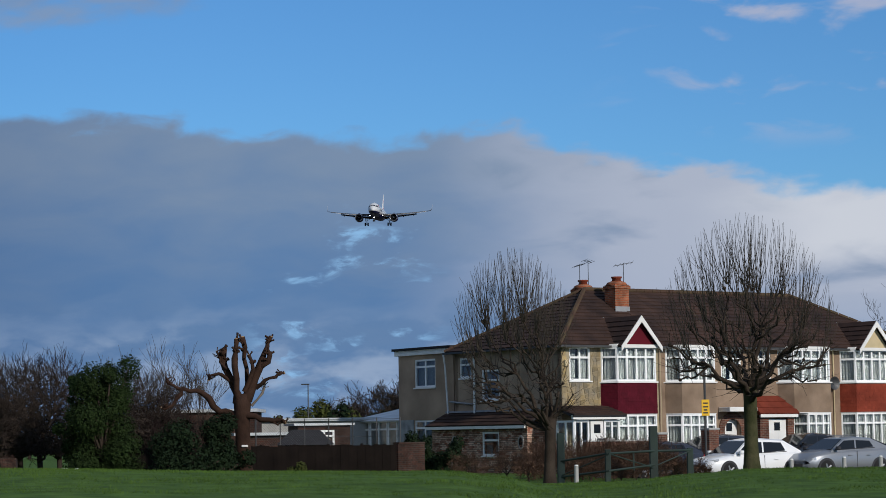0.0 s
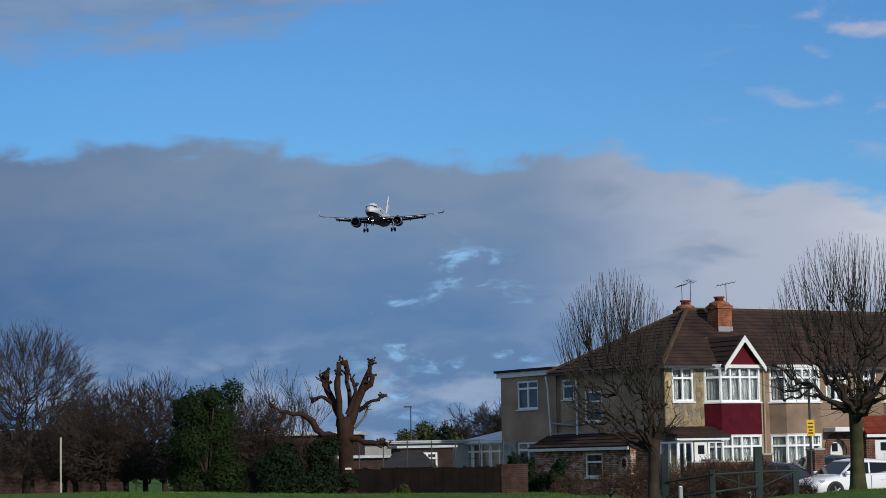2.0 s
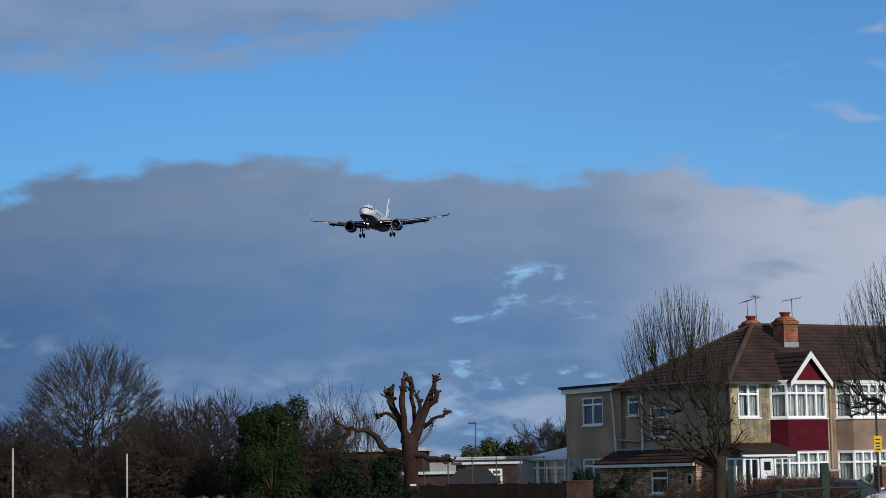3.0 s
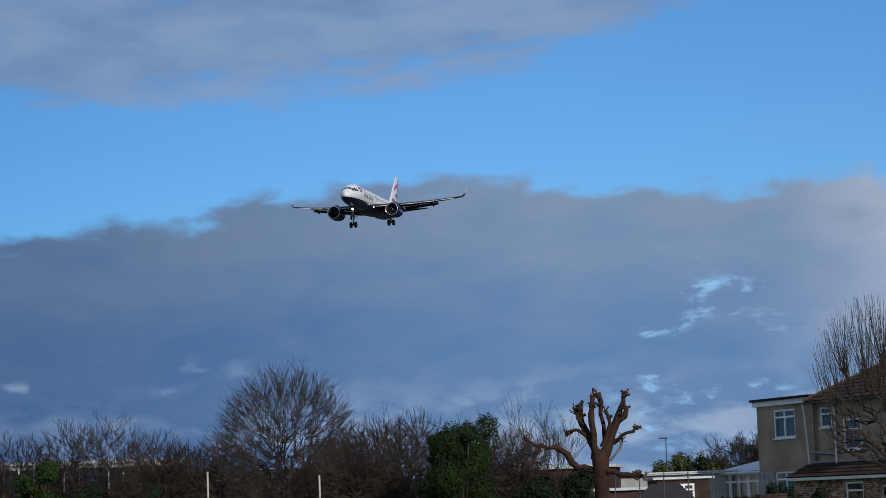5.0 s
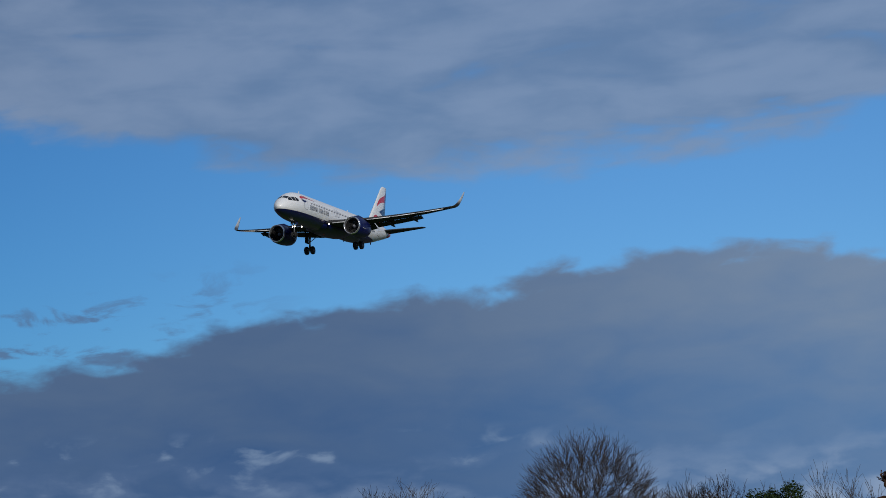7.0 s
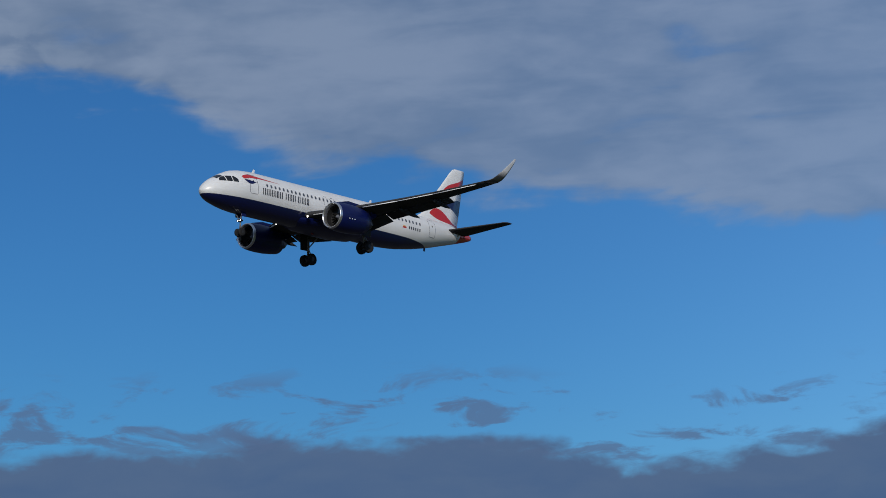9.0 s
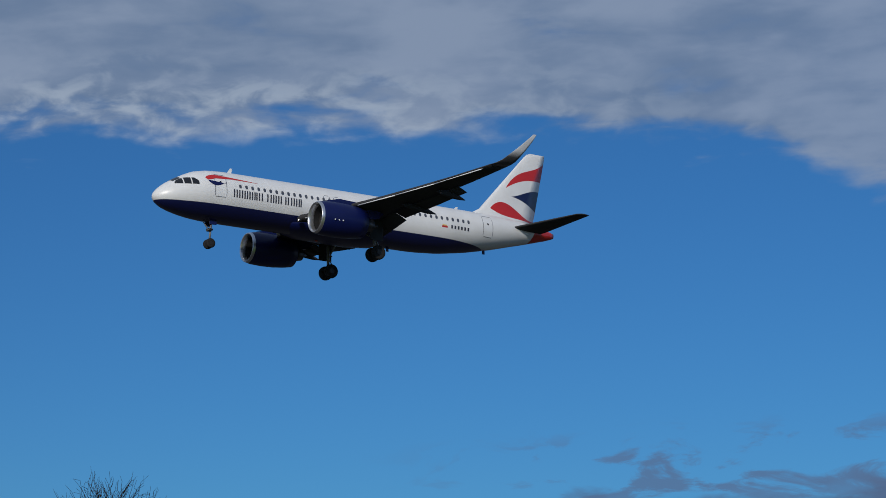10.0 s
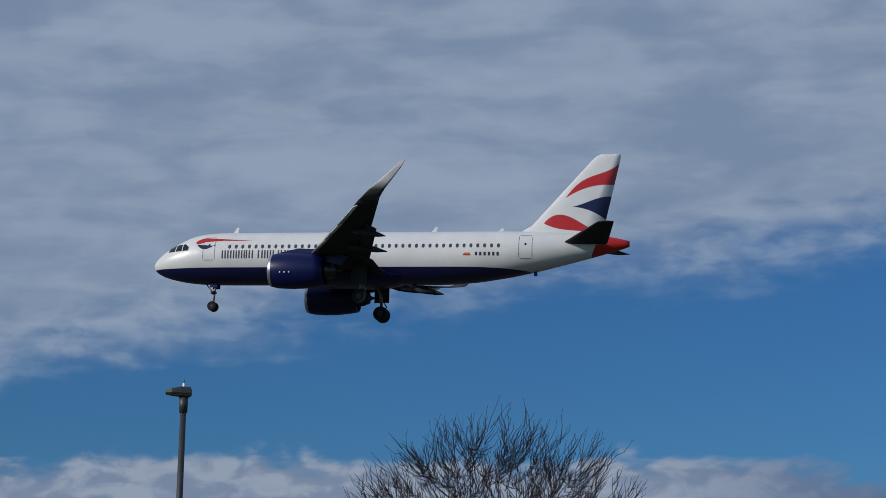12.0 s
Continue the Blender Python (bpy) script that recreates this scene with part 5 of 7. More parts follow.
    for a, b, z0, z1 in hl:
        window(e, (0.15, b), (0.15, a), z0, z1, 2, 0.7, True, True)
    part("stone_facing", box(bmesh.new(), 0.10, 11.35, 0.5, 0.148, 12.6, 2.3), M["stone_grey"], e, "grey stone facing")
    part("fascia", box(bmesh.new(), 0.0, DEPTH + 0.25, 5.2, 5.0, 12.72, 5.42), M["white"], e, "white fascia board")
    part("flat_roof", box(bmesh.new(), -0.1, DEPTH + 0.2, 5.423, 5.1, 12.8, 5.53), M["bitumen"], e, "black felt roof edge")

    # conservatory
    c = thing("conservatory", HOUSE, "white framed conservatory with a pale sloping roof", "conservatory")
    part("base_wall", box(bmesh.new(), 0.55, 12.75, 0.0, 0.7, 17.6, 0.85), M["white"], c)
    for k in range(3):
        a = 12.8 + 1.6 * k
        window(c, (0.6, a + 1.55), (0.6, a), 0.87, 2.3, 2, 0.7, False, True)
    part("end_panel", box(bmesh.new(), 0.7, 17.5, 0.0, 3.6, 17.6, 2.2), M["white"], c)
    part("back_wall", box(bmesh.new(), 3.6, 12.75, 0.0, 3.7, 17.6, 2.6), M["render_side"], c)
    part("sheet_roof", slab(bmesh.new(), ((0.4, 17.75, 2.32), (0.4, 12.7, 2.32), (3.7, 12.7, 2.95), (3.7, 17.75, 2.95)), 0.06), M["metal_roof"], c, "pale plastic sheet roof")


build_terrace()

# ---- trees and bushes ----
def tube(verts, faces, pts, radii, n=6):
    """A tapering limb through pts."""
    base = side = None
    for i, (p, r) in enumerate(zip(pts, radii)):
        d = (pts[min(i + 1, len(pts) - 1)] - pts[max(i - 1, 0)]).normalized()
        side = d.orthogonal() if side is None else side - d * side.dot(d)
        side.normalize()
        other = d.cross(side)
        k0 = len(verts)
        for k in range(n):
            a = k * math.tau / n
            verts.append(p + side * (r * math.cos(a)) + other * (r * math.sin(a)))
        if base is not None:
            for k in range(n):
                faces.append((base + k, base + (k + 1) % n, k0 + (k + 1) % n, k0 + k))
        base = k0
    faces.append(tuple(range(base, base + n)))


def bent(rnd, a, d, length, n, wander, lift=0.0):
    """Points of a wandering limb from a in direction d."""
    pts, d = [Vector(a)], Vector(d).normalized()
    for _ in range(n):
        d = (d + Vector((rnd.uniform(-1, 1), rnd.uniform(-1, 1), rnd.uniform(-1, 1))) * wander + Vector((0, 0, lift))).normalized()
        pts.append(pts[-1] + d * length / n)
    return pts, d


def grow(rnd, lim, a, d, length, r, depth, spread, lift, shrink=0.68, kids=3, wander=0.12, least=0.004, dome=None):
    """Limbs and their branches, gathered by depth into lim[depth]."""
    n = 4 if depth > 1 else 3
    pts, d2 = bent(rnd, a, d, length, n, wander, lift)
    if dome:
        # keep within a rounded crown: height of its middle, half-width, half-height
        def inside(q):
            return (q.x ** 2 + q.y ** 2) / dome[1] ** 2 + ((q.z - dome[0]) / dome[2]) ** 2 < 1
        if not inside(pts[-1]):
            k = max((i for i, q in enumerate(pts) if inside(q)), default=0)
            cut = (k + rnd.uniform(0.25, 0.9)) / n
            pts = [pts[0] + (q - pts[0]) * cut for q in pts]
            length *= cut
    r1 = max(r * 0.55, least)
    tube(lim[depth][0], lim[depth][1], pts, [r + (r1 - r) * i / n for i in range(n + 1)], 7 if depth > 2 else (5 if depth > 1 else 3))
    if depth == 0:
        return
    for k in range(kids):
        w = 0.35 + 0.65 * (k + rnd.random()) / kids
        i = min(int(w * n), n - 1)
        p = pts[i].lerp(pts[i + 1], w * n - i)
        ax = d2.orthogonal().normalized()
        ax.rotate(Matrix.Rotation(rnd.uniform(0, math.tau), 3, d2))
        nd = d2.copy()
        nd.rotate(Matrix.Rotation(rnd.uniform(0.5, 1.2) * spread, 3, ax))
        grow(rnd, lim, p, nd, length * shrink * rnd.uniform(0.75, 1.2), max(r1 * rnd.uniform(0.6, 0.9), least), depth - 1, spread, lift, shrink, kids, wander, least, dome)


def bare_tree(name, base, height, seed, label, thick=0.16, depth=5, spread=0.6, lift=0.06, trunk=0.25, bark="bark", twig="twig", limbs=5, kids=3, category="tree", group="", wander=0.12, shrink=0.68, sides=0.55, least=0.005, dome=None):
    rnd = random.Random(seed)
    t = thing(name, Matrix.Translation(base), label, category, group)
    lim = [([], []) for _ in range(depth + 1)]
    th = height * trunk
    pts, d = bent(rnd, (0, 0, -0.2), (rnd.uniform(-0.1, 0.1), rnd.uniform(-0.1, 0.1), 1), th + 0.2, 4, 0.05)
    tv, tf = [], []
    tube(tv, tf, pts, [thick * (1.25 - 0.12 * i) for i in range(5)], 9)
    place("trunk", mesh_of("trunk", tv, tf, M[bark], True), t, "dark rough trunk")
    ln = height * (1 - trunk) * 0.42
    for k in range(limbs):
        a = math.tau * (k + rnd.uniform(-0.3, 0.3)) / limbs
        o = rnd.uniform(0.3, 1.0) * sides
        grow(rnd, lim, pts[-1] - Vector((0, 0, rnd.uniform(0, 0.25) * th)), (math.cos(a) * o, math.sin(a) * o, 1), ln * rnd.uniform(0.8, 1.15), thick * rnd.uniform(0.4, 0.65), depth, spread, lift, shrink, kids, wander, least, dome)
    v, f = [], []
    for dd in range(depth, 1, -1):
        k = len(v)
        v += lim[dd][0]
        f += [tuple(i + k for i in q) for q in lim[dd][1]]
    tagged(place("branchwork", mesh_of("branchwork", v, f, M[bark], True), t), kind="stuff")
    v, f = list(lim[1][0]), list(lim[1][1])
    k = len(v)
    v += lim[0][0]
    f += [tuple(i + k for i in q) for q in lim[0][1]]
    tagged(place("twig_mass", mesh_of("twig_mass", v, f, M[twig]), t, "fine bare twigs"), kind="stuff")
    return t


def fan_points(rnd, fork, dome, counts, fracs, low=-0.15):
    """Points of a crown, level by level, spread over all directions from the fork; each with its parent's index."""
    cz, rx, rz = dome

    def reach(d):
        # from the fork to the crown's skin
        o = Vector((fork.x / rx, fork.y / rx, (fork.z - cz) / rz))
        w = Vector((d.x / rx, d.y / rx, d.z / rz))
        aa, bb, cc = w.dot(w), o.dot(w), o.dot(o) - 1
        return (-bb + math.sqrt(max(bb * bb - aa * cc, 0))) / aa
    levels = []
    for lv, (n, fr) in enumerate(zip(counts, fracs)):
        pts = []
        for k in range(n):
            z = 1 - (1 - low) * (k + 0.5) / n
            a = k * 2.39996 + rnd.uniform(-0.4, 0.4)
            c = math.sqrt(1 - z * z)
            d = Vector((c * math.cos(a), c * math.sin(a), z + rnd.uniform(-0.12, 0.12))).normalized()
            q = fork + d * reach(d) * fr * rnd.uniform(0.82, 1.06)
            up = 0
            if lv:
                prev = levels[-1]
                up = min(range(len(prev)), key=lambda i: (prev[i][0] - q).length - 0.35 * (prev[i][1].dot(d)))
            pts.append((q, d, up))
        levels.append(pts)
    return levels


def branch(rnd, verts, faces, a, b, r0, r1, sag, n, jit):
    """One bowed limb from a to b."""
    pts = []
    for i in range(n + 1):
        w = i / n
        q = a.lerp(b, w) - Vector((0, 0, sag * math.sin(math.pi * w)))
        if 0 < i < n:
            q += Vector((rnd.uniform(-1, 1), rnd.uniform(-1, 1), rnd.uniform(-1, 1))) * jit
        pts.append(q)
    tube(verts, faces, pts, [r0 + (r1 - r0) * i / n for i in range(n + 1)], 7 if r0 > 0.05 else (5 if r0 > 0.02 else 3))
    return pts


def fan_tree(name, base, dome, fork_z, seed, label, thick, counts, fracs, radii, bark="bark", twig="twig_dark", group="", upright=0.0, low=-0.15, stray=0):
    """A bare tree whose branches fan out evenly into a rounded crown."""
    rnd = random.Random(seed)
    t = thing(name, Matrix.Translation(base), label, "tree", group)
    fork = Vector((0, 0, fork_z))
    tv, tf = [], []
    tube(tv, tf, [Vector((0, 0, -0.2)), Vector((0.03, 0, fork_z * 0.5)), fork], [thick * 1.25, thick, thick * 0.95], 10)
    place("trunk", mesh_of("trunk", tv, tf, M[bark], True), t, "dark rough trunk")
    lv = fan_points(rnd, fork, dome, counts, fracs, low)
    bv, bf, wv, wf = [], [], [], []
    for i, pts in enumerate(lv):
        for q, d, up in pts:
            a = fork - Vector((0, 0, rnd.uniform(0, 0.3) * fork_z)) if i == 0 else lv[i - 1][up][0].lerp(fork if i == 1 else lv[i - 2][lv[i - 1][up][2]][0], rnd.uniform(0.0, 0.35))
            ln = (q - a).length
            v, f = (bv, bf) if i < 2 else (wv, wf)
            branch(rnd, v, f, a, q, radii[i], radii[i] * 0.5, ln * 0.10, 6 if i < 2 else 4, ln * (0.085 if i < 2 else 0.12))
            if i == len(lv) - 1:
                for _ in range(3):
                    e = q + (d * 0.7 + Vector((rnd.uniform(-0.9, 0.9), rnd.uniform(-0.9, 0.9), rnd.uniform(-0.3, 0.6) + upright))).normalized() * ln * rnd.uniform(0.2, 0.5)
                    branch(rnd, wv, wf, a.lerp(q, rnd.uniform(0.4, 0.95)), e, radii[i] * 0.8, radii[i] * 0.4, 0.0, 3, ln * 0.07)
    for k in range(stray):
        q, d, up = rnd.choice(lv[-1])
        branch(rnd, wv, wf, q, q + Vector((rnd.uniform(-0.15, 0.15), rnd.uniform(-0.15, 0.15), 1)) * rnd.uniform(0.6, 1.1), radii[-1], radii[-1] * 0.4, 0.0, 4, 0.03)
    tagged(place("branchwork", mesh_of("branchwork", bv, bf, M[bark], True), t), kind="stuff")
    tagged(place("twig_mass", mesh_of("twig_mass", wv, wf, M[twig]), t, "fine bare twigs"), kind="stuff")


def pollard(base, seed, label, thick, fork_z, knots, crown, shift=0.0, n_limb=14, n_shoot=330, bark="bark_green", twigs=260, low=0.1):
    """A street tree cut back to knuckles: a fan of limbs, knuckled ends on a dome (knots: middle, half-width, half-height) and wavy upright shoots out to a wider dome (crown)."""
    rnd = random.Random(seed)
    t = thing("street_tree", Matrix.Translation(base), label, "tree", "pollarded street trees")
    tv, tf = [], []
    pts, d = bent(rnd, (0, 0, -0.25), (0.01, 0, 1), fork_z + 0.25, 6, 0.025)
    tube(tv, tf, pts, [thick * k for k in (1.55, 1.15, 0.98, 0.92, 0.9, 0.92, 0.95)], 14)
    top = pts[-1]
    place("trunk", mesh_of("trunk", tv, tf, M[bark], True), t, "rough trunk flaring at the foot")
    levels = fan_points(rnd, top, knots, (n_limb, n_limb * 4), (0.62, 1.0), low)
    sv, sf, wv, wf, limbs, hubs = [], [], [], [], [], []

    def slide(q, full):
        k = min(1.0, max(0.0, (q.z - top.z) / 1.2))
        return q + Vector((shift * full * (0.45 + 0.55 * k), 0, 0))
    for q, d, up in levels[0]:
        q = slide(q, 0.62)
        lv, lf = [], []
        a = top - Vector((0, 0, rnd.uniform(0, 0.45)))
        ln = (q - a).length
        limbs.append((lv, lf, branch(rnd, lv, lf, a, q, thick * rnd.uniform(0.34, 0.46), thick * 0.2, ln * 0.06, 6, ln * 0.045)))
    for q, d, up in levels[1]:
        q = slide(q, 1.0)
        lv, lf, stem = limbs[up]
        a = stem[-1].lerp(stem[-2], rnd.random())
        r = thick * rnd.uniform(0.11, 0.17)
        ln = (q - a).length
        path = branch(rnd, lv, lf, a, q, r * 1.25, r * 0.8, ln * 0.10, 5, ln * 0.09)
        kr = r * rnd.uniform(1.2, 1.9)
        tube(lv, lf, [q - d * kr, q, q + d * kr * 0.7], [kr * 0.6, kr, kr * 0.5], 7)
        hubs += [path[-1], path[-1], path[3], path[4], path[-2]]
    for k in range(n_shoot):
        f, a = math.sqrt((k + rnd.random()) / n_shoot), k * 2.39996 + rnd.uniform(-0.3, 0.3)
        d = Vector((f * math.cos(a), f * math.sin(a), 0))
        z = crown[0] + crown[2] * math.sqrt(1 - 0.94 * f * f) * (1 - 0.22 * rnd.random() ** 2.2)
        q = Vector((d.x * crown[1] + shift, d.y * crown[1], z))
        want = q - Vector((d.x * 0.3, d.y * 0.3, rnd.uniform(1.1, 2.2)))
        o = min(hubs, key=lambda h: (h - want).length)
        o = o + Vector((rnd.uniform(-1, 1), rnd.uniform(-1, 1), rnd.uniform(-0.5, 0.5))) * 0.07
        ln = (q - o).length
        stem = branch(rnd, sv, sf, o, q, 0.0115, 0.0045, ln * 0.09, 7, 0.024)
        for _ in range(rnd.choice((0, 0, 1))):
            p = stem[rnd.randint(2, 5)]
            e = p + Vector((d.x * 0.3 + rnd.uniform(-0.25, 0.25), d.y * 0.3 + rnd.uniform(-0.25, 0.25), rnd.uniform(0.25, 0.8)))
            branch(rnd, sv, sf, p, e, 0.008, 0.0035, 0.03, 3, 0.015)
    for _ in range(twigs):
        lv, lf, stem = rnd.choice(limbs)
        p = rnd.choice(hubs) if rnd.random() < 0.75 else rnd.choice(stem[2:])
        out = (p - top).normalized()
        dd = out * rnd.uniform(0.2, 1.0) + Vector((rnd.uniform(-0.8, 0.8), rnd.uniform(-0.8, 0.8), rnd.uniform(-0.4, 0.55)))
        sp, _d = bent(rnd, p, dd, rnd.uniform(0.3, 0.9), 5, 0.22, 0.03)
        tube(wv, wf, sp, [0.011, 0.010, 0.008, 0.007, 0.005, 0.004], 3)
    for lv, lf, stem in limbs:
        place("limb", mesh_of("limb", lv, lf, M["bark"], True), t, "knobbly cut-back limb")
    tagged(place("shoot_mass", mesh_of("shoot_mass", sv, sf, M["shoot"]), t, "long thin upright shoots"), kind="stuff")
    tagged(place("twig_mass", mesh_of("twig_mass", wv, wf, M["twig"]), t), kind="stuff")


def leaf_mass(rnd, centres, count, size, spread_down=0.0):
    """Many small leaves in clumps round the given (centre, radius)."""
    v, f = [], []
    total = sum(r ** 2 for _, r in centres)
    for c, r in centres:
        for _ in range(int(count * r ** 2 / total)):
            d = Vector((rnd.gauss(0, 1), rnd.gauss(0, 1), rnd.gauss(0, 1))).normalized() * r * rnd.uniform(0.55, 1.08)
            p = Vector(c) + d
            n = (d.normalized() + Vector((rnd.uniform(-0.7, 0.7), rnd.uniform(-0.7, 0.7), rnd.uniform(-0.4, 0.8)))).normalized()
            a = n.orthogonal().normalized()
            a.rotate(Matrix.Rotation(rnd.uniform(0, math.tau), 3, n))
            b = n.cross(a)
            s = size * rnd.uniform(0.6, 1.3)
            k = len(v)
            v += [p - a * s, p + b * s * 0.55 + n * s * 0.12, p + a * s, p - b * s * 0.55 + n * s * 0.12]
            f += [(k, k + 1, k + 2), (k, k + 2, k + 3)]
    return v, f


def leafy(name, base, w, h, seed, label, leaf, count, size, stem=True, clumps=16, category="bush", deep=0.8, group="", slim=0.55):
    """An evergreen with clumps of leaves over a few stems, ragged in outline."""
    rnd = random.Random(seed)
    t = thing(name, Matrix.Translation(base), label, category, group)
    tv, tf, centres = [], [], []
    for k in range(clumps):
        z = h * (k + 0.5) / clumps
        taper = 1 - slim * max(0, z / h - 0.45) / 0.55
        a = rnd.uniform(0, math.tau)
        rr = w * 0.5 * taper * rnd.uniform(0.25, 1.0)
        centres.append((Vector((math.cos(a) * rr, math.sin(a) * rr * deep, z * 0.93)), w * rnd.uniform(0.12, 0.26) * (0.6 + 0.4 * taper)))
        p = centres[-1][0]
        tube(tv, tf, [Vector((0, 0, -0.1)), Vector((p.x * 0.3, p.y * 0.3, p.z * 0.6)), p], [0.08, 0.05, 0.02], 5)
    tagged(place("stem_mass", mesh_of("stem_mass", tv, tf, M["bark"], True), t, "dark stem"), kind="stuff")
    v, f = leaf_mass(rnd, centres, count, size)
    tagged(place("foliage", mesh_of("foliage", v, f, M[leaf]), t, "dense glossy leaves"), kind="stuff")
    return t


def knuckled_stump():
    """The big lopped tree with sawn limb ends."""
    rnd = random.Random(12)
    base = polar(-5.31, 74.0)
    t = thing("lopped_tree", Matrix.Translation(base), "heavily lopped brown tree with sawn-off limb stubs", "tree")
    tv, tf = [], []

    def limb(pts, radii, n=10):
        tube(tv, tf, [Vector(p) for p in pts], radii, n)
    limb([(0.05, 0, -0.2), (0.02, 0, 0.6), (-0.03, 0, 1.4), (-0.06, 0.0, 2.2), (-0.05, 0, 2.75), (-0.05, 0, 3.1)], [0.38, 0.28, 0.255, 0.26, 0.30, 0.25], 14)
    place("trunk", mesh_of("trunk", list(tv), list(tf), M["bark_red"], True), t, "thick red-brown trunk")
    tv, tf = [], []
    ends = []
    limbs = (
        ([(-0.2, 0, 2.8), (-0.35, 0.1, 3.4), (-0.62, 0.15, 4.0), (-0.68, 0.1, 4.62)], (0.24, 0.2, 0.17, 0.16)),
        ([(-0.1, -0.1, 2.9), (-0.2, -0.2, 3.6), (-0.25, -0.25, 4.3), (-0.2, -0.2, 4.95)], (0.2, 0.17, 0.14, 0.12)),
        ([(0.05, 0.1, 2.9), (0.1, 0.15, 3.5), (-0.02, 0.2, 4.3), (-0.05, 0.2, 5.05)], (0.18, 0.13, 0.11, 0.12)),
        ([(0.1, 0, 2.9), (0.35, 0, 3.6), (0.62, 0.05, 4.2), (0.78, 0.1, 4.7), (0.93, 0.1, 5.05)], (0.26, 0.21, 0.17, 0.13, 0.09)),
        ([(0.6, 0, 4.0), (0.85, -0.1, 4.15), (0.9, -0.1, 4.5)], (0.14, 0.12, 0.11)),
        ([(0.4, 0, 3.3), (0.75, -0.2, 3.55), (1.1, -0.25, 3.62), (1.4, -0.25, 3.8)], (0.13, 0.1, 0.085, 0.07)),
        ([(0.25, 0.1, 2.7), (0.6, 0.2, 3.1), (0.72, 0.25, 3.5)], (0.08, 0.06, 0.045)),
        ([(-0.35, 0, 3.5), (-0.75, -0.1, 3.75), (-1.05, -0.15, 3.72), (-1.2, -0.15, 3.58)], (0.11, 0.085, 0.075, 0.06)),
        ([(-0.5, 0, 3.9), (-0.78, 0.1, 4.2), (-0.95, 0.1, 4.55)], (0.08, 0.06, 0.05)),
        ([(-0.1, 0, 2.4), (-0.45, 0.05, 2.44), (-0.8, 0.1, 2.52), (-1.2, 0.15, 2.97), (-1.65, 0.2, 3.26), (-2.08, 0.2, 3.3), (-2.3, 0.2, 3.0), (-2.5, 0.2, 2.74), (-2.85, 0.2, 2.68)], (0.20, 0.185, 0.165, 0.15, 0.14, 0.125, 0.10, 0.085, 0.05)),
        ([(-2.05, 0.2, 3.28), (-2.4, 0.15, 3.42), (-2.62, 0.1, 3.66)], (0.09, 0.075, 0.06)),
        ([(0.1, -0.1, 2.36), (0.6, -0.2, 2.24), (1.0, -0.2, 2.2), (1.4, -0.2, 2.1)], (0.17, 0.14, 0.12, 0.09)),
        ([(1.0, -0.2, 2.2), (1.2, -0.25, 2.0), (1.45, -0.25, 2.12)], (0.07, 0.06, 0.05)),
        ([(0.05, -0.1, 3.2), (0.32, -0.25, 3.9), (0.2, -0.25, 4.4)], (0.12, 0.1, 0.09)),
    )
    rings = []
    for pts, radii in limbs:
        pts = [Vector(p) + Vector((rnd.uniform(-0.03, 0.03), 0, rnd.uniform(-0.03, 0.03))) for p in pts]
        tv, tf = [], []
        radii = [r * 0.66 for r in radii]
        mids = [q for a, b in zip(pts, pts[1:]) for q in (a, a.lerp(b, 0.5) + Vector((rnd.uniform(-1, 1), rnd.uniform(-1, 1), rnd.uniform(-1, 1))) * 0.075)] + [pts[-1]]
        wide = [q for a, b in zip(radii, radii[1:]) for q in (a * rnd.uniform(0.85, 1.25), (a + b) / 2 * rnd.uniform(0.78, 1.15))] + [radii[-1] * 1.15]
        limb(mids, wide)
        d = (pts[-1] - pts[-2]).normalized()
        rings.append((pts[-1], d, radii[-1]))
        for _ in range(9):
            p = pts[-2].lerp(pts[-1], rnd.uniform(0.2, 1.0))
            e = p + Vector((rnd.uniform(-1, 1), rnd.uniform(-1, 1), rnd.uniform(0, 1))).normalized() * rnd.uniform(0.10, 0.24)
            limb([p, p.lerp(e, 0.6), e], (radii[-1] * 0.6, radii[-1] * 0.42, radii[-1] * 0.62), 6)
        bare = len(rings) == 7
        place("limb", mesh_of("limb", tv, tf, M["stripped"] if bare else M["bark_red"], True), t, "pale stripped limb" if bare else "red-brown limb stub")
    for p, d, r in rings:
        part("cut_end", rod(bmesh.new(), p - d * 0.01, p + d * 0.025, r * 0.92, r * 0.85, 10), M["cut"], t, "pale sawn end")
    part("trunk_scar", soft_box(-0.06, -0.31, 1.30, 0.16, -0.26, 1.37, 0.012), M["white"], t, "white patch on the trunk")


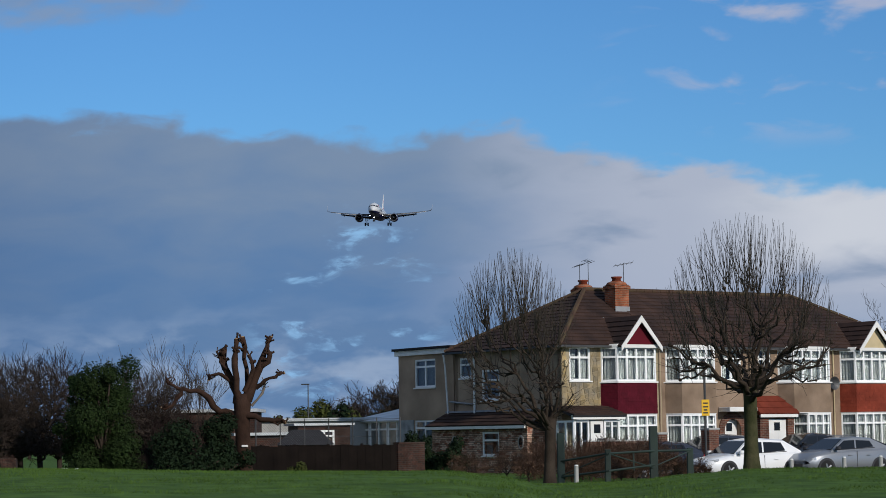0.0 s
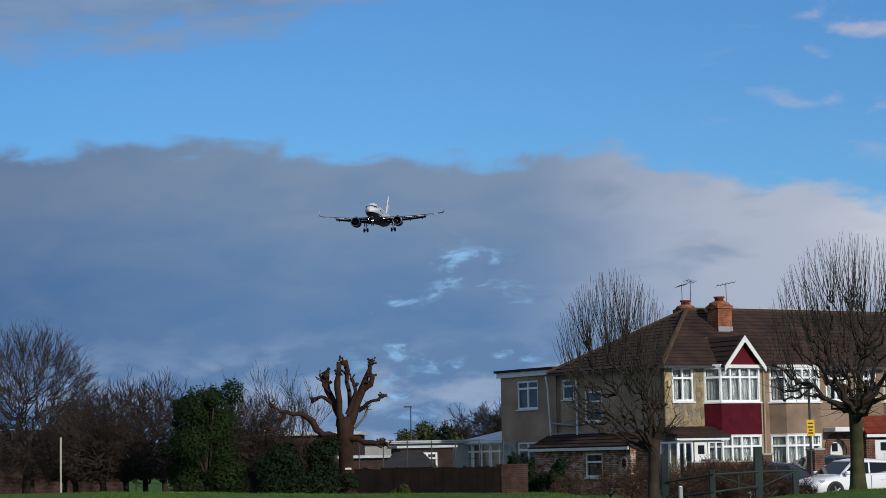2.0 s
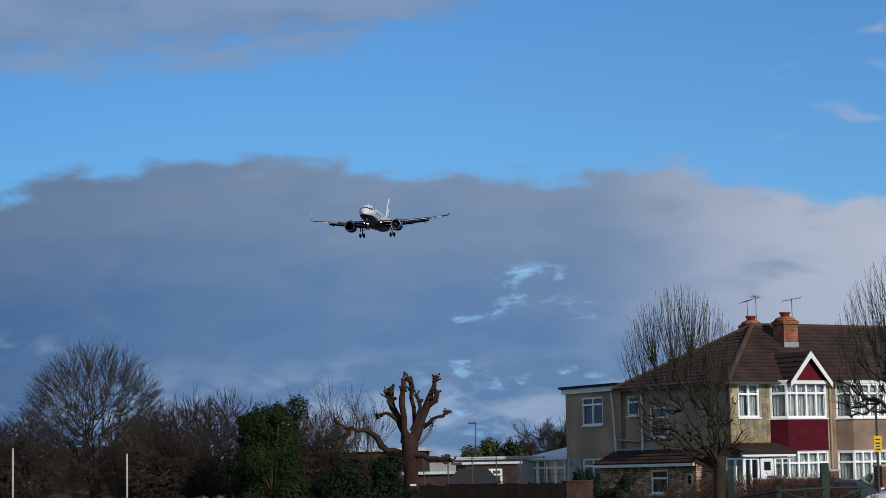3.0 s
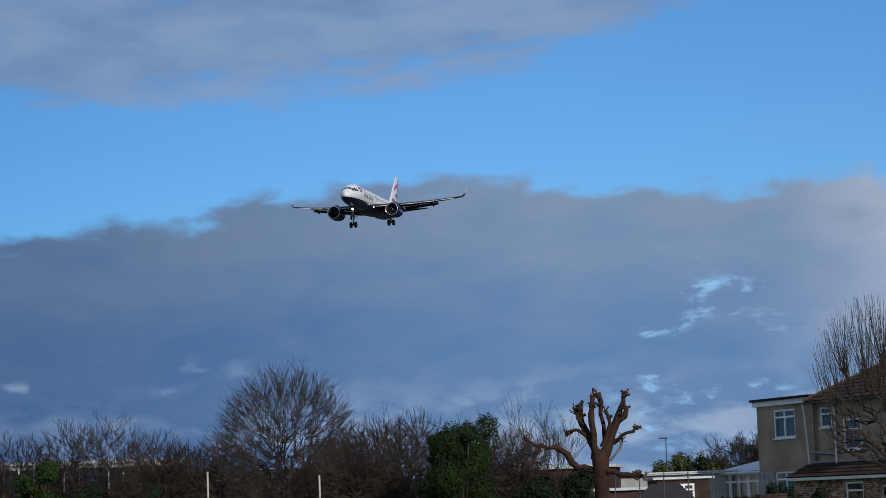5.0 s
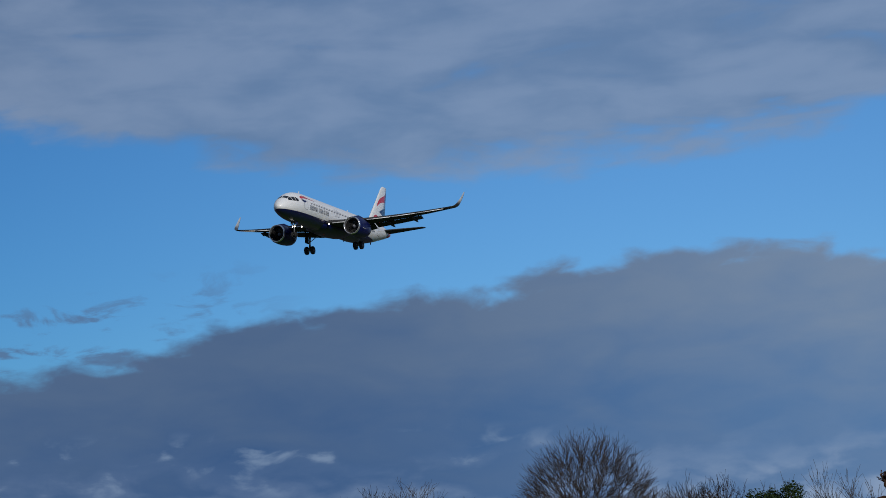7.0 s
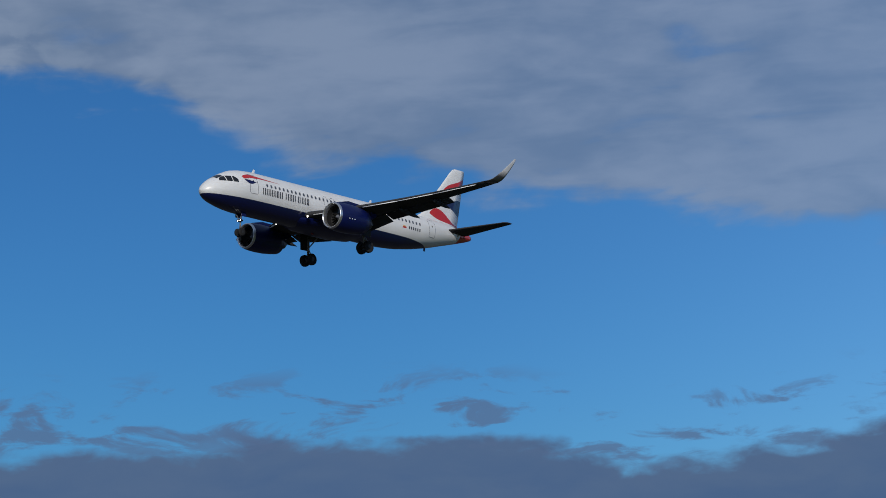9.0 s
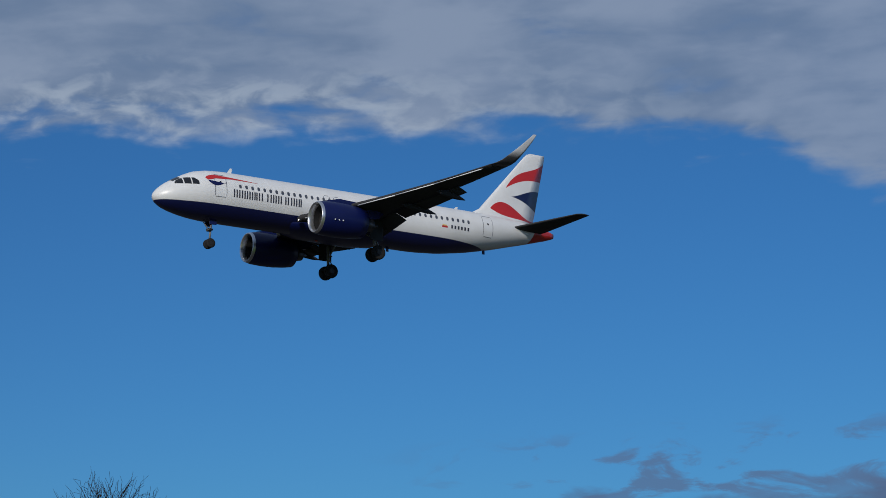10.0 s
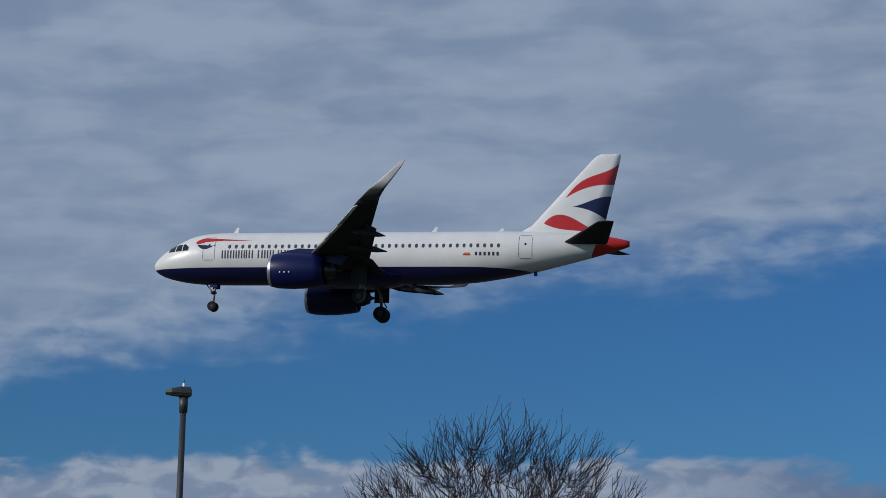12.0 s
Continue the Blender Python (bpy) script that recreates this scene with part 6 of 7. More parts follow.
def build_trees():
    pollard(polar(8.0, 61.0, 0.52), 21, "bare pollarded street tree with upright shoots on the bank", 0.2, 2.3, (3.0, 2.2, 2.4), (3.4, 2.5, 3.8), 0.0, 16, 330)
    pollard(polar(2.72, 63.5, 0.15), 33, "bare pollarded street tree beside the gate", 0.17, 1.9, (3.0, 1.5, 1.9), (4.0, 1.85, 2.95), -1.0, 14, 270, "bark", 300, 0.34)
    knuckled_stump()
    # ivy-clad tree and evergreen shrubs before the fence
    leafy("ivy_clad_tree", polar(-8.95, 72.0), 2.5, 4.3, 4, "tree smothered in dark green ivy", "ivy", 42000, 0.045, clumps=46, category="tree", slim=0.3)
    leafy("ivy_clad_tree", polar(-9.75, 73.0), 1.1, 4.0, 9, "narrow tree stem covered in green ivy", "ivy", 3500, 0.06, clumps=12, category="tree")
    leafy("shrub", polar(-6.8, 71.0), 2.9, 2.0, 6, "rounded dark evergreen shrub", "leaf_dark", 8000, 0.06, clumps=18)
    leafy("shrub", polar(-5.9, 72.5), 1.9, 2.35, 7, "dark evergreen shrub beside the lopped tree", "leaf_dark", 8000, 0.06, clumps=18)
    leafy("shrub", polar(-3.9, 69.0), 0.9, 0.75, 8, "low leafy shrub at the foot of the fence", "leaf_olive", 1500, 0.05, clumps=8)
    leafy("hedge_bush", polar(-21.9, 86.0), 2.6, 3.0, 15, "broad dark evergreen bush", "leaf_dark", 10000, 0.1, clumps=22)
    leafy("hedge_bush", polar(-20.05, 74.0), 1.8, 3.4, 16, "dark green evergreen bush among bare trees", "ivy", 12000, 0.055, clumps=26, slim=0.5)
    leafy("hedge_bush", polar(-18.6, 75.0), 1.9, 2.5, 17, "dark evergreen bush under bare branches", "leaf_dark", 7000, 0.06, clumps=18)
    leafy("hedge_bush", polar(-17.2, 76.0), 1.0, 2.6, 18, "narrow dark evergreen bush in the hedgerow", "leaf_dark", 4000, 0.06, clumps=14)
    # the large bare tree and its neighbours
    fan_tree("bare_tree", polar(-13.6, 92.0), (3.9, 3.05, 3.3), 2.2, 40, "broad domed bare tree with fine twigs", 0.24, (20, 170, 1100, 3600), (0.40, 0.64, 0.85, 1.0), (0.085, 0.036, 0.014, 0.0085), twig="twig", low=-0.35)
    rnd = random.Random(77)
    spots = ((-11.7, 80, 4.5), (-12.6, 84, 4.2), (-14.9, 86, 4.6), (-16.0, 88, 4.8), (-16.7, 90, 4.3), (-17.5, 86, 4.4), (-19.0, 88, 4.7), (-7.9, 84, 4.3), (-7.2, 82, 3.6), (-22.8, 92, 4.3))
    for i, (b, d, h) in enumerate(spots):
        bare_tree("thorn_tree", polar(b + rnd.uniform(-0.15, 0.15), d), h, 100 + i, "tangled leafless thorn tree in a hedgerow", 0.09, 4, 0.85, 0.02, 0.28, "bark", rnd.choice(("twig_dark", "twig_red", "twig", "twig_red")), 9, 4, "tree", "hedgerow trees", 0.38, 0.66, 0.9, 0.006)
    for i, (b, d, h, w) in enumerate(((-17.0, 82, 4.3, 1.6), (-18.2, 83, 5.1, 1.7), (-19.3, 83, 4.8, 1.6), (-20.5, 84, 4.5, 1.7), (-11.1, 80, 4.7, 1.6), (-10.1, 81, 4.8, 1.5), (-15.3, 82, 4.2, 1.5), (-21.8, 84, 4.4, 1.6), (-7.7, 82, 4.1, 1.3), (-11.7, 77, 4.2, 1.7), (-10.6, 77, 4.3, 1.6), (-12.4, 79, 3.9, 1.5), (-16.2, 83, 4.0, 1.5))):
        fan_tree("thorn_tree", polar(b, d), (h * 0.6, w, h * 0.4), 1.25, 140 + i, "leafless thorn tree with a rounded twiggy crown", 0.10, (12, 80, 480, 1300), (0.42, 0.66, 0.86, 1.0), (0.052, 0.026, 0.015, 0.010), "bark", rnd.choice(("twig", "twig_red", "twig_dark")), "hedgerow trees", 0.0, -0.2)
    for b, d, h, s in ((-6.5, 92, 5.5, 51), (-7.4, 94, 5.7, 52), (-8.3, 90, 5.0, 56)):
        bare_tree("slender_tree", polar(b, d), h, s, "slender upright leafless tree", 0.08, 4, 0.42, 0.10, 0.2, "bark", "shoot", 6, 3, "tree", "slender trees", 0.12, 0.70, 0.5, 0.006)
    # bramble and twigs at the foot of the house
    for i, (b, d, h) in enumerate(((2.3, 77, 1.7), (3.1, 77, 1.8), (3.9, 78, 1.4), (0.6, 80, 1.2), (4.9, 82, 1.5), (2.7, 74, 1.2), (4.3, 79, 1.3), (5.3, 80, 1.4), (5.8, 81, 1.2), (3.6, 75, 1.0), (3.3, 71.5, 1.0), (3.8, 72, 0.9), (4.6, 72, 0.9), (5.0, 73, 1.0), (6.0, 73, 1.1), (6.7, 74, 0.8), (2.2, 73, 0.9), (3.5, 78, 2.0), (4.1, 76.5, 1.9), (4.7, 77.5, 1.9), (5.1, 78.5, 1.8), (5.5, 79, 1.7), (3.8, 74, 1.5), (4.4, 75, 1.6), (5.6, 76, 1.3), (1.6, 78, 1.4), (2.5, 79, 1.9))):
        bare_tree("bramble", polar(b, d), h, 300 + i, "leafless bramble tangle by the wall", 0.03, 3, 0.9, 0.0, 0.1, "bark", "bramble", 8, 4, "bush", "brambles", 0.25, 0.75, 1.0, 0.006)
    for i, (b, d, h) in enumerate(((-1.0, 86, 1.7), (-0.4, 84.5, 1.6), (0.25, 83.5, 1.5))):
        leafy("ivy_bush", polar(b, d), 1.5, h, 400 + i, "dark ivy against the garden wall", "leaf_dark", 2500, 0.06, clumps=9)
    rnd = random.Random(90)
    for i in range(15):
        b = -20.5 + 1.0 * i
        if -16.6 < b < -9.4:
            continue
        leafy("undergrowth", polar(b, 82 + rnd.uniform(-1, 3)), 2.6, rnd.uniform(1.7, 2.5) if b < -13 else rnd.uniform(1.3, 2.1), 800 + i, "dark tangled undergrowth below the hedgerow", "leaf_dark", 2200, 0.09, clumps=9, group="undergrowth")
    # trees to the north
    fan_tree("garden_tree", polar(-94.75, 60.0), (5.0, 4.5, 4.3), 2.6, 61, "bare tree with long fine upright twigs", 0.16, (16, 100, 560, 1700), (0.42, 0.68, 0.88, 1.0), (0.075, 0.034, 0.019, 0.013), "bark", "twig_dark", "", 0.5, 0.05, 5)
    fan_tree("garden_tree", polar(11.6, 112.0), (5.6, 1.7, 3.2), 3.0, 63, "bare tree rising behind the terrace roof", 0.14, (10, 50, 200, 400), (0.42, 0.68, 0.88, 1.0), (0.05, 0.028, 0.018, 0.013), "bark", "twig")
    fan_tree("garden_tree", polar(-60.8, 66.0), (5.4, 2.4, 3.45), 3.0, 62, "bare twiggy tree top", 0.14, (16, 110, 800, 3000), (0.42, 0.68, 0.88, 1.0), (0.05, 0.028, 0.016, 0.011), "bark", "twig_dark")


build_trees()

# ---- fences, sheds, gate and street things ----
def build_fence():
    f = thing("board_fence", Matrix.Identity(4), "brown close-boarded garden fence, colour darkened for shade", "fence")
    a, b = polar(-8.4, 79.0), polar(-1.35, 79.0)
    n = 64
    rnd = random.Random(8)
    for k in range(n):
        p, q = a.lerp(b, k / n), a.lerp(b, (k + 1.04) / n)
        d = (q - p).normalized()
        nrm = Vector((-d.y, d.x, 0)) * (0.012 + 0.012 * (k % 2))
        h = 1.3 + rnd.uniform(-0.03, 0.03)
        part("board", loft(bmesh.new(), [[(v.x + s.x, v.y + s.y, z) for v, s in ((p, -nrm), (q, -nrm), (q, nrm), (p, nrm))] for z in (-0.05, h)]), M["fence"], f)
    for k in range(9):
        p = a.lerp(b, k / 8) + Vector((0, 0.1, 0))
        part("post", soft_box(p.x - 0.05, p.y - 0.05, -0.05, p.x + 0.05, p.y + 0.05, 1.35, 0.008), M["fence"], f)
    for z in (0.3, 1.05):
        part("rail", rod(bmesh.new(), a + Vector((0, 0.06, z)), b + Vector((0, 0.06, z)), 0.035, None, 6), M["fence"], f)
    w = thing("garden_wall", Matrix.Identity(4), "red brick garden wall beside the fence", "wall")
    p, q = polar(-1.32, 79.5), polar(-0.62, 80.5)
    d = (q - p).normalized()
    nn = Vector((-d.y, d.x, 0)) * 0.11
    part("brickwork", loft(bmesh.new(), [[(v + s + Vector((0, 0, z)))[:] for v, s in ((p, -nn), (q, -nn), (q, nn), (p, nn))] for z in (-0.05, 1.3)]), M["brick_old"], w)
    part("coping", loft(bmesh.new(), [[(v + s * 1.3 + Vector((0, 0, z)))[:] for v, s in ((p, -nn), (q, -nn), (q, nn), (p, nn))] for z in (1.303, 1.37)]), M["brick_old"], w)
    # wire mesh fence on slim posts
    c = thing("chain_link_fence", Matrix.Identity(4), "tall wire mesh fence on slim dark posts", "fence")
    a, b = polar(-5.0, 81.0), polar(-1.2, 82.0)
    for k in range(7):
        p = a.lerp(b, k / 6)
        part("post", rod(bmesh.new(), p, p + Vector((0, 0, 2.3)), 0.022, None, 8), M["dark_metal"], c)
    bm, n = bmesh.new(), 60
    for k in range(n):
        for s in (1, -1):
            p = a.lerp(b, k / n)
            q = a.lerp(b, min(1, max(0, (k + s * 14) / n)))
            h = abs((min(n, max(0, k + s * 14)) - k)) / 14
            rod(bm, p + Vector((0, 0, 0.9)), q + Vector((0, 0, 0.9 + 1.35 * h)), 0.0025, None, 3, False)
    for z in (0.9, 1.6, 2.25):
        rod(bm, a + Vector((0, 0, z)), b + Vector((0, 0, z)), 0.008, None, 4, False)
    tagged(part("wire_mesh", bm, M["dark_metal"], c), kind="stuff")


def shed(bearing, dist, w, deep, h, rise, walls, roof, label, name="shed", turn=0.0, windows=0):
    t = thing(name, Matrix.Translation(polar(bearing, dist)) @ Matrix.Rotation(radians(turn), 4, "Z"), label, name.replace("_", " "))
    part("wall", box(bmesh.new(), -w / 2, -deep / 2, -0.1, w / 2, deep / 2, h), M[walls], t)
    bm = bmesh.new()
    o = 0.18
    loft(bm, [[(-w / 2 - o, -deep / 2 - o, h), (w / 2 + o, -deep / 2 - o, h), (w / 2 + o, deep / 2 + o, h), (-w / 2 - o, deep / 2 + o, h)], [(-w / 2 + w * 0.2, -0.05, h + rise), (w / 2 - w * 0.2, -0.05, h + rise), (w / 2 - w * 0.2, 0.05, h + rise), (-w / 2 + w * 0.2, 0.05, h + rise)]] if rise > 0.3 else
         [[(x * (w / 2 + o), y * (deep / 2 + o), z) for x, y in ((-1, -1), (1, -1), (1, 1), (-1, 1))] for z in (h + 0.003, h + rise)])
    part("roof", bm, M[roof], t)
    for k in range(windows):
        x = -w / 2 + w * (k + 0.5) / windows
        window(t, (x - 0.45, -deep / 2 - 0.11), (x + 0.45, -deep / 2 - 0.11), 0.9, 1.9, 2, 0.7, True, False)
    return t


def build_sheds():
    shed(-4.5, 92, 3.2, 3.0, 1.7, 0.12, "brick_old", "metal_roof", "low brick outbuilding with a pale sheet roof", "outbuilding", 8)
    shed(-3.7, 87, 1.9, 2.0, 1.3, 0.6, "fence", "bitumen", "dark garden shed with a hipped felt roof", "garden_shed", 5)
    shed(-3.35, 96, 2.3, 3.0, 2.1, 0.1, "brick_old", "metal_roof", "red brick garage with a flat pale roof", "garage", 12, 1)
    shed(-3.6, 104, 9.5, 4.0, 2.35, 0.14, "concrete", "metal_roof", "long low garage block with a pale roof", "garage_block", 4)
    shed(-6.4, 98, 5.0, 4.0, 2.75, 0.14, "brick_old", "metal_roof", "low flat-roofed building behind the trees", "outbuilding", 0)
    shed(-8.0, 90, 3.6, 2.6, 1.9, 0.12, "fence", "bitumen", "dark timber lean-to shed under the trees", "garden_shed", 0)
    shed(-13.0, 125, 8.0, 5.0, 2.4, 1.3, "brick_old", "bitumen", "low brick building beyond the hedgerow", "outbuilding", 10)
    shed(-16.2, 130, 6.0, 5.0, 2.3, 1.6, "render", "bitumen", "low rendered building beyond the hedgerow", "outbuilding", -8)


def build_depot():
    """Far glazed industrial building beyond the hedge."""
    t = thing("depot_building", Matrix.Translation(polar(-19.4, 150)) @ Matrix.Rotation(radians(19), 4, "Z"), "long low glazed depot building with white frames", "building")
    part("wall", box(bmesh.new(), -8.0, 0, 0, 8.0, 9.0, 4.9), M["stone_grey"], t)
    part("roof_edge", box(bmesh.new(), -8.2, -0.25, 4.903, 8.2, 9.2, 5.12), M["stone_grey"], t)
    for k in range(16):
        x = -7.9 + k
        part("glazing", box(bmesh.new(), x, -0.08, 2.2, x + 0.88, -0.02, 4.6), M["car_glass"], t)
        part("mullion", box(bmesh.new(), x + 0.885, -0.14, 0.2, x + 0.985, -0.01, 4.85), M["stone_grey"], t)
    part("blue_sign", box(bmesh.new(), 1.2, -0.22, 3.6, 2.3, -0.15, 4.5), mat("blue_panel", (0.03, 0.09, 0.4), 0.5), t, "blue sign panel")


def build_gate():
    g = thing("field_gate", Matrix.Identity(4), "green steel barrier gate between square posts", "gate")
    posts = ((3.02, 70.0, 1.62, 0.12), (4.25, 69.0, 1.08, 0.09), (5.45, 70.5, 1.8, 0.13), (6.4, 71.5, 1.08, 0.1))
    tops = []
    for b, d, h, r in posts:
        p = polar(b, d)
        part("gate_post", soft_box(p.x - r, p.y - r, -0.1, p.x + r, p.y + r, h, 0.02), M["green_metal"], g, "dark green steel post")
        tops.append(p)
    a, b, c, d = tops
    for p, q, z0, z1 in ((a, b, 0.72, 0.95), (b, c, 0.95, 1.0), (c, d, 1.0, 1.0), (a, b, 0.22, 0.4), (b, c, 0.4, 0.55)):
        part("rail", rod(bmesh.new(), p + Vector((0, -0.1, z0)), q + Vector((0, -0.1, z1)), 0.035, None, 8), M["green_metal"], g)
    for p, q, z0, z1 in ((a, b, 0.25, 0.9), (b, c, 0.95, 0.45), (c, d, 0.5, 0.98)):
        part("brace", rod(bmesh.new(), p + Vector((0, -0.1, z0)), q + Vector((0, -0.1, z1)), 0.022, None, 6), M["green_metal"], g)
    m = b.lerp(c, 0.55)
    part("upright", rod(bmesh.new(), m + Vector((0, -0.1, 0.4)), m + Vector((0, -0.1, 1.02)), 0.03, None, 6), M["green_metal"], g)
    for bb, dd, top in ((3.42, 62.0, 0.68), (9.02, 64.5, 0.74), (10.37, 64.5, 0.78), (11.3, 64.5, 0.8)):
        p = polar(bb, dd)
        z = ground_z(p.x, p.y) - 0.1
        t = thing("bollard", Matrix.Translation((p.x, p.y, z)), "short white-topped concrete bollard in the grass", "bollard", "bollards")
        part("shaft", rod(bmesh.new(), (0, 0, 0), (0, 0, top - z), 0.065, 0.06, 10), M["concrete"], t)
        part("cap", rod(bmesh.new(), (0, 0, top - z + 0.001), (0, 0, top - z + 0.03), 0.063, 0.04, 10), M["white"], t)


def build_street():
    r = new("road", mesh_of("road", [HOUSE @ Vector(p) for p in ((-1, -11.5, -0.225), (60, -11.5, -0.225), (60, -3.99, -0.225), (-1, -3.99, -0.225))], [(0, 1, 2, 3)], M["asphalt"]))
    tagged(r, "grey asphalt side street before the terrace", "road", kind="structure")
    pv = thing("pavement", HOUSE, "paved front strip before the terrace", "pavement", "", "structure")
    part("slabs", box(bmesh.new(), -1.0, -3.98, -0.4, 40.0, -1.5, 0.02), M["concrete"], pv)
    # sign pole
    t = thing("sign_pole", Matrix.Translation(polar(6.82, 84.0)), "dark pole with a yellow notice plate", "street sign")
    part("pole", rod(bmesh.new(), (0, 0, -0.1), (0, 0, 4.3), 0.045, None, 10), M["dark_metal"], t)
    s = part("sign_plate", soft_box(-0.14, -0.08, 2.2, 0.16, -0.05, 2.82, 0.006), M["yellow"], t, "yellow notice plate")
    for z, w in ((2.66, 0.18), (2.52, 0.2), (2.4, 0.14), (2.29, 0.18)):
        part("notice_bar", box(bmesh.new(), 0.01 - w / 2, -0.086, z, 0.01 + w / 2, -0.082, z + 0.05), M["ink"], s)
    # front garden pillars and walls
    for u, v, h, w in ((0.2, -2.6, 1.3, 0.45), (2.6, -3.0, 1.5, 0.45), (4.9, -3.4, 1.65, 0.5)):
        p = thing("garden_pillar", HOUSE @ Matrix.Translation((u, v, 0)), "weathered red brick garden pillar", "pillar", "garden pillars")
        part("shaft", box(bmesh.new(), -w / 2, -w / 2, 0, w / 2, w / 2, h), M["brick"], p)
        part("cap", soft_box(-w / 2 - 0.04, -w / 2 - 0.04, h + 0.002, w / 2 + 0.04, w / 2 + 0.04, h + 0.09, 0.02), M["concrete"], p)
    for u0, u1, v, h in ((-1.0, 2.3, -2.8, 1.25), (5.2, 6.4, -3.4, 1.0)):
        w = thing("front_wall", HOUSE, "low reddish-brown brick garden wall", "wall", "garden walls")
        part("brickwork", box(bmesh.new(), u0, v - 0.11, 0, u1, v + 0.11, h), M["brick"], w)
        part("coping", soft_box(u0, v - 0.14, h + 0.002, u1, v + 0.14, h + 0.06, 0.01), M["concrete"], w)
    leafy("shrub", HOUSE @ Vector((13.2, -1.9, 0)), 1.2, 1.15, 31, "small yellow-green front garden shrub", "leaf_olive", 1500, 0.05, clumps=8)
    leafy("shrub", HOUSE @ Vector((14.8, -1.9, 0)), 1.4, 1.2, 32, "small green front garden shrub", "leaf_olive", 1500, 0.05, clumps=8)
    # street lamps
    t = thing("street_lamp", Matrix.Translation(polar(-103.1, 45.0)), "grey steel street lamp with a dark flat head", "street lamp", "street lamps")
    part("column", rod(bmesh.new(), (0, 0, -0.1), (0, 0, 7.75), 0.085, 0.062, 14), M["dark_metal"], t, "grey steel column", True)
    part("collar", rod(bmesh.new(), (0, 0, 7.55), (0, 0, 7.9), 0.085, 0.095, 14), M["dark_metal"], t, "", True)
    bm = bmesh.new()
    c, s = math.cos(radians(-103.1)), math.sin(radians(-103.1))
    side = Vector((c, -s, 0))
    rings = []
    for x, h, w in ((0.16, 0.06, 0.1), (0.13, 0.13, 0.13), (-0.05, 0.13, 0.15), (-0.25, 0.09, 0.15), (-0.38, 0.05, 0.1)):
        ctr = side * x + Vector((0, 0, 7.95))
        fw = Vector((side.y, -side.x, 0)) * w
        rings.append([(ctr - fw)[:], (ctr - fw * 0.8 + Vector((0, 0, h)))[:], (ctr + fw * 0.8 + Vector((0, 0, h)))[:], (ctr + fw)[:], (ctr + fw * 0.8 - Vector((0, 0, h * 0.5)))[:], (ctr - fw * 0.8 - Vector((0, 0, h * 0.5)))[:]])
    head = part("lamp_head", loft(bm, rings), M["dark_metal"], t, "dark lamp head")
    part("photocell", rod(bmesh.new(), (0, 0, 8.06), (0, 0, 8.16), 0.05, 0.04, 10), M["lamp_clear"], head, "pale light sensor")
    part("spike", rod(bmesh.new(), (0, 0, 8.15), (0, 0, 8.24), 0.008, None, 5), M["dark_metal"], head)
    for b, d, h, mt in ((-3.62, 125, 4.6, "dark_metal"),):
        t = thing("street_lamp", Matrix.Translation(polar(b, d)), "far dark street lamp above the gardens", "street lamp", "street lamps")
        part("column", rod(bmesh.new(), (0, 0, 0), (0, 0, h), 0.045, 0.03, 8), M[mt], t)
        part("arm", soft_box(-0.4, -0.05, h, 0.08, 0.05, h + 0.07, 0.02), M[mt], t)
    for b, d, h in ((-15.68, 75, 2.8), (-12.76, 75, 2.55)):
        t = thing("white_post", Matrix.Translation(polar(b, d)), "slim white post in the hedgerow", "post", "white posts")
        part("shaft", rod(bmesh.new(), (0, 0, 0), (0, 0, h), 0.032, None, 8), M["post_white"], t)
        part("cap", rod(bmesh.new(), (0, 0, h + 0.001), (0, 0, h + 0.04), 0.04, 0.03, 8), M["concrete"], t)


def build_litter():
    rnd = random.Random(14)
    for i, (b, c) in enumerate(((-11.3, "concrete"), (-11.0, "pot"), (-10.8, "white"), (-10.45, "tile_red"), (-9.9, "concrete"), (-9.65, "white"))):
        p = polar(b + rnd.uniform(-0.1, 0.1), 63.6 + rnd.uniform(0, 0.8))
        t = thing("litter_bag", Matrix.Translation((p.x, p.y, ground_z(p.x, p.y))), "crumpled rubbish bag dumped by the hedge", "rubbish", "dumped rubbish")
        bm = bmesh.new()
        bmesh.ops.create_icosphere(bm, subdivisions=2, radius=rnd.uniform(0.05, 0.085))
        for v in bm.verts:
            v.co = Vector((v.co.x * 1.7, v.co.y, v.co.z * 0.9)) * (1 + 0.7 * noise.noise(v.co * 14 + Vector((i * 3, 0, 0)))) + Vector((0, 0, 0.05))
        part("bag", bm, M[c], t)


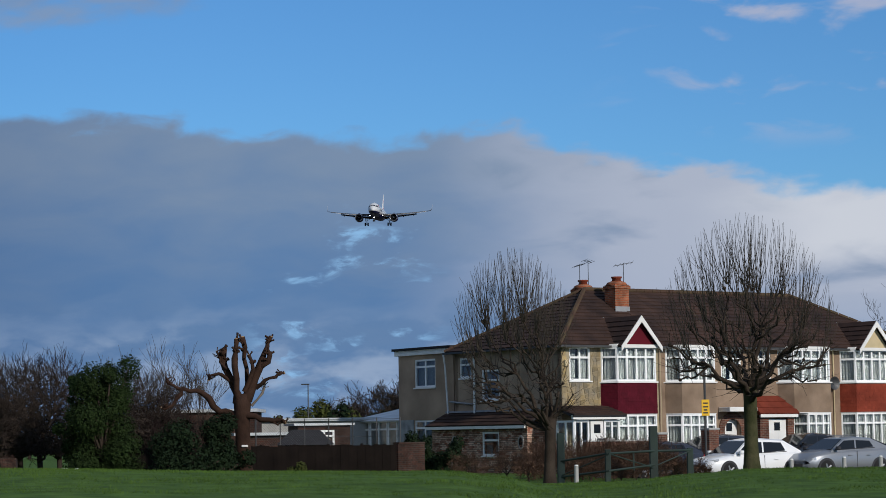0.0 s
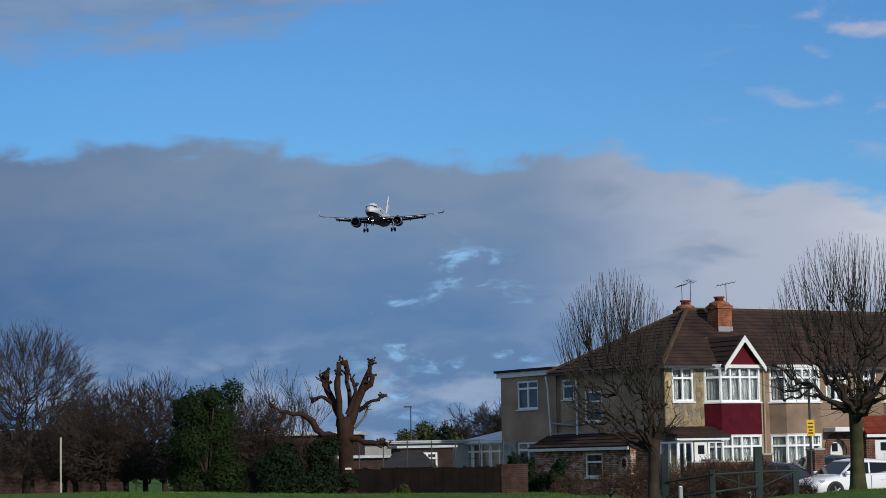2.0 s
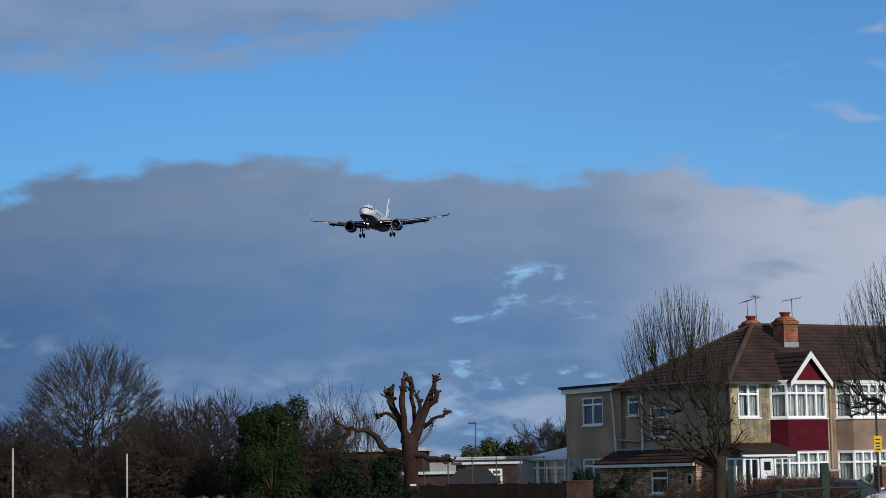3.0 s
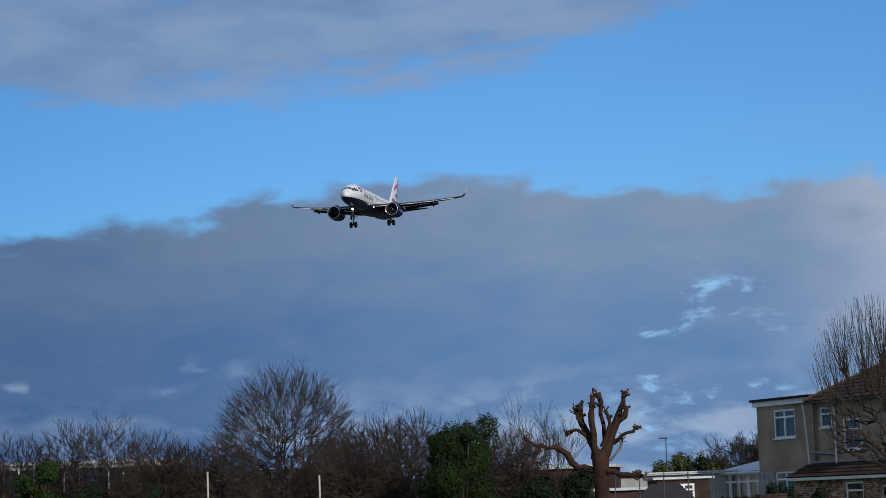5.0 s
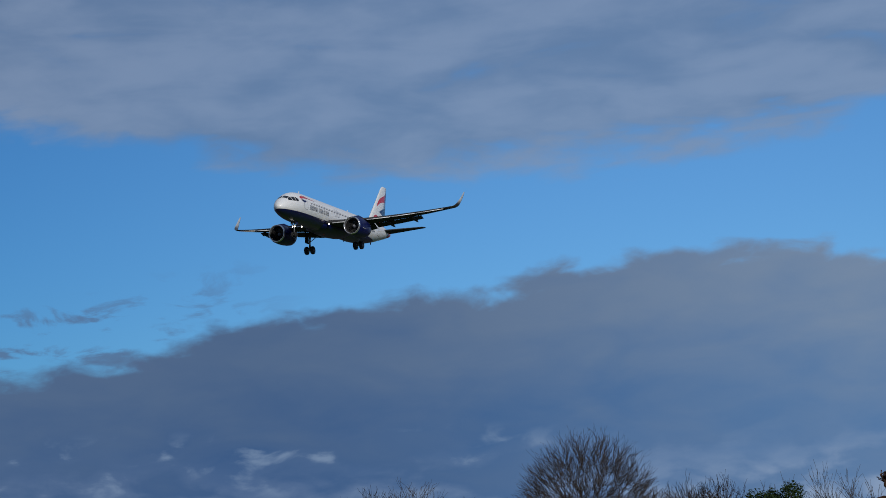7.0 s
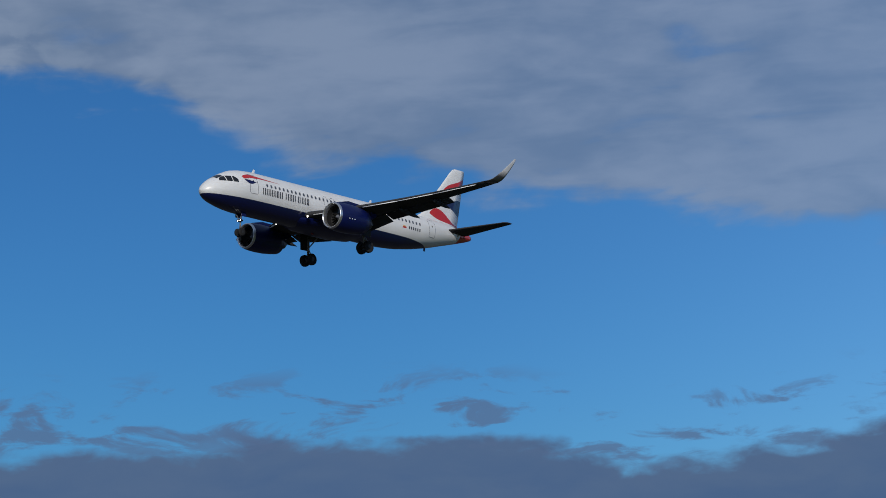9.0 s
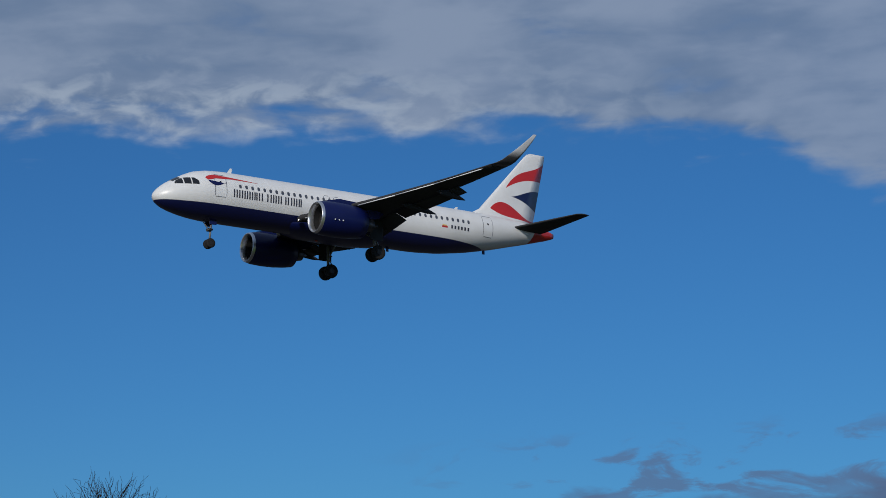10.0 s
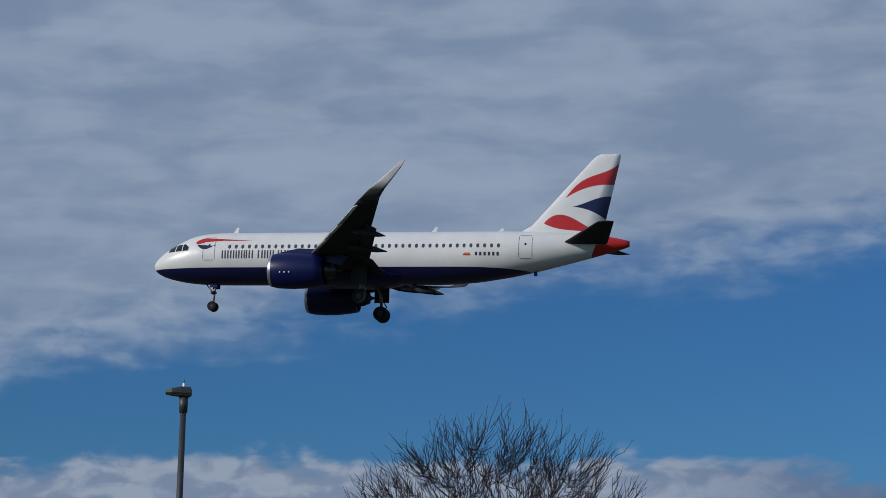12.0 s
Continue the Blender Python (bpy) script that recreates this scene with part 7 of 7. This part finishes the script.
# ---- parked cars: x ahead, y to the left ----
def car(m, paint, label, length=4.3, width=1.8, height=1.5, suv=False, hatch=True):
    t = thing("car", m, label, "car", "parked cars")
    L, w, body = length / 2, width / 2, M[paint]
    belt = 0.92 if not suv else 1.02
    zb = 0.22 if not suv else 0.27

    def ring(x, k, lo, hi, deck):
        """Half-width factor k; sill at lo; shoulder at hi; top of the panel at deck."""
        y = w * k
        pts = [(y * 0.80, lo), (y * 0.97, lo + 0.07), (y, lo + 0.30), (y * 0.985, hi - 0.10), (y * 0.93, hi), (y * 0.60, deck)]
        return [(x, a, z) for a, z in pts] + [(x, -a, z) for a, z in reversed(pts)]
    hood = belt - 0.08
    secs = [ring(L, 0.70, zb + 0.10, 0.62, 0.64), ring(L - 0.10, 0.86, zb, 0.70, 0.74), ring(L - 0.35, 0.95, zb - 0.02, hood - 0.06, hood - 0.02), ring(L - 0.75, 1.0, zb - 0.03, hood, hood + 0.04),
            ring(L - 1.15, 1.0, zb - 0.03, belt - 0.02, belt + 0.03), ring(0.2, 1.0, zb - 0.03, belt, belt + 0.02), ring(-L * 0.5, 1.0, zb - 0.03, belt + 0.04, belt + 0.06),
            ring(-L + 0.45, 0.99, zb - 0.02, belt + 0.06, belt + 0.10), ring(-L + 0.12, 0.90, zb, belt + 0.02, belt + 0.08), ring(-L, 0.78, zb + 0.10, belt - 0.1, belt - 0.05)]
    part("body", loft(bmesh.new(), secs), body, t, "", True)
    # cabin: painted shell with glass let into it
    xs = (L - 1.05, L - 1.85, -0.2, -L + 0.95, -L + (0.24 if hatch else 0.75))
    tops = (belt + 0.02, height - 0.07, height, height - 0.07, belt + 0.16)

    def flank(x, z, s, off=0.0):
        k = (z - belt) / (height - belt)
        return (x, s * (w * (0.93 - 0.25 * k) + off), z)
    rings = []
    for x, z in zip(xs, tops):
        rings.append([flank(x, belt - 0.05, 1), flank(x, z - 0.05, 1), (x, w * 0.56, z), (x, -w * 0.56, z), flank(x, z - 0.05, -1), flank(x, belt - 0.05, -1)])
    part("cabin", loft(bmesh.new(), rings), body, t)

    def glazing(name, quad, out):
        out = Vector(out).normalized()
        return part(name, loft(bmesh.new(), [[Vector(q) - out * 0.03 for q in quad], [Vector(q) + out * 0.008 for q in quad]]), M["car_glass"], t, "dark window glass")

    def across(xa, za, xb, zb3, u, v):
        x, z = xa + (xb - xa) * v, za + (zb3 - za) * v
        return (x, u * w * (0.86 - 0.24 * v), z)
    glazing("windscreen", [across(xs[0], belt + 0.02, xs[1], height - 0.07, u, v) for u, v in ((-1, 0.08), (1, 0.08), (1, 0.93), (-1, 0.93))], (height - belt, 0, xs[0] - xs[1]))
    glazing("rear_window", [across(xs[4], belt + 0.16, xs[3], height - 0.07, u, v) for u, v in ((1, 0.12), (-1, 0.12), (-1, 0.92), (1, 0.92))], (-(height - belt), 0, xs[3] - xs[4]))
    for s in (1, -1):
        hz = height - 0.15
        for name, quad in (("front_side_window", ((xs[0] - 0.22, belt + 0.05), (-0.16, belt + 0.07), (-0.24, hz), (xs[1] + 0.02, hz - 0.01))),
                           ("rear_side_window", ((-0.24, belt + 0.07), (-L + 1.0, belt + 0.13), (-L + 1.12, hz - 0.03), (-0.32, hz)))):
            glazing(name, [flank(x, z, s) for x, z in quad], (0, s, 0.3))
        part("window_trim", rod(bmesh.new(), flank(xs[0] - 0.2, belt + 0.03, s, 0.01), flank(-L + 0.95, belt + 0.10, s, 0.01), 0.014, None, 5), M["ink"], t)
        part("mirror", soft_box(xs[0] - 0.35, s * (w + 0.09) - 0.09, belt + 0.03, xs[0] - 0.17, s * (w + 0.09) + 0.09, belt + 0.17, 0.03), M["ink"] if paint == "car_silver" else body, t, "door mirror")
        part("door_gap", box(bmesh.new(), -0.215, s * w - 0.012, zb + 0.14, -0.2, s * w + 0.004, belt - 0.02), M["ink"], t)
        part("fog_light", soft_box(L - 0.2, s * w * 0.66 - 0.1, 0.34, L - 0.03, s * w * 0.66 + 0.1, 0.44, 0.02), M["ink"], t, "dark fog light recess")
        part("headlight", loft(bmesh.new(), [[(L - 0.12, s * w * 0.55, 0.62), (L - 0.12, s * w * 0.55, 0.72), (L - 0.2, s * w * 0.86, 0.76), (L - 0.2, s * w * 0.86, 0.66)], [(L - 0.02, s * w * 0.52, 0.62), (L - 0.04, s * w * 0.52, 0.71), (L - 0.36, s * w * 0.965, 0.79), (L - 0.34, s * w * 0.97, 0.69)]]), M["lamp_clear"], t, "clear headlight")
        part("tail_light", soft_box(-L + 0.0, s * w * 0.78 - 0.14, belt - 0.18, -L + 0.22, s * w * 0.78 + 0.14, belt + 0.0, 0.03), M["tail_red"], t, "red tail light")
        part("side_trim", soft_box(-L * 0.45, s * w - 0.015, zb + 0.0, L * 0.42, s * w + 0.012, zb + 0.12, 0.006), M["dark_metal"], t, "dark sill trim")
        for hx in (0.15, -0.75):
            part("door_handle", soft_box(hx - 0.1, s * w - 0.01, belt - 0.2, hx + 0.08, s * w + 0.025, belt - 0.165, 0.008), body, t)
        for x in (L - 0.82, -L + 0.78):
            rw = 0.33 if not suv else 0.35
            arch = [[(x + (r) * math.cos(k * math.tau / 24), s * y, rw + r * math.sin(k * math.tau / 24)) for k in range(24)] for r, y in ((rw + 0.06, w - 0.2), (rw + 0.06, w + 0.008))]
            part("wheel_arch", loft(bmesh.new(), arch), M["ink"], t, "dark wheel arch")
            prof = ((0.2, -0.02), (rw - 0.03, -0.0), (rw, 0.04), (rw, 0.16), (rw - 0.03, 0.2), (0.2, 0.2))
            wh = part("wheel", loft(bmesh.new(), [[(x + r * math.cos(k * math.tau / 24), s * (w + 0.02 - y), rw + r * math.sin(k * math.tau / 24)) for k in range(24)] for r, y in prof]), M["rubber"], t, "black tyre", True)
            bm = bmesh.new()
            for k in range(5):
                a = k * math.tau / 5
                rod(bm, (x, s * (w + 0.03), rw), (x + 0.21 * math.cos(a), s * (w + 0.03), rw + 0.21 * math.sin(a)), 0.045, 0.035, 6)
            part("rim", bm, M["rim"], wh, "alloy wheel spokes")
    part("grille", soft_box(L - 0.1, -w * 0.5, 0.36, L + 0.012, w * 0.5, 0.56, 0.02), M["ink"], t, "black grille")
    p = part("number_plate", soft_box(L + 0.0, -0.26, 0.28, L + 0.02, 0.26, 0.39, 0.004), M["white"], t, "white number plate")
    part("plate_bar", box(bmesh.new(), L + 0.021, -0.2, 0.31, L + 0.024, 0.2, 0.36), M["ink"], p)
    if suv:
        for s in (1, -1):
            part("roof_rail", rod(bmesh.new(), (L - 2.0, s * w * 0.6, height + 0.05), (-L + 0.9, s * w * 0.6, height + 0.03), 0.02, None, 6), M["grey_metal"], t)


def build_cars():
    def at(bearing, dist, turn=0.0):
        p = polar(bearing, dist)
        v = (HOUSE_INV @ p).y
        return Matrix.Translation((p.x, p.y, -0.222 if v < -4 else 0.024)) @ Matrix.Rotation(radians(180 + 33.5 + turn), 4, "Z")
    car(at(7.84, 84.0, -4), "car_white", "glossy white hatchback parked in the street", 4.55, 1.84, 1.54)
    car(at(10.22, 85.0, -4), "car_silver", "silver-grey compact estate car parked in the street", 4.2, 1.76, 1.56, True)
    car(at(7.0, 90.5), "car_dark", "dark blue saloon parked by the houses", 4.4, 1.75, 1.46, False, False)
    car(at(9.3, 92.0), "car_black", "black hatchback parked by the houses", 4.1, 1.7, 1.46)
    car(at(5.5, 85.0), "car_dark", "dark hatchback parked behind the gate", 4.0, 1.7, 1.48)
    car(at(12.2, 93.0), "car_white", "white hatchback parked by the houses", 4.3, 1.78, 1.55)
    car(at(12.6, 98.0), "car_black", "tall black car parked by the houses", 4.5, 1.85, 1.8, True)


def build_distance():
    rnd = random.Random(44)
    for i in range(9):
        b = -5.4 + 0.5 * i
        bare_tree("far_tree", polar(b, 150 + rnd.uniform(-15, 20)), rnd.uniform(3.6, 6.4) if b > -3 else rnd.uniform(3.2, 4.5), 500 + i, "distant leafless tree behind the gardens", 0.12, 4, 0.7, 0.04, 0.2, "bark", "twig", 8, 4, "tree", "far trees", 0.34, 0.68, 0.8, 0.012)
    for i, b in enumerate((-3.5, -3.0, -2.5, -1.9, -1.4, -4.2)):
        leafy("far_bush", polar(b, 128 + 3 * i), 3.2, rnd.uniform(3.0, 4.0), 600 + i, "distant olive-green bush behind the sheds", rnd.choice(("leaf_olive", "leaf_olive", "leaf_dark")), 2600, 0.13, clumps=14, group="far bushes")
    for i in range(46):
        b = -27 + i * 0.95
        if -7 < b < 12:
            continue
        bare_tree("far_tree", polar(b, 190 + rnd.uniform(-20, 25)), rnd.uniform(3.5, 6.0), 700 + i, "distant leafless tree on the horizon", 0.14, 3, 0.75, 0.03, 0.2, "bark", "twig_dark", 8, 4, "tree", "far trees", 0.36, 0.70, 0.9, 0.018)


build_fence()
build_sheds()
build_depot()
build_gate()
build_street()
build_litter()
build_cars()
build_distance()


motions()
